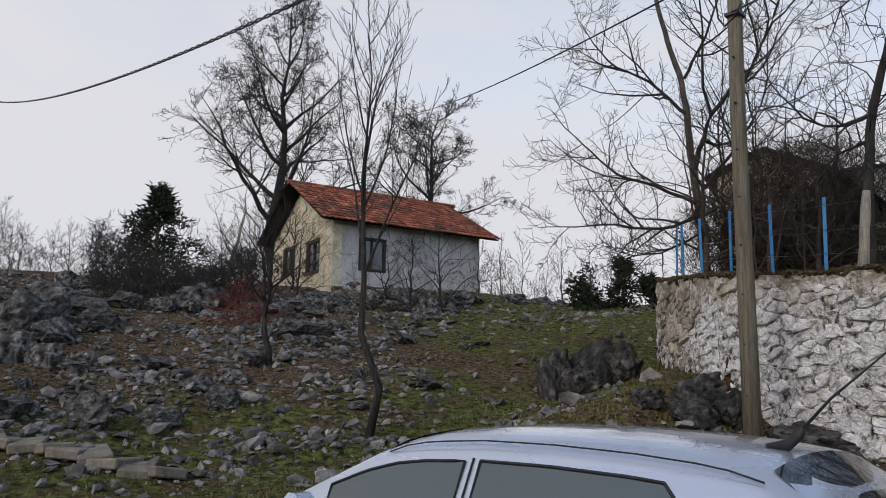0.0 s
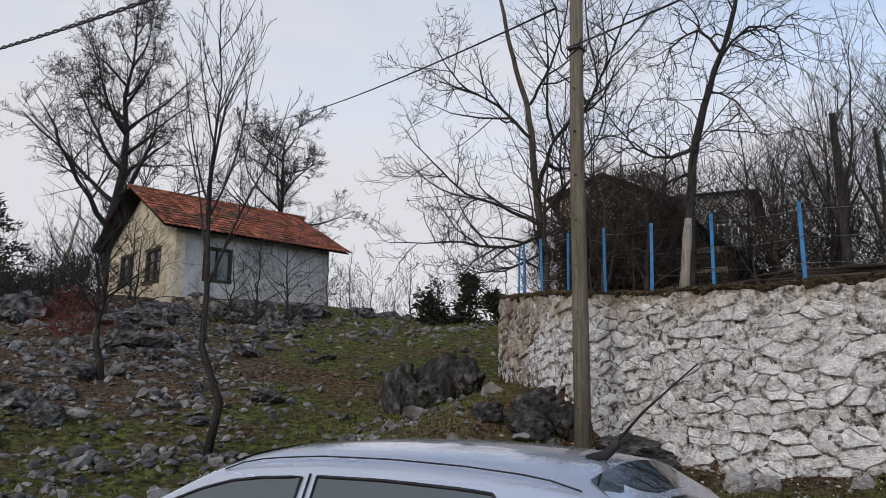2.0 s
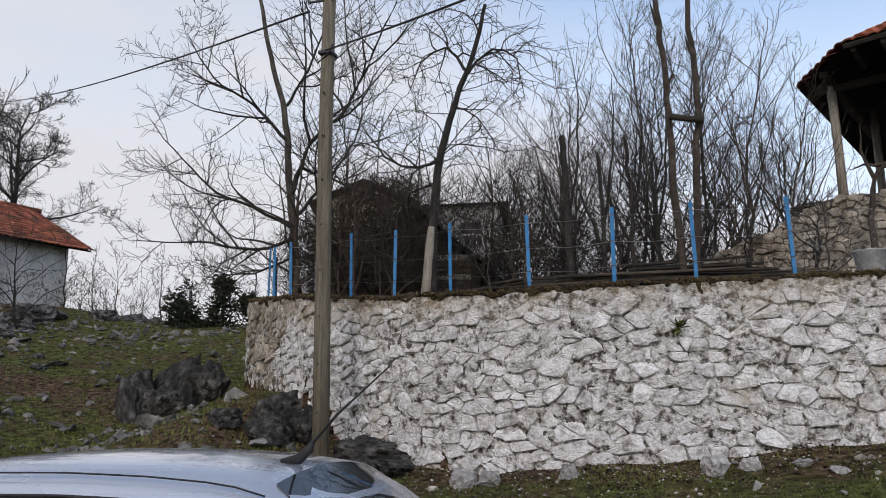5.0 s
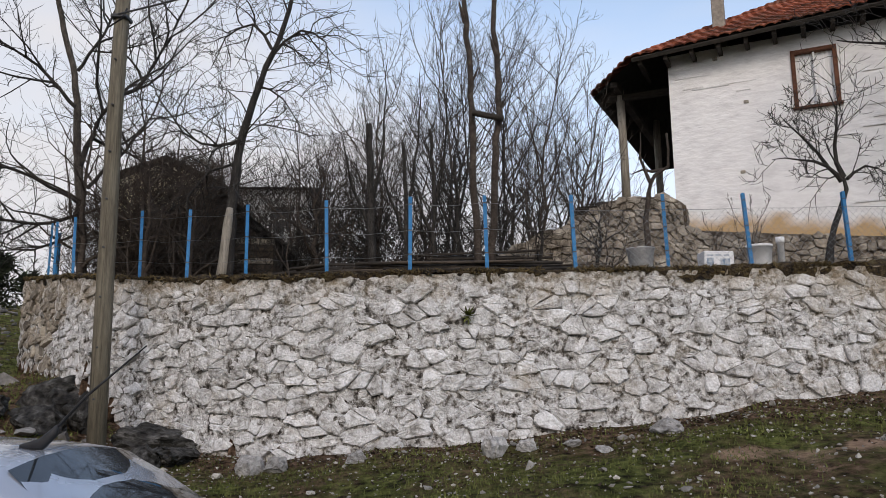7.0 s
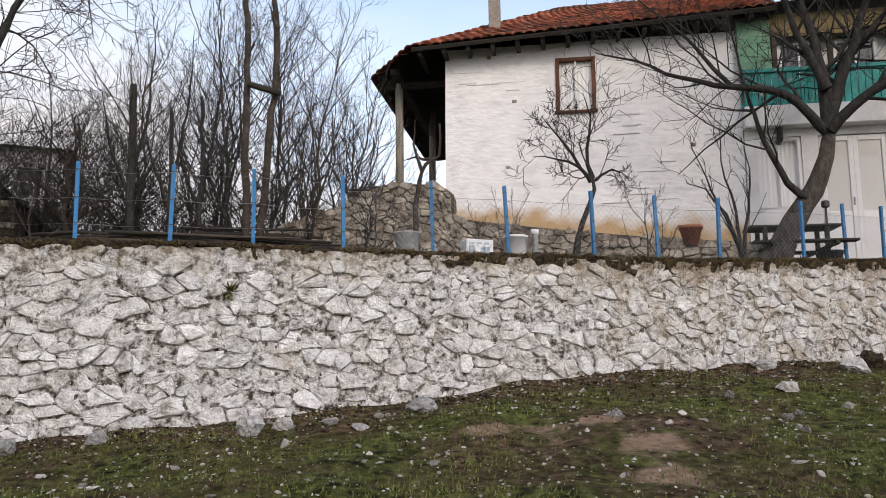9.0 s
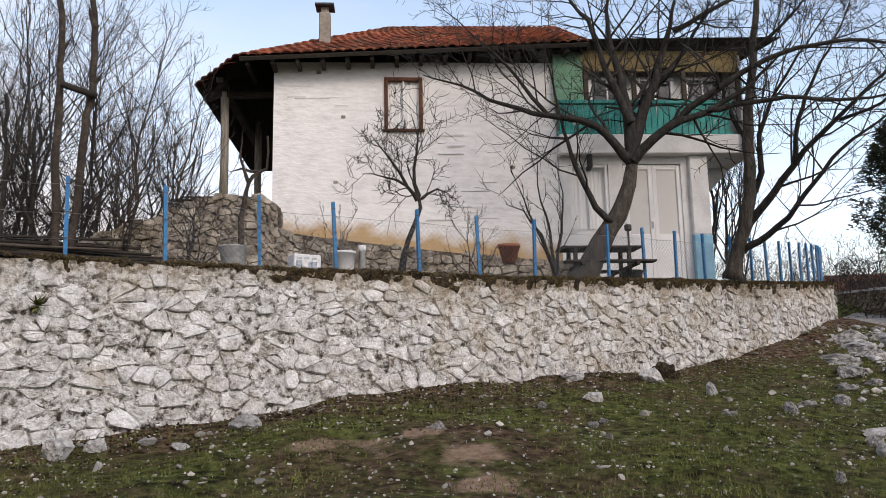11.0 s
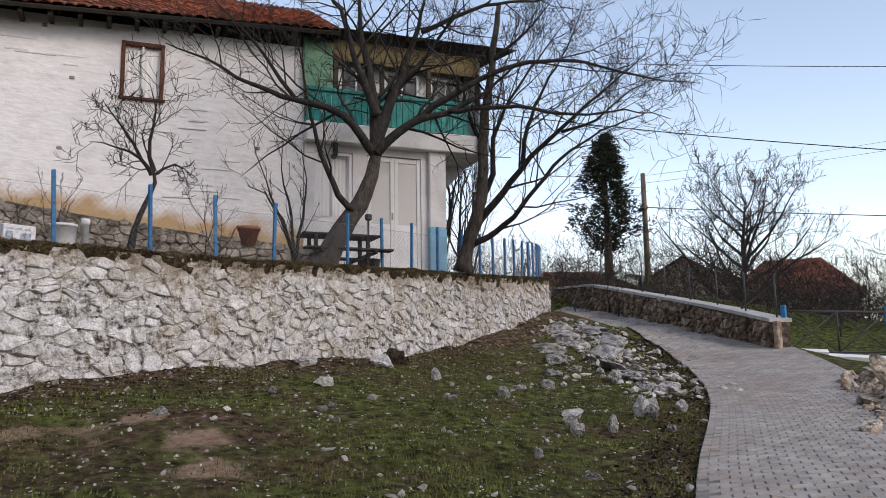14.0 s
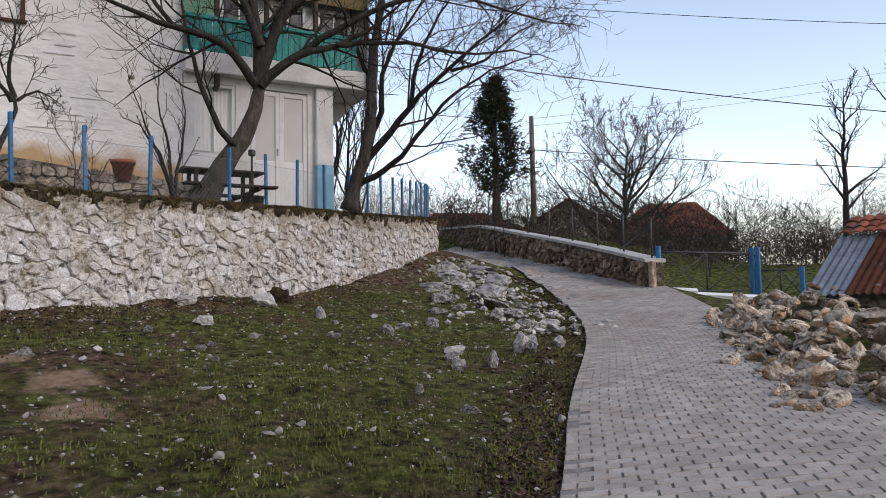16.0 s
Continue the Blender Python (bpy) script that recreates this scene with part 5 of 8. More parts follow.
def build_low_wall():
    rng = random.Random(17)
    w = holder("wall_low", Matrix(), "low dry-stone wall with a concrete coping beside the lane", "stone wall", kind="structure")
    V, F, C, G = [], [], [], []
    d = np.gradient(LW, axis=0)
    d /= np.linalg.norm(d, axis=1)[:, None]
    for i, (x, y) in enumerate(LW):
        nx, ny = d[i][1], -d[i][0]
        t = lw_z(x, y)
        V += [(x - nx * 0.0, y - ny * 0.0, gz(x, y) - 0.3), (x, y, t - 0.08), (x + nx * 0.4, y + ny * 0.4, t - 0.08), (x + nx * 0.4, y + ny * 0.4, gz(x, y) - 0.3)]
        C += [(x - nx * 0.06, y - ny * 0.06, t - 0.08), (x - nx * 0.06, y - ny * 0.06, t), (x + nx * 0.46, y + ny * 0.46, t), (x + nx * 0.46, y + ny * 0.46, t - 0.08)]
    n = len(LW)
    for i in range(n - 1):
        a, b = 4 * i, 4 * i + 4
        for k in range(4):
            j = (k + 1) % 4
            q = (a + k, a + j, b + j, b + k)
            F.append(q)
            G.append(q)
    F += [(0, 1, 2, 3), (4 * n - 4, 4 * n - 1, 4 * n - 2, 4 * n - 3)]
    mesh_ob("core", V, F, M["rubble_mortar"], w)
    mesh_ob("coping", C, G + [F[-2], F[-1]], M["concrete"], w, "pale grey concrete coping")
    ln = np.concatenate([[0], np.cumsum(np.hypot(*np.diff(LW, axis=0).T))])

    def put_at(u, v, q):
        x, y = np.interp(u, ln, LW[:, 0]), np.interp(u, ln, LW[:, 1])
        dx, dy = np.interp(u, ln, d[:, 0]), np.interp(u, ln, d[:, 1])
        return x, y, dx, dy
    singles, joined = [], []
    for poly in cells(ln[-1], 1.2, 0.22, 0.105, rng):
        cu, cv = sum(p[0] for p in poly) / len(poly), sum(p[1] for p in poly) / len(poly)
        x, y, dx, dy = put_at(cu, cv, 0)
        lo, hi = gz(x, y) - 0.05, lw_z(x, y) - 0.12
        if lo + cv > hi:
            continue

        def put(u, v, q):
            x, y, dx, dy = put_at(u, v, q)
            return (x - dy * (q + 0.005), y + dx * (q + 0.005), lo + v)
        (singles if len(singles) < 150 else joined).append(stone_shell(poly, rng, put, 0.08, rng.uniform(0.85, 1.02)))
    tagged(mesh_ob("stonework", *join(joined), M["stone_brown_joined"], w), kind="stuff")
    for v, f in singles:
        mesh_ob("stone", v, f, M["stone_brown"], w)
    boxed("end_pier", (18.06, 6.88, gz(18.1, 6.8) - 0.2), (18.26, 7.0, lw_z(18.15, 7.05) - 0.06), M["stone_brown"], w, "brown stone end pier", 0.02)
    # thin dark posts and netting along the coping
    return w


build_low_wall()


# ---- car ----
def build_car():
    """Silver hatchback saloon seen from its near side; local x points to the rear, y away from the lane, z up from the ground."""
    car = holder("car", pose(-5.22, 2.85, -0.595, 0, 0, 0), "silver grey saloon car, roof dusty, parked beside the lane", "car")
    paint, n, l, b = material("car_paint", 0.22, 0.55)
    b.inputs["Base Color"].default_value = (0.54, 0.57, 0.63, 1)
    b.inputs["Coat Weight"].default_value, b.inputs["Coat Roughness"].default_value = 0.8, 0.06
    nz = n.new("ShaderNodeTexNoise")
    nz.inputs["Scale"].default_value, nz.inputs["Detail"].default_value = 3.0, 8.0
    mr = n.new("ShaderNodeMapRange")
    mr.inputs["From Min"].default_value, mr.inputs["From Max"].default_value = 0.45, 0.75
    mr.inputs["To Min"].default_value, mr.inputs["To Max"].default_value = 0.2, 0.5
    l.new(nz.outputs["Fac"], mr.inputs["Value"])
    l.new(mr.outputs[0], b.inputs["Roughness"])
    M["car_paint"] = paint
    # grey-green base lightened to imitate sky and surroundings mirrored in the side windows
    M["car_glass"] = glass("car_glass", (0.07, 0.085, 0.085), 0.04)
    # lower body: sections of half width and deck height along x
    X = [0.0, 0.12, 0.4, 0.9, 1.25, 1.7, 2.6, 3.5, 4.1, 4.5, 4.72, 4.8]
    DECK = [0.5, 0.66, 0.78, 0.86, 0.9, 0.93, 0.95, 0.97, 0.99, 0.98, 0.94, 0.6]
    HALF = [0.6, 0.74, 0.82, 0.85, 0.86, 0.87, 0.87, 0.86, 0.84, 0.8, 0.74, 0.66]
    V, F = [], []
    for x, dk, hw in zip(X, DECK, HALF):
        ring = [(-hw * 0.9, 0.22), (-hw, 0.35), (-hw, 0.62 if dk > 0.7 else dk * 0.8), (-hw * 0.97, dk - 0.07), (-hw * 0.86, dk), (0, dk + 0.03), (hw * 0.86, dk), (hw * 0.97, dk - 0.07),
                (hw, 0.62 if dk > 0.7 else dk * 0.8), (hw, 0.35), (hw * 0.9, 0.22)]
        V += [(x, y, z) for y, z in ring]
    m = 11
    for i in range(len(X) - 1):
        for k in range(m - 1):
            F.append((i * m + k, i * m + k + 1, (i + 1) * m + k + 1, (i + 1) * m + k))
    F += [tuple(range(m)), tuple(range(len(X) * m - 1, len(X) * m - m - 1, -1))]
    mesh_ob("body", V, F, paint, car, "", True)
    # cabin: sections from the windscreen's foot to the boot lid
    CX = [1.2, 1.55, 1.85, 2.05, 2.25, 2.6, 3.0, 3.4, 3.7, 3.92, 4.12, 4.38]
    RZ = [0.93, 1.16, 1.32, 1.39, 1.425, 1.45, 1.455, 1.445, 1.425, 1.395, 1.27, 1.03]
    V, F = [], []
    for x, rz in zip(CX, RZ):
        k = min(1, max(0, (rz - 0.93) / 0.5))
        belt, rail = 0.81, 0.81 - 0.21 * k
        ring = [(-belt, 0.9), (-rail - 0.02, rz - 0.13 * k), (-rail + 0.02, rz - 0.075 * k), (-rail + 0.1, rz - 0.035 * k), (-rail * 0.55, rz - 0.008 * k), (0, rz), (rail * 0.55, rz - 0.008 * k), (rail - 0.1, rz - 0.035 * k),
                (rail - 0.02, rz - 0.075 * k), (rail + 0.02, rz - 0.13 * k), (belt, 0.9)]
        V += [(x, y, z) for y, z in ring]
    for i in range(len(CX) - 1):
        for k in range(m - 1):
            F.append((i * m + k, i * m + k + 1, (i + 1) * m + k + 1, (i + 1) * m + k))
    F += [tuple(range(m)), tuple(range(len(CX) * m - 1, len(CX) * m - m - 1, -1))]
    cab = mesh_ob("cabin", V, F, paint, car, "silver roof and pillars", True)

    def side_y(x, z, sgn):
        rz = float(np.interp(x, CX, RZ))
        k = min(1, max(0, (rz - 0.93) / 0.5))
        rail = 0.81 - 0.21 * k
        t = (z - 0.9) / max(rz - 0.13 * k - 0.9, 0.02)
        return sgn * (0.81 + (rail + 0.02 - 0.81) * min(max(t, 0), 1) + 0.006)

    def top_z(x):
        rz = float(np.interp(x, CX, RZ))
        return rz - 0.13 * min(1, max(0, (rz - 0.93) / 0.5)) - 0.03

    for sgn in (-1, 1):
        for nm, x0, x1 in (("front_window", 1.62, 2.5), ("rear_window", 2.6, 3.82)):
            V, F, W, G = [], [], [], []
            n2 = 14
            for i in range(n2 + 1):
                x = x0 + (x1 - x0) * i / n2
                zt = top_z(x)
                if nm == "rear_window":
                    zt = min(zt, 0.97 + (x1 - x) * 1.25)
                zt = max(zt, 0.98)
                V += [(x, side_y(x, 0.96, sgn), 0.96), (x, side_y(x, zt, sgn), zt)]
                W.append(Vector((x, side_y(x, zt, sgn) + sgn * 0.002, zt)))
            F = [(2 * i, 2 * i + 2, 2 * i + 3, 2 * i + 1) for i in range(n2)]
            mesh_ob("side_window", V, F, M["car_glass"], car, "tinted side glass, reflected surroundings put into its colour")
            edge = W + [Vector((x1, side_y(x1, 0.96, sgn), 0.955)), Vector((x0, side_y(x0, 0.96, sgn), 0.955)), W[0]]
            tube_ob("window_seal", edge, 0.008, M["black_rubber"], car, 5)
        # roof gutter and door gap
        tube_ob("roof_gutter", [(x, sgn * (0.62 - (0 if 2 < x < 3.9 else 0.0)), float(np.interp(x, CX, RZ)) - 0.066) for x in np.linspace(1.95, 3.95, 16)], 0.004, M["black_rubber"], car, 5)
        tube_ob("door_gap", [(2.55, side_y(2.55, z, sgn), z) for z in (0.35, 0.9, 1.1, 1.3)], 0.006, M["black_rubber"], car, 4)

    def pane(name, x0, z0, x1, z1, h0, h1):
        V, F = [], []
        for i in range(7):
            t = i / 6
            x = x0 + (x1 - x0) * t
            z = z0 + (z1 - z0) * t
            for k in range(9):
                u = k / 4 - 1
                V.append((x, u * (h0 + (h1 - h0) * t), z - 0.05 * u * u * (0.3 + 0.7 * t)))
        F = [(i * 9 + k, i * 9 + k + 1, i * 9 + k + 10, i * 9 + k + 9) for i in range(6) for k in range(8)]
        return mesh_ob(name, V, F, M["glass"], car, "", True)
    pane("windscreen", 1.2, 0.97, 2.0, 1.4, 0.72, 0.54)
    pane("rear_screen", 4.4, 1.05, 3.95, 1.4, 0.68, 0.53)
    ant = holder("antenna", Matrix(), "", "")
    ant.parent = car
    tube_ob("antenna_base", [(3.78, -0.16, 1.415), (3.87, -0.16, 1.425), (3.92, -0.16, 1.47), (3.935, -0.16, 1.5)], [0.01, 0.026, 0.02, 0.009], M["black_rubber"], ant, 8)
    tube_ob("antenna_whip", [(3.93, -0.16, 1.49), (4.05, -0.16, 1.62), (4.3, -0.16, 1.83)], [0.007, 0.006, 0.003], M["black_rubber"], ant, 6)
    for x in (0.85, 3.75):
        for sgn in (-1, 1):
            wheel = holder("wheel", Matrix(), "", "")
            wheel.parent = car
            V, F = [], []
            prof = [(0.2, 0.1), (0.3, 0.1), (0.315, 0.07), (0.315, -0.07), (0.3, -0.1), (0.2, -0.1)]
            for k in range(24):
                a = 2 * math.pi * k / 24
                V += [(x + r * math.cos(a), sgn * 0.79 + o, 0.315 + r * math.sin(a)) for r, o in prof]
            for k in range(24):
                j = (k + 1) % 24
                F += [(k * 6 + q, k * 6 + (q + 1) % 6, j * 6 + (q + 1) % 6, j * 6 + q) for q in range(6)]
            mesh_ob("tyre", V, F, M["black_rubber"], wheel, "", True)
            V, F = tube([(x, sgn * 0.8 - 0.06, 0.315), (x, sgn * 0.8 + 0.06, 0.315)], [0.2, 0.2], 18)
            mesh_ob("rim", V, F, M["zinc"], wheel)
    for sgn in (-1, 1):
        boxed("headlight", (0.05, sgn * 0.6 - 0.14, 0.56), (0.2, sgn * 0.6 + 0.14, 0.7), M["pvc"], car, "clear headlight", 0.03)
        boxed("tail_light", (4.66, sgn * 0.6 - 0.12, 0.66), (4.8, sgn * 0.6 + 0.12, 0.86), M["terracotta"], car, "red tail light", 0.03)
        boxed("door_mirror", (1.55, sgn * 0.95 - 0.08, 0.93), (1.67, sgn * 0.95 + 0.08, 1.07), paint, car, "", 0.03)
    return car


build_car()


# ---- trees ----
def grown(name, label, seed, trunk, r0, limbs, mats, most=4, kids=(6, 6, 5, 4), ratio=0.5, angle=45, wild=0.17, lift=0.05, r1=0.3, group="", twiggy=0, trunk_kids=0, slim=1.2):
    """A tree whose trunk and main limbs follow given lines; limbs: (points, start radius)."""
    w = Wood(seed, 0.0052)

    def soft(pts):
        c = curve_at([tuple(p) for p in pts], 0.22)
        return [Vector(p) + Vector((w.rng.gauss(0, 0.012), w.rng.gauss(0, 0.012), w.rng.gauss(0, 0.012))) for p in c]
    t = soft(trunk)
    n = len(t)
    rad = [r0 * (1 - (1 - r1) * i / (n - 1)) * (1 + 0.5 * max(0, 1 - i * 0.22 / 0.35)) * w.rng.uniform(0.95, 1.06) for i in range(n)]
    w.bins[0].append(tube(t, rad, 12))
    if trunk_kids:
        w.sprout(t, r0 * 0.5, 1, most, (trunk_kids, trunk_kids) + tuple(kids[1:]), ratio * 0.6, angle, wild, lift, 0.3)
    for pts, rr in limbs:
        q = soft(pts)
        w.limb(q, rr * slim, max(rr * 0.1, 0.004), 1)
        w.sprout(q, rr, 1, most, kids, ratio, angle, wild, lift, 0.12)
    return w.finish(name, label, mats, "tree", group, trunk[0])


# walnut by the white house
grown("walnut_tree", "large bare walnut tree with spreading grey limbs behind the fence", 21,
      [(8.88, 11.12, 2.6), (9.25, 10.84, 3.46), (9.59, 10.57, 4.16), (9.72, 10.46, 4.75), (9.74, 10.45, 5.1)], 0.25,
      [([(9.7, 10.45, 4.9), (9.04, 10.55, 5.53), (8.3, 10.95, 5.75), (7.61, 11.3, 5.96), (6.89, 11.6, 6.31), (6.23, 11.8, 6.49)], 0.085),
       ([(9.73, 10.46, 4.98), (9.71, 10.48, 5.83), (9.59, 10.57, 6.72), (9.5, 10.64, 7.62), (9.58, 10.58, 8.6)], 0.12),
       ([(9.75, 10.5, 5.05), (10.06, 10.44, 5.87), (10.33, 10.3, 6.7), (10.59, 10.2, 7.53), (10.74, 10.1, 8.5)], 0.12),
       ([(9.65, 10.35, 5.6), (9.24, 10.59, 7.0), (9.09, 10.7, 7.57), (8.78, 10.93, 8.17), (8.45, 11.15, 8.9)], 0.08),
       ([(9.7, 10.4, 4.93), (10.16, 9.95, 5.48), (10.72, 9.5, 5.69), (11.24, 9.0, 6.08), (11.74, 8.5, 6.75)], 0.09),
       ([(10.3, 10.0, 5.55), (10.81, 9.3, 6.07), (11.49, 8.5, 6.5), (12.3, 7.8, 6.6), (13.2, 7.0, 6.3), (14.2, 6.3, 6.2)], 0.065), ([(10.7, 9.5, 5.7), (11.6, 8.6, 5.75), (12.4, 7.9, 5.6), (13.2, 7.3, 5.7), (14.0, 6.8, 5.6)], 0.05), ([(10.6, 10.1, 7.4), (11.6, 9.4, 8.0), (12.6, 8.6, 8.2), (13.6, 7.8, 8.6)], 0.05),
       ([(9.34, 10.6, 3.82), (9.08, 10.71, 4.05), (8.9, 10.84, 4.58), (8.71, 10.97, 5.3), (8.5, 11.0, 6.2), (8.3, 11.0, 7.2)], 0.06),
       ([(9.9, 10.6, 5.41), (10.29, 10.51, 6.36), (10.77, 10.2, 6.94), (11.16, 10.0, 7.63), (11.5, 9.7, 8.2)], 0.08),
       ([(8.3, 10.95, 5.75), (7.6, 11.2, 6.7), (7.0, 11.4, 7.3), (6.4, 11.5, 7.8)], 0.04)],
      (M["bark"], M["bark_dark"]), kids=(10, 9, 6, 4), ratio=0.6, angle=56, wild=0.16, lift=0.075)
# the tree at the porch corner
grown("fruit_tree", "bare grey fruit tree with leaning limbs at the fence corner", 22,
      [(12.76, 11.29, 2.96), (12.82, 11.17, 3.5), (12.93, 11.0, 4.04), (12.98, 10.88, 4.65), (12.99, 10.81, 5.5), (13.01, 10.73, 6.49), (13.1, 10.56, 7.61), (13.18, 10.41, 8.87)], 0.15,
      [([(12.97, 11.08, 3.96), (13.14, 10.58, 4.52), (13.36, 10.0, 5.17), (13.65, 9.3, 5.82), (14.03, 8.42, 6.53), (14.35, 7.51, 7.18)], 0.085),
       ([(12.9, 11.15, 3.57), (13.2, 10.39, 3.97), (13.29, 9.83, 4.47), (13.51, 9.09, 5.18), (13.75, 8.25, 5.63), (13.99, 7.34, 5.83)], 0.07),
       ([(13.05, 10.99, 4.55), (13.21, 10.74, 5.13), (13.2, 10.66, 5.89), (13.4, 10.35, 6.75), (13.76, 9.83, 7.6), (14.1, 9.3, 8.44)], 0.065),
       ([(13.05, 10.85, 5.65), (12.87, 11.13, 6.55), (12.84, 11.26, 7.47), (12.94, 11.25, 8.54)], 0.055),
       ([(13.39, 10.02, 5.18), (13.4, 9.89, 6.02), (13.59, 9.55, 6.85), (13.83, 9.11, 7.67), (14.0, 8.76, 8.49)], 0.05),
       ([(13.75, 9.26, 5.84), (13.99, 8.55, 5.98), (14.19, 7.84, 6.45), (14.4, 7.04, 6.66)], 0.035),
       ([(13.07, 10.53, 7.6), (13.41, 9.84, 8.13), (13.64, 9.24, 8.77)], 0.05)],
      (M["bark"], M["bark_dark"]), kids=(10, 10, 7, 4), ratio=0.55, angle=48, wild=0.15, lift=0.08, r1=0.35)
# tall bush with upright shoots beside it
for k, (x, y, hgt) in enumerate(((13.6, 12.7, 4.2), (14.6, 13.2, 3.6), (15.4, 13.6, 3.0))):
    bare_tree("shrub", "dense bare shrub with upright shoots behind the blue fence", (x, y, gz(x, y) - 0.1), (x + 0.2, y, gz(x, y) + hgt), 0.06, 60 + k, DARK, 12, 0.8, 3, (8, 6, 4), 0.5, 35, 0.12, 0.14, 0.05, limb_angle=30)
# small crooked tree before the white wall
grown("apple_tree", "small crooked bare fruit tree before the white house wall", 23, [(5.25, 10.6, 2.55), (5.39, 10.6, 3.23), (5.62, 10.6, 3.77), (5.55, 10.6, 4.0)], 0.06,
      [([(5.58, 10.6, 3.9), (5.35, 10.55, 4.1), (5.0, 10.5, 4.2), (4.6, 10.5, 4.2)], 0.035), ([(5.58, 10.6, 3.95), (5.5, 10.6, 4.4), (5.6, 10.6, 4.9), (5.5, 10.6, 5.3)], 0.035),
       ([(5.6, 10.6, 3.9), (5.9, 10.6, 4.1), (6.2, 10.6, 4.0)], 0.025), ([(5.4, 10.6, 4.1), (5.1, 10.7, 4.6), (4.8, 10.7, 4.9)], 0.025)],
      DARK, most=4, kids=(7, 7, 5, 3), ratio=0.8, angle=55, wild=0.22, lift=0.05)
# clump by the flower pot
grown("lilac_bush", "bare many-stemmed bush beside the terracotta pot", 24, [(8.3, 10.9, 2.6), (8.29, 10.9, 3.0)], 0.07,
      [([(8.3, 10.9, 2.8), (8.05, 10.95, 3.5), (7.75, 11.0, 4.2), (7.5, 11.0, 4.7)], 0.035), ([(8.3, 10.9, 2.8), (8.2, 10.9, 3.6), (8.0, 10.9, 4.4), (8.0, 10.9, 5.0)], 0.035),
       ([(8.3, 10.9, 2.8), (8.45, 10.9, 3.6), (8.5, 10.9, 4.3), (8.4, 10.9, 4.9)], 0.035), ([(8.3, 10.9, 2.8), (8.1, 10.8, 3.3), (7.6, 10.8, 3.9), (7.3, 10.8, 4.0)], 0.03)],
      DARK, most=3, kids=(8, 6, 4), ratio=0.35, angle=35, lift=0.1)
# old vine-hung tree behind the left fence
grown("old_pear_tree", "leaning old tree trunk with bare lower bark and drooping shoots", 25,
      [(-3.19, 10.6, 2.4), (-3.11, 10.62, 3.43), (-3.07, 10.63, 4.21), (-2.98, 10.66, 4.83), (-2.77, 10.72, 5.65), (-2.51, 10.79, 6.39), (-2.28, 10.84, 7.3)], 0.088,
      [([(-2.6, 10.75, 6.2), (-2.9, 10.7, 6.6), (-3.3, 10.7, 6.4), (-3.5, 10.7, 5.9)], 0.05), ([(-2.6, 10.75, 6.1), (-2.2, 10.8, 6.5), (-1.8, 10.8, 6.3), (-1.7, 10.8, 5.6)], 0.045),
       ([(-2.8, 10.7, 5.6), (-2.4, 10.7, 5.4), (-2.1, 10.7, 4.8)], 0.03), ([(-3.0, 10.66, 4.8), (-3.4, 10.8, 4.7), (-3.9, 10.7, 4.9), (-4.3, 10.7, 5.5), (-4.5, 10.7, 6.0)], 0.05),
       ([(-3.05, 10.63, 4.4), (-3.5, 10.8, 4.3), (-3.8, 10.75, 3.9), (-3.7, 10.7, 3.2)], 0.04), ([(-2.4, 10.8, 6.8), (-2.6, 10.8, 7.2), (-3.0, 10.8, 7.3)], 0.03)],
      DARK, most=3, kids=(16, 12, 6), ratio=0.7, angle=60, wild=0.24, lift=-0.12, trunk_kids=30, slim=0.6)
bare_stem = holder("stripped_stem", pose(-3.22, 10.55, 2.45), "pale dead stem stripped of bark beside the leaning tree", "dead stem")
tube_ob("stem", [(0, 0, 0), (0.05, 0.01, 0.5), (0.09, 0.0, 1.0), (0.11, 0.02, 1.25)], [0.088, 0.076, 0.066, 0.05], M["dead_wood"], bare_stem, 9)
# walnut at the wall's end
grown("walnut_tree", "tall bare walnut tree with long spreading limbs above the wall end", 26,
      [(-6.66, 13.4, 2.9), (-6.77, 13.4, 4.21), (-6.87, 13.3, 5.54), (-6.96, 13.2, 6.9), (-7.28, 13.0, 8.27), (-7.51, 12.9, 9.9)], 0.095,
      [([(-6.8, 13.3, 4.53), (-7.44, 12.9, 4.9), (-8.02, 12.6, 5.16), (-8.7, 12.4, 5.84), (-9.3, 12.2, 6.6)], 0.07), ([(-6.7, 13.3, 4.32), (-7.4, 13.0, 4.07), (-8.2, 12.8, 4.23), (-9.0, 12.6, 4.25), (-9.8, 12.4, 4.3)], 0.07),
       ([(-6.81, 13.3, 5.2), (-6.46, 13.4, 6.25), (-5.79, 13.6, 6.99), (-5.18, 13.8, 8.47), (-4.76, 13.9, 9.5)], 0.1), ([(-6.9, 13.2, 6.3), (-7.5, 12.9, 7.0), (-8.3, 12.7, 7.6), (-8.9, 12.6, 8.6)], 0.07),
       ([(-6.7, 13.4, 4.8), (-6.1, 13.6, 5.6), (-5.6, 13.8, 6.6), (-5.5, 13.8, 7.9)], 0.07), ([(-6.9, 13.2, 7.0), (-6.4, 13.3, 8.0), (-6.1, 13.3, 9.0), (-6.2, 13.3, 10.0)], 0.06),
       ([(-6.75, 13.4, 4.0), (-7.2, 13.1, 3.7), (-7.9, 12.9, 3.6), (-8.7, 12.8, 3.9)], 0.05)],
      (M["bark"], M["bark_dark"]), kids=(10, 12, 7, 4), ratio=0.58, angle=55, wild=0.15, lift=0.08, slim=0.6)
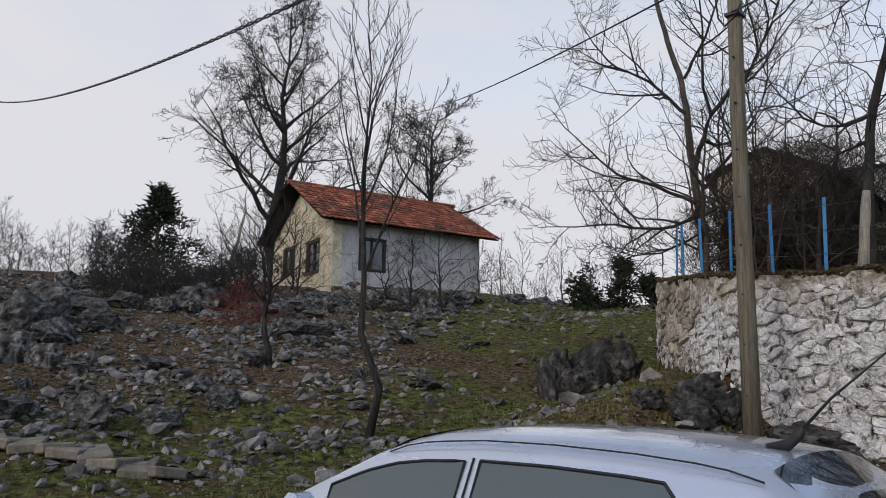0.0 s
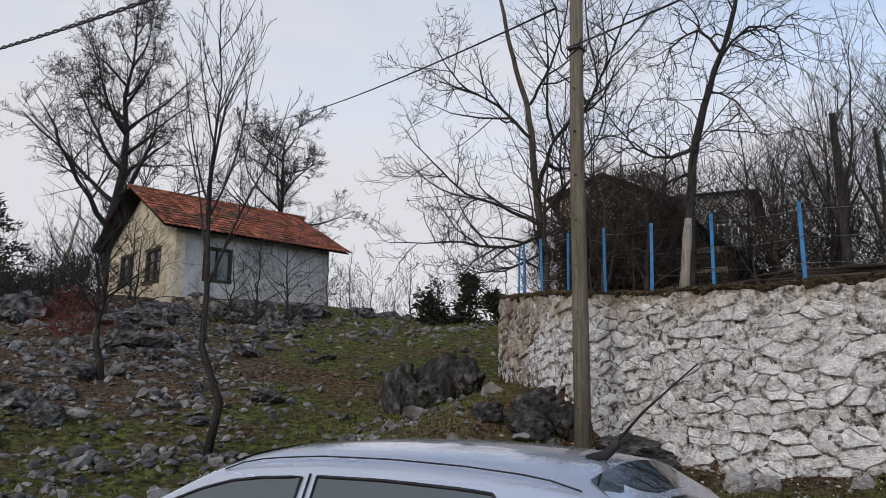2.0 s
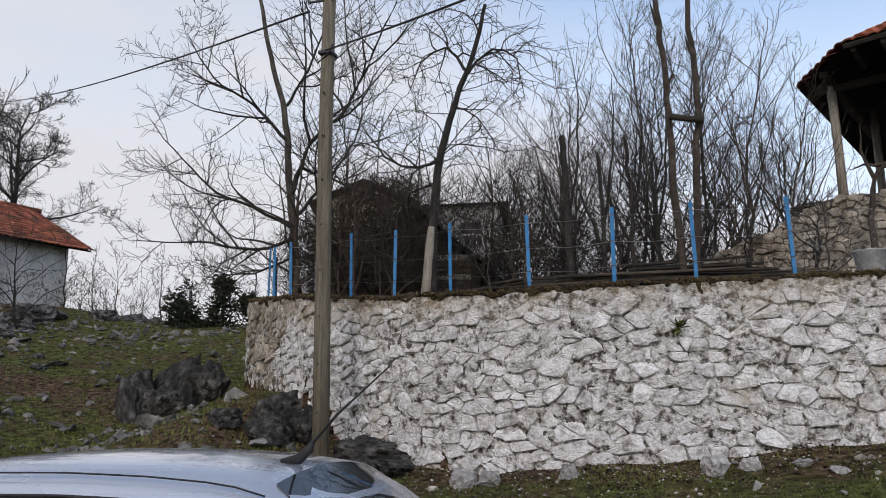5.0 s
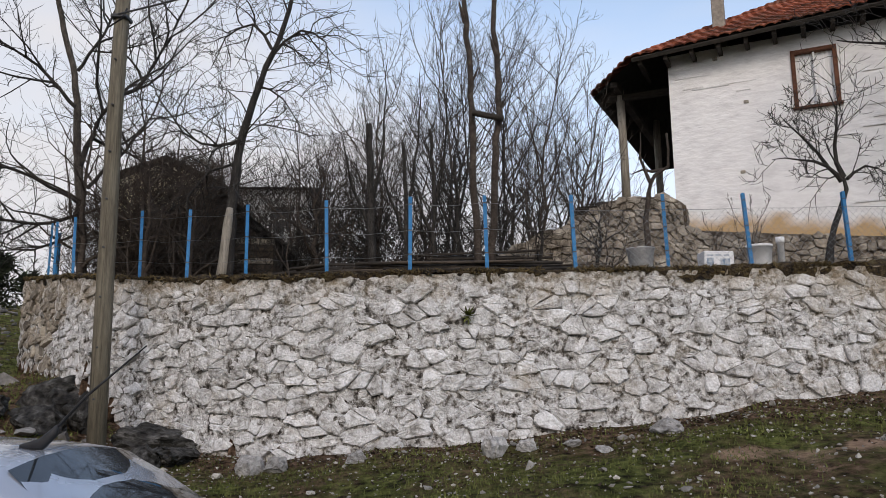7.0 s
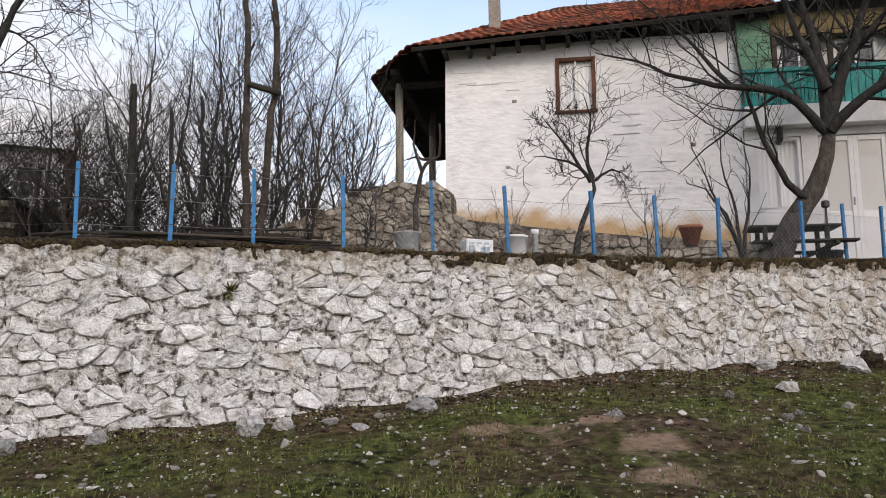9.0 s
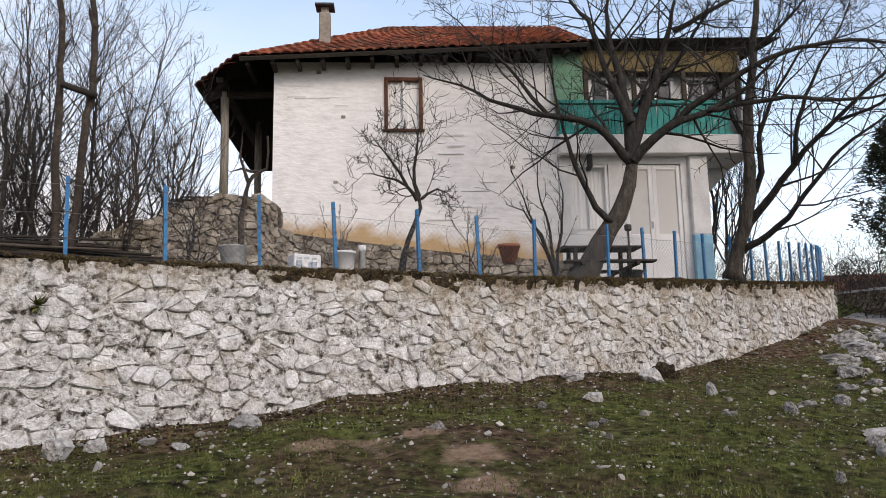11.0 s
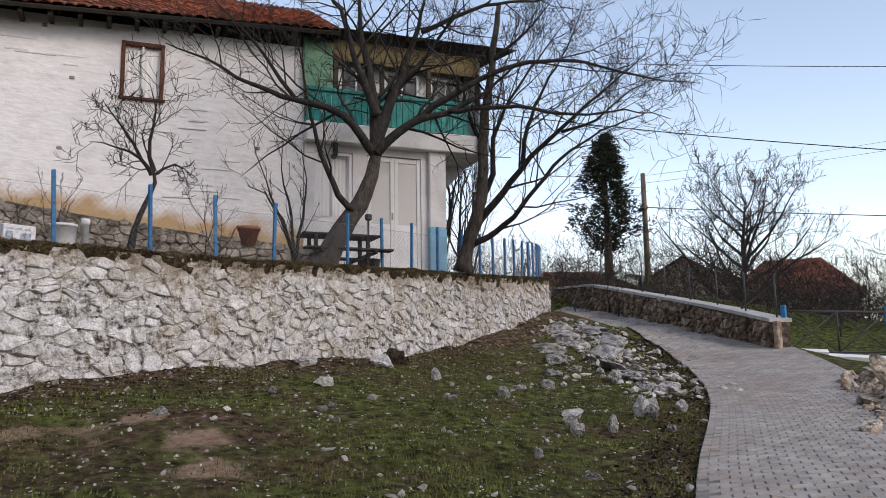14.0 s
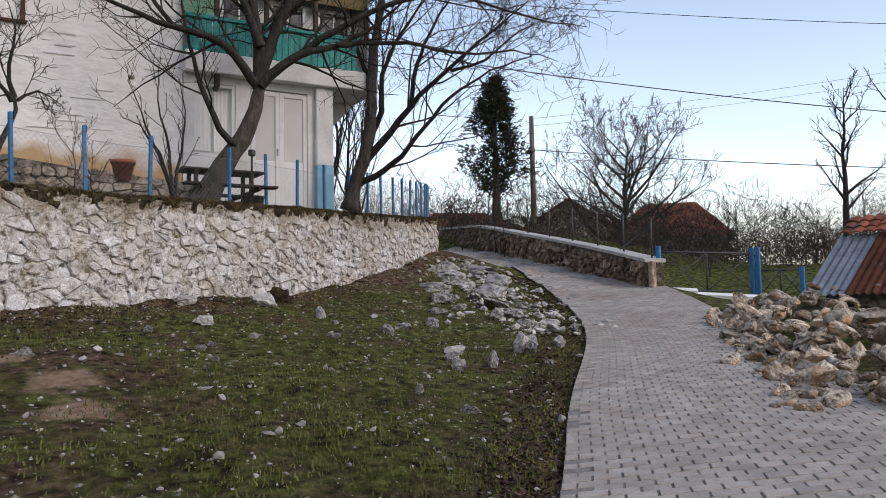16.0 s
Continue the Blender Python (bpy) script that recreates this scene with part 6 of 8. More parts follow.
# thicket stems behind it
for k, (x, y, hgt) in enumerate(((-6.3, 12.6, 3.2), (-5.6, 13.3, 3.4), (-6.0, 14.2, 3.8), (-5.0, 12.2, 2.4), (-7.0, 15.0, 4.2), (-5.2, 16.5, 4.6), (-3.6, 17.0, 4.4), (-2.4, 13.2, 2.8), (-6.4, 17.0, 4.6), (-1.9, 16.0, 3.8), (-4.4, 12.6, 2.2))):
    bare_tree("shrub", "tangled bare brown shrub behind the blue fence", (x, y, gz(x, y) - 0.1), (x, y, gz(x, y) + hgt), 0.07, 70 + k, BROWN, 11, 0.65, 3, (8, 6, 4), 0.5, 55, 0.22, 0.02, 0.1, limb_angle=55)
# two lopped tall trunks tied by a crossbar
for k, (line, r) in enumerate((([(0.48, 11.87, 2.5), (0.4, 11.87, 4.27), (0.37, 11.87, 5.98), (0.33, 11.87, 7.07), (0.25, 11.87, 8.0)], 0.066), ([(0.62, 11.9, 2.5), (0.73, 11.87, 4.27), (0.82, 11.86, 5.49), (0.83, 11.86, 6.45), (0.77, 11.87, 7.15), (0.92, 11.86, 8.0)], 0.066))):
    grown("lopped_tree", "tall lopped tree trunk with short cut stubs", 30 + k, line, r, [([line[3], (line[3][0] - 0.12, 11.8, line[3][2] + 0.35)], 0.05), ([line[2], (line[2][0] + 0.14, 11.8, line[2][2] + 0.25)], 0.04)],
          (M["bark_brown"],) * 3, most=2, kids=(2, 2), ratio=0.4, r1=0.6, trunk_kids=5)
bar = holder("crossbar", pose(0.4, 11.72, 5.45), "dark wooden bar tied across two trunks", "bar")
tube_ob("rod", [(0, 0, 0), (0.5, 0, -0.12)], 0.05, M["timber_dark"], bar, 7)
# cut trunks and the dense orchard behind the wall
for k, (x, y, top, r) in enumerate(((-1.26, 12.05, 5.42, 0.07), (-0.75, 12.6, 5.3, 0.04), (-0.3, 12.9, 5.6, 0.04), (0.1, 13.2, 5.2, 0.035))):
    grown("lopped_tree", "dark lopped trunk with a cut top and thin shoots", 34 + k, [(x, y, 2.5), (x, y, 4.0), (x - 0.05, y, top)], r, [([(x, y, 3.6), (x - 0.35, y, 4.5), (x - 0.5, y, 5.3)], 0.04), ([(x, y, 4.0), (x + 0.2, y, 5.2), (x + 0.25, y, 6.6)], 0.03)],
          DARK, most=3, kids=(5, 5, 4), ratio=0.5, angle=28, lift=0.14, r1=0.75, trunk_kids=7)
rng = random.Random(77)
for k in range(20):
    x, y = -3.2 + k * 0.31 + rng.uniform(-0.3, 0.3), 14.3 + rng.uniform(0, 4.5)
    hgt = rng.uniform(4.2, 6.2) if 3 < k < 16 else rng.uniform(2.8, 4.0)
    bare_tree("coppiced_tree", "slender bare coppiced tree with upright shoots", (x, y, gz(x, y) - 0.1), (x + rng.uniform(-0.6, 0.6), y, gz(x, y) + hgt), 0.055, 100 + k, (BROWN, DARK, GREY)[k % 3], 14, 0.6, 3,
              (10, 7, 5), 0.5, 38, 0.17, 0.08, 0.12, group="orchard trees behind the wall", limb_angle=40)
for k, (x, y, hgt) in enumerate(((2.0, 15.5, 3.6), (2.6, 17.0, 4.6), (1.4, 12.6, 2.0), (2.2, 11.3, 1.3), (3.3, 19.0, 4.5), (1.7, 18.0, 4.0))):
    bare_tree("shrub", "bare twiggy shrub beside the stone terrace", (x, y, gz(x, y) - 0.1), (x + 0.1, y, gz(x, y) + hgt), 0.05, 130 + k, DARK, 10, 0.6, 3, (7, 6, 4), 0.5, 45, 0.18, 0.06, 0.1)

# trees on the hill
bare_tree("young_tree", "slender dark young bare tree on the slope", (-10.07, 8.18, gz(-10.07, 8.18) - 0.1), (-10.2, 8.0, 7.2), 0.08, 41, DARK, 12, 0.5, 3, (9, 7, 5), 0.45, 32, 0.1, 0.12, 0.36, limb_angle=30, fine=0.005)
bare_tree("young_tree", "small dark bare tree on the stony slope", (-14.77, 9.49, gz(-14.77, 9.49) - 0.1), (-15.0, 9.2, 4.6), 0.09, 42, DARK, 11, 0.75, 3, (9, 8, 5), 0.5, 50, 0.16, 0.06, 0.3, limb_angle=52)
bare_tree("oak_tree", "great bare oak behind the cottage", (-30.5, 20.3, 4.2), (-30.2, 20.6, 17.6), 0.36, 43, DARK, 20, 0.47, 4, (11, 10, 8, 5), 0.52, 56, 0.15, 0.05, 0.22, limb_angle=58, fine=0.0105)
bare_tree("oak_tree", "bare oak behind the cottage", (-29.7, 28.88, 4.0), (-29.0, 29.3, 15.6), 0.3, 44, DARK, 17, 0.45, 4, (11, 10, 8, 5), 0.52, 56, 0.15, 0.05, 0.3, limb_angle=58, fine=0.0105)
bare_tree("dead_tree", "leaning dead grey trunk beside the cottage", (-25.6, 15.0, 4.0), (-25.2, 15.5, 8.3), 0.13, 45, (M["dead_wood"],) * 3, 3, 0.25, 2, (3, 2), 0.4)
def shrub_stock(label, group, mats, seed, hgt=3.0, angle=42, limbs=11, kids=(7, 5, 4), reach=0.65, name="shrub", r=0.045, fine=0.008):
    """Three grown shrubs, to be copied about."""
    return [bare_tree(name, label, (0, 0, 0), (0.1, 0, hgt), r, seed + k, mats, limbs, reach, 3, kids, 0.5, angle, 0.15, 0.06, 0.04, group=group, fine=fine) for k in range(3)]


def strew(stock, places, rng):
    """The stock first, then its copies, each turned and scaled to its place (x, y, scale)."""
    spots = [pose(x, y, gz(x, y) - 0.15, 0, 0, rng.uniform(0, 360)) @ Matrix.Scale(s, 4) for x, y, s in places]
    for k, m in enumerate(spots[len(stock):]):
        copy_thing(stock[k % len(stock)], m)
    for ob, m in zip(stock, spots):
        ob.matrix_basis = m


rng = random.Random(5)
strew(shrub_stock("grey-brown bare shrub on the hill crest", "shrubs on the hill crest", DARK, 200), [(*polar(-76 + 27 * (k + rng.random()) / 34, rng.uniform(29, 42)), rng.uniform(0.5, 1.0)) for k in range(34)], rng)
strew(shrub_stock("thin bare sapling on the skyline", "saplings on the skyline", BROWN, 230, 4.0, 36, 9, (6, 5, 3), 0.4, "sapling"),
      [(*polar(-42 + 16 * (k + rng.random()) / 22, rng.uniform(30, 40)), rng.uniform(0.6, 1.15)) for k in range(18)], rng)

# trees beyond the lane
bare_tree("mulberry_tree", "round bushy bare tree beyond the lane", (40.9, 19.0, gz(40.9, 19.0) - 0.2), (40.9, 18.4, 9.6), 0.3, 51, DARK, 22, 0.9, 4, (10, 9, 7, 4), 0.5, 46, 0.13, 0.07, 0.1, limb_angle=55, fine=0.0105)
bare_tree("poplar_tree", "slim bare tree beyond the gate", (39.7, 7.6, gz(39.7, 7.6) - 0.2), (39.7, 7.3, 10.4), 0.22, 52, DARK, 14, 0.35, 3, (8, 7, 5), 0.45, 45, 0.14, 0.08, 0.3, fine=0.013)
bare_tree("poplar_tree", "bare tree beyond the tin-roofed shed", (38.5, 4.3, gz(38.5, 4.3) - 0.2), (38.5, 4.0, 12.0), 0.25, 53, DARK, 14, 0.4, 3, (8, 7, 5), 0.45, 45, 0.14, 0.08, 0.25, fine=0.013)
rng = random.Random(9)
strew(shrub_stock("dark bare roadside shrub beyond the lane", "shrubs beyond the lane", DARK, 260, 3.2, 40, 8, (6, 4, 3), fine=0.0085),
      [(*polar(41 + 54 * (k + rng.random()) / 48, d := rng.uniform(27, 52)), rng.uniform(0.75, 1.1) * d / 42) for k in range(48)], rng)
strew(shrub_stock("tall bare tree in the distance", "distant trees", DARK, 270, 6.0, 36, 9, (7, 5, 3), 0.5, "distant_tree", 0.09, 0.018),
      [(*polar(40 + 56 * (k + rng.random()) / 26, rng.uniform(60, 85)), rng.uniform(0.8, 1.2)) for k in range(26)], rng)


def thicket(label, mat, seed, count, place, low, high, wide):
    """Dense scrub of thin twigs in one mesh; place(r) gives a plan point, the tops wander between two heights."""
    r = random.Random(seed)
    V, F = [], []
    for _ in range(count):
        x, y = place(r)
        z = gz(x, y)
        top = low + (high - low) * min(1, max(0, 0.5 + 0.9 * noise.noise((x * 0.35, y * 0.35, seed))))
        at = Vector((x, y, z + top * r.random() ** 0.8 - 0.1))
        way = Vector((r.gauss(0, 0.55), r.gauss(0, 0.55), r.uniform(0.1, 1.0))).normalized() * r.uniform(0.5, 1.3) * top * 0.22
        side = way.cross(Vector((r.gauss(0, 1), r.gauss(0, 1), 0.1))).normalized() * wide * r.uniform(0.6, 1.5)
        other = way.normalized().cross(side)
        o = len(V)
        V += [at + side, at - side * 0.5 + other * 0.87, at - side * 0.5 - other * 0.87, at + way]
        F += [(o, o + 1, o + 3), (o + 1, o + 2, o + 3), (o + 2, o, o + 3)]
    tagged(mesh_ob("thicket", V, F, M[mat]), label, "thicket", kind="stuff")


thicket("dense brown thicket of bare scrub beyond the lane", "bark_dark", 81, 44000, lambda r: polar(r.uniform(40, 97), 29 + 26 * r.random()), 1.2, 3.2, 0.0095)
thicket("tangled dark scrub behind the retaining wall", "bark_dark", 82, 16000, lambda r: (r.uniform(-6.5, 1.2), r.uniform(12.9, 18.5)), 0.8, 3.3, 0.0065)
thicket("dense brown brush at the wall end", "bark_brown", 84, 12000, lambda r: (r.uniform(-7.0, -4.2), r.uniform(12.6, 16.0)), 1.2, 3.0, 0.006)
thicket("low dark brush along the field edge beyond the gate", "bark_brown", 85, 18000, lambda r: polar(r.uniform(52, 97), r.uniform(29, 44)), 0.5, 1.9, 0.016)
thicket("dark brush beside the cottage", "bark_dark", 86, 9000, lambda r: polar(r.uniform(-67, -56.5), r.uniform(25, 30)), 0.5, 2.3, 0.011)
thicket("brown scrub along the hill crest", "bark_brown", 83, 8000, lambda r: polar(r.uniform(-77, -30), r.uniform(29, 40)), 0.5, 2.0, 0.013)


# ---- rocks, scree and grass ----
def rock_proto(seed, sub=2, squash=0.7, rough=0.35):
    """Verts and faces of one angular stone about a metre across."""
    r = random.Random(seed)
    bm = bmesh.new()
    bmesh.ops.create_icosphere(bm, subdivisions=sub, radius=0.5)
    planes = [(Vector((r.gauss(0, 1), r.gauss(0, 1), r.gauss(0, 0.8))).normalized(), r.uniform(0.24, 0.42) if sub > 2 else r.uniform(0.17, 0.32)) for _ in range(15 if sub > 2 else 13)]
    off = Vector((r.uniform(0, 50), r.uniform(0, 50), r.uniform(0, 50)))
    for v in bm.verts:
        p = v.co * (1 + rough * noise.noise(v.co * 2.3 + off) + rough * 0.5 * noise.noise(v.co * 6 + off))
        for nrm, d in planes:
            over = p.dot(nrm) - d
            if over > 0:
                p -= nrm * over * 0.92
        if sub > 2:
            p *= 1 + 0.42 * (0.3 - abs(noise.noise(v.co * 3.2 + off))) + 0.16 * (0.3 - abs(noise.noise(v.co * 12 + off))) + 0.06 * noise.noise(v.co * 26 + off)
        v.co = Vector((p.x, p.y, p.z * squash))
    bm.verts.index_update()
    V = np.array([v.co[:] for v in bm.verts])
    F = np.array([[v.index for v in f.verts] for f in bm.faces])
    bm.free()
    return V, F


PEBBLES = [rock_proto(300 + k, 1, (0.5, 0.65, 0.8, 0.4)[k % 4]) for k in range(8)]


def stones_mesh(name, places, mat, parent, label=""):
    """Many loose stones in one mesh: places of x, y, size."""
    r = np.random.RandomState(12)
    VV, FF, o = [], [], 0
    P = np.array([(p[0], p[1]) for p in places])
    Z = ground_z(P[:, 0], P[:, 1])
    for k, (x, y, s) in enumerate(places):
        V, F = PEBBLES[r.randint(len(PEBBLES))]
        a, t = r.uniform(0, 6.28), r.uniform(-0.4, 0.4)
        c, sn = math.cos(a), math.sin(a)
        q = V * np.array([s * r.uniform(0.8, 1.5), s * r.uniform(0.7, 1.1), s])
        q = np.stack([q[:, 0] * c - q[:, 1] * sn, q[:, 0] * sn + q[:, 1] * c, q[:, 2] + t * q[:, 0] * 0.5], 1)
        VV.append(q + np.array([x, y, Z[k] + s * r.uniform(-0.05, 0.18)]))
        FF.append(F + o)
        o += len(V)
    me = bpy.data.meshes.new(name)
    me.from_pydata(np.concatenate(VV).tolist(), [], np.concatenate(FF).tolist())
    me.materials.append(mat)
    ob = new(name, me)
    if parent is not None:
        ob.parent = parent
    return tagged(ob, label, "stones" if parent is None else "", kind="stuff")


rng = random.Random(31)
spots = []
while len(spots) < 8200:
    az, d = rng.uniform(-76, -24), 9.5 + 20 * rng.random() ** 0.9
    x, y = polar(az, d)
    if x > -4.2:
        continue
    dens = 0.13 + 0.87 * smooth01((-41 - az) / 10) * smooth01((d - 10.5) / 3.5)
    dens = max(dens, 1.0 * math.exp(-((x + 8.0) / 1.6) ** 2 - ((y - 10.2) / 1.5) ** 2), 0.8 * math.exp(-((d - 26) / 2.5) ** 2))
    dens *= 0.25 + 0.75 * float(smooth01((noise.noise((x * 0.55, y * 0.55, 4)) + 0.25) / 0.4))
    if rng.random() < dens:
        s = 0.055 + 0.26 * rng.random() ** 2.3 + (0.4 * rng.random() if rng.random() < 0.07 else 0)
        spots.append((x, y, s))
stones_mesh("scree", spots, M["scree"], None, "grey limestone scree scattered over the stony slope")
spots = []
while len(spots) < 8500:
    x, y = rng.uniform(-4.5, 17), rng.uniform(1.5, 12.5)
    yw = float(np.interp(x, FACE[:, 0], FACE[:, 1]))
    e = -(x - 5) * 0.44 + (y - 1.6) * 0.9
    if y > yw - 0.06 or e < -0.05 or rng.random() > 0.5 + 0.5 * math.exp(-((yw - y) / 0.9) ** 2):
        continue
    spots.append((x, y, 0.022 + 0.055 * rng.random() ** 3 + (0.16 * rng.random() if rng.random() < 0.03 else 0)))
stones_mesh("pebbles", spots, M["pebble"], None, "small pale stones strewn in the grass below the wall")

M["bedrock"] = textured("bedrock", [(0.34, (0.08, 0.074, 0.066)), (0.47, (0.31, 0.295, 0.275)), (0.64, (0.54, 0.525, 0.5))], 4.0, bump=1.0, bump_scale=14, dist=0.05, patch=(0.06, 0.062, 0.035), patch_scale=2.4, patch_range=(0.54, 0.66), random_tint=0.25)
M["block"] = textured("block", [(0.3, (0.2, 0.19, 0.18)), (0.5, (0.38, 0.37, 0.355)), (0.7, (0.55, 0.54, 0.52))], 3.0, bump=0.7, bump_scale=16, dist=0.03, random_tint=0.25)
ROCKS = [rock_proto(400 + k, 4, 0.85, 0.5) for k in range(5)]


def boulder(name, label, x, y, z, sx, sy, sz, turn, k, mat="limestone", category="rock", group="", lean=0.0):
    """One rock, sunk a little into the ground."""
    V, F = ROCKS[k % len(ROCKS)]
    ob = mesh_ob(name, V, F, M[mat], None, label)
    ob.matrix_basis = pose(x, y, z, lean, lean * 0.7, turn) @ Matrix.Diagonal((sx, sy, sz, 1))
    return tagged(ob, label, category, group)


def rocks(rows, label, group="", mat="limestone", name="boulder", up=0.22):
    for k, (x, y, w, d, h, turn) in enumerate(rows):
        boulder(name, label, x, y, gz(x, y) + h * up, w, d, h, turn, k, mat, "rock", group, (k * 29 % 31) - 15)


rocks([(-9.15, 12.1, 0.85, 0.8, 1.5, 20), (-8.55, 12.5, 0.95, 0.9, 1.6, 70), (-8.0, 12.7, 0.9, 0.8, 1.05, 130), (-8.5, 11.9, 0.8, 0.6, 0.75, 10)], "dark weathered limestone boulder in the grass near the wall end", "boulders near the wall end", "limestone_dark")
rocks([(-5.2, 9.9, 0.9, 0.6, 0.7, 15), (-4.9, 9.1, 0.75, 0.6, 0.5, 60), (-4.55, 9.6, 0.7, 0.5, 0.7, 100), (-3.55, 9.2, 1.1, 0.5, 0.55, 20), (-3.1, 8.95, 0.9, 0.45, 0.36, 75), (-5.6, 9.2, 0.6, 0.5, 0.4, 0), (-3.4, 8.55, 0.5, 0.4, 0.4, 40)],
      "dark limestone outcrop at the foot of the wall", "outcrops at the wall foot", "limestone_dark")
rows = []
for az, d, w, h in ((-60.5, 25.5, 2.4, 1.8), (-58.8, 26, 1.6, 1.3), (-70.5, 20.5, 2.2, 2.0), (-69, 22, 2.0, 2.0), (-67, 23.2, 2.0, 1.6), (-71, 18.3, 1.6, 1.6), (-68.6, 19.5, 1.5, 1.3), (-66.5, 21, 1.6, 1.2), (-64.5, 24.5, 1.6, 1.1), (-53.2, 25.5, 1.7, 1.1), (-51.9, 25.3, 1.2, 1.2),
                  (-55, 25, 1.3, 0.7), (-55.2, 21, 1.1, 0.8), (-54, 21.2, 1.5, 1.0), (-52.6, 21.4, 1.5, 1.0), (-51.4, 22, 1.2, 0.8), (-46.2, 27, 1.6, 1.3), (-44.8, 26.8, 1.0, 1.0), (-42.9, 27, 1.7, 1.2), (-41.2, 27.4, 1.1, 0.8), (-38.5, 28, 1.5, 0.9), (-36.6, 28.3, 1.6, 0.9), (-35.2, 28.4, 1.0, 0.7),
                  (-42, 20.4, 0.7, 0.35), (-40.8, 20.8, 0.8, 0.3), (-49.5, 15.3, 0.9, 0.35), (-47.5, 13.6, 0.7, 0.3), (-56.5, 24.2, 1.2, 1.0), (-62.5, 24.5, 1.0, 0.8), (-73, 22, 2.0, 2.2), (-50, 29, 1.6, 1.2), (-48, 27.5, 1.2, 1.0)):
    x, y = polar(az, d)
    rows.append((x, y, w * 0.72, w * 0.6, h * 0.66, (az * 37) % 180))
hr = random.Random(44)
for _ in range(110):
    az = hr.uniform(-76, -42)
    x, y = polar(az, hr.choice((hr.uniform(14, 28), hr.uniform(24, 29))))
    w = hr.uniform(0.35, 1.0)
    rows.append((x, y, w, w * 0.75, w * hr.uniform(0.5, 0.9), hr.uniform(0, 180)))
rocks(rows, "grey limestone boulder on the stony hillside", "boulders on the hillside")
rocks([(x, y, w * 1.35, d, h * 0.85, t) for x, y, w, d, h, t in ((14.4, 8.95, 1.7, 0.8, 0.4, 40), (13.4, 7.9, 1.3, 0.6, 0.36, 35), (12.5, 6.9, 0.9, 0.5, 0.4, 40), (12.9, 7.3, 0.6, 0.4, 0.36, 70), (13.8, 8.6, 0.7, 0.5, 0.4, 20), (11.9, 6.4, 0.5, 0.35, 0.4, 50), (14.8, 9.8, 0.7, 0.5, 0.4, 10), (12.6, 8.2, 0.5, 0.3, 0.3, 30), (11.6, 8.0, 0.4, 0.3, 0.3, 80), (12.2, 6.1, 0.8, 0.6, 0.6, 20), (15.3, 10.6, 1.5, 0.9, 0.6, 45), (16.0, 11.3, 1.2, 0.8, 0.6, 30), (14.0, 9.9, 0.9, 0.7, 0.5, 80), (13.0, 9.0, 0.8, 0.5, 0.45, 50), (16.6, 10.9, 1.4, 0.9, 0.45, 60), (15.6, 9.6, 1.6, 0.8, 0.4, 45))],
      "pale grey bedrock ridge breaking through the bank", "bedrock on the bank", "bedrock", up=-0.06)
rocks([(9.25, 6.99, 0.36, 0.2, 0.3, 60), (8.52, 5.23, 0.3, 0.18, 0.24, 20), (8.72, 4.75, 0.17, 0.14, 0.34, 80), (9.71, 4.86, 0.28, 0.2, 0.26, 35), (9.26, 4.3, 0.22, 0.16, 0.22, 10), (6.78, 4.3, 0.14, 0.1, 0.2, 50),
       (6.72, 3.62, 0.22, 0.12, 0.14, 140), (11.9, 6.89, 0.45, 0.25, 0.36, 40), (9.83, 7.2, 0.28, 0.16, 0.16, 110), (8.04, 6.82, 0.24, 0.16, 0.14, 0), (10.71, 7.37, 0.4, 0.25, 0.3, 65), (4.29, 7.26, 0.2, 0.14, 0.14, 30), (6.03, 7.89, 0.16, 0.12, 0.16, 70),
       (6.2, 7.1, 0.2, 0.14, 0.12, 10), (6.45, 7.25, 0.16, 0.12, 0.12, 80)], "grey limestone half sunk in the grass of the bank", "stones sunk in the bank", "bedrock", "bank_stone", 0.1)
rocks([(9.25, 8.4, 0.26, 0.16, 0.3, 60), (10.1, 5.1, 0.34, 0.2, 0.24, 30), (10.45, 4.85, 0.26, 0.18, 0.24, 40), (9.7, 5.0, 0.25, 0.2, 0.4, 10), (8.9, 5.5, 0.3, 0.18, 0.22, 150), (6.9, 8.05, 0.35, 0.22, 0.2, 20), (8.8, 9.15, 0.5, 0.3, 0.3, 30), (7.6, 9.5, 0.5, 0.3, 0.2, 0), (8.2, 4.9, 0.25, 0.16, 0.22, 70),
       (0.62, 8.3, 0.34, 0.28, 0.42, 40), (0.95, 8.45, 0.24, 0.2, 0.22, 10), (2.46, 8.45, 0.4, 0.3, 0.24, 0), (-2.1, 8.35, 0.42, 0.36, 0.34, 30), (-1.75, 8.3, 0.3, 0.28, 0.26, 80), (1.45, 8.35, 0.2, 0.16, 0.14, 0), (-0.9, 8.2, 0.24, 0.2, 0.2, 50), (1.75, 8.1, 0.24, 0.14, 0.1, 10)], "loose limestone block in the grass below the wall",
      "loose blocks below the wall", "block", "stone_block")

rng = random.Random(45)
spots = []
while len(spots) < 620:
    f, o = rng.random(), rng.gauss(0, 0.6)
    spots.append((11.7 + 5.4 * f - 0.7 * o, 5.5 + 6.2 * f + 0.7 * o, 0.06 + 0.26 * rng.random() ** 2))
stones_mesh("broken_rock", spots, M["bedrock"], None, "jagged broken limestone scattered along the bank")

boulder("soil_mound", "dark clod of dug-out earth at the foot of the wall", 9.6, 9.75, gz(9.6, 9.75) + 0.06, 0.75, 0.45, 0.45, 25, 2, "moss", "soil mound")

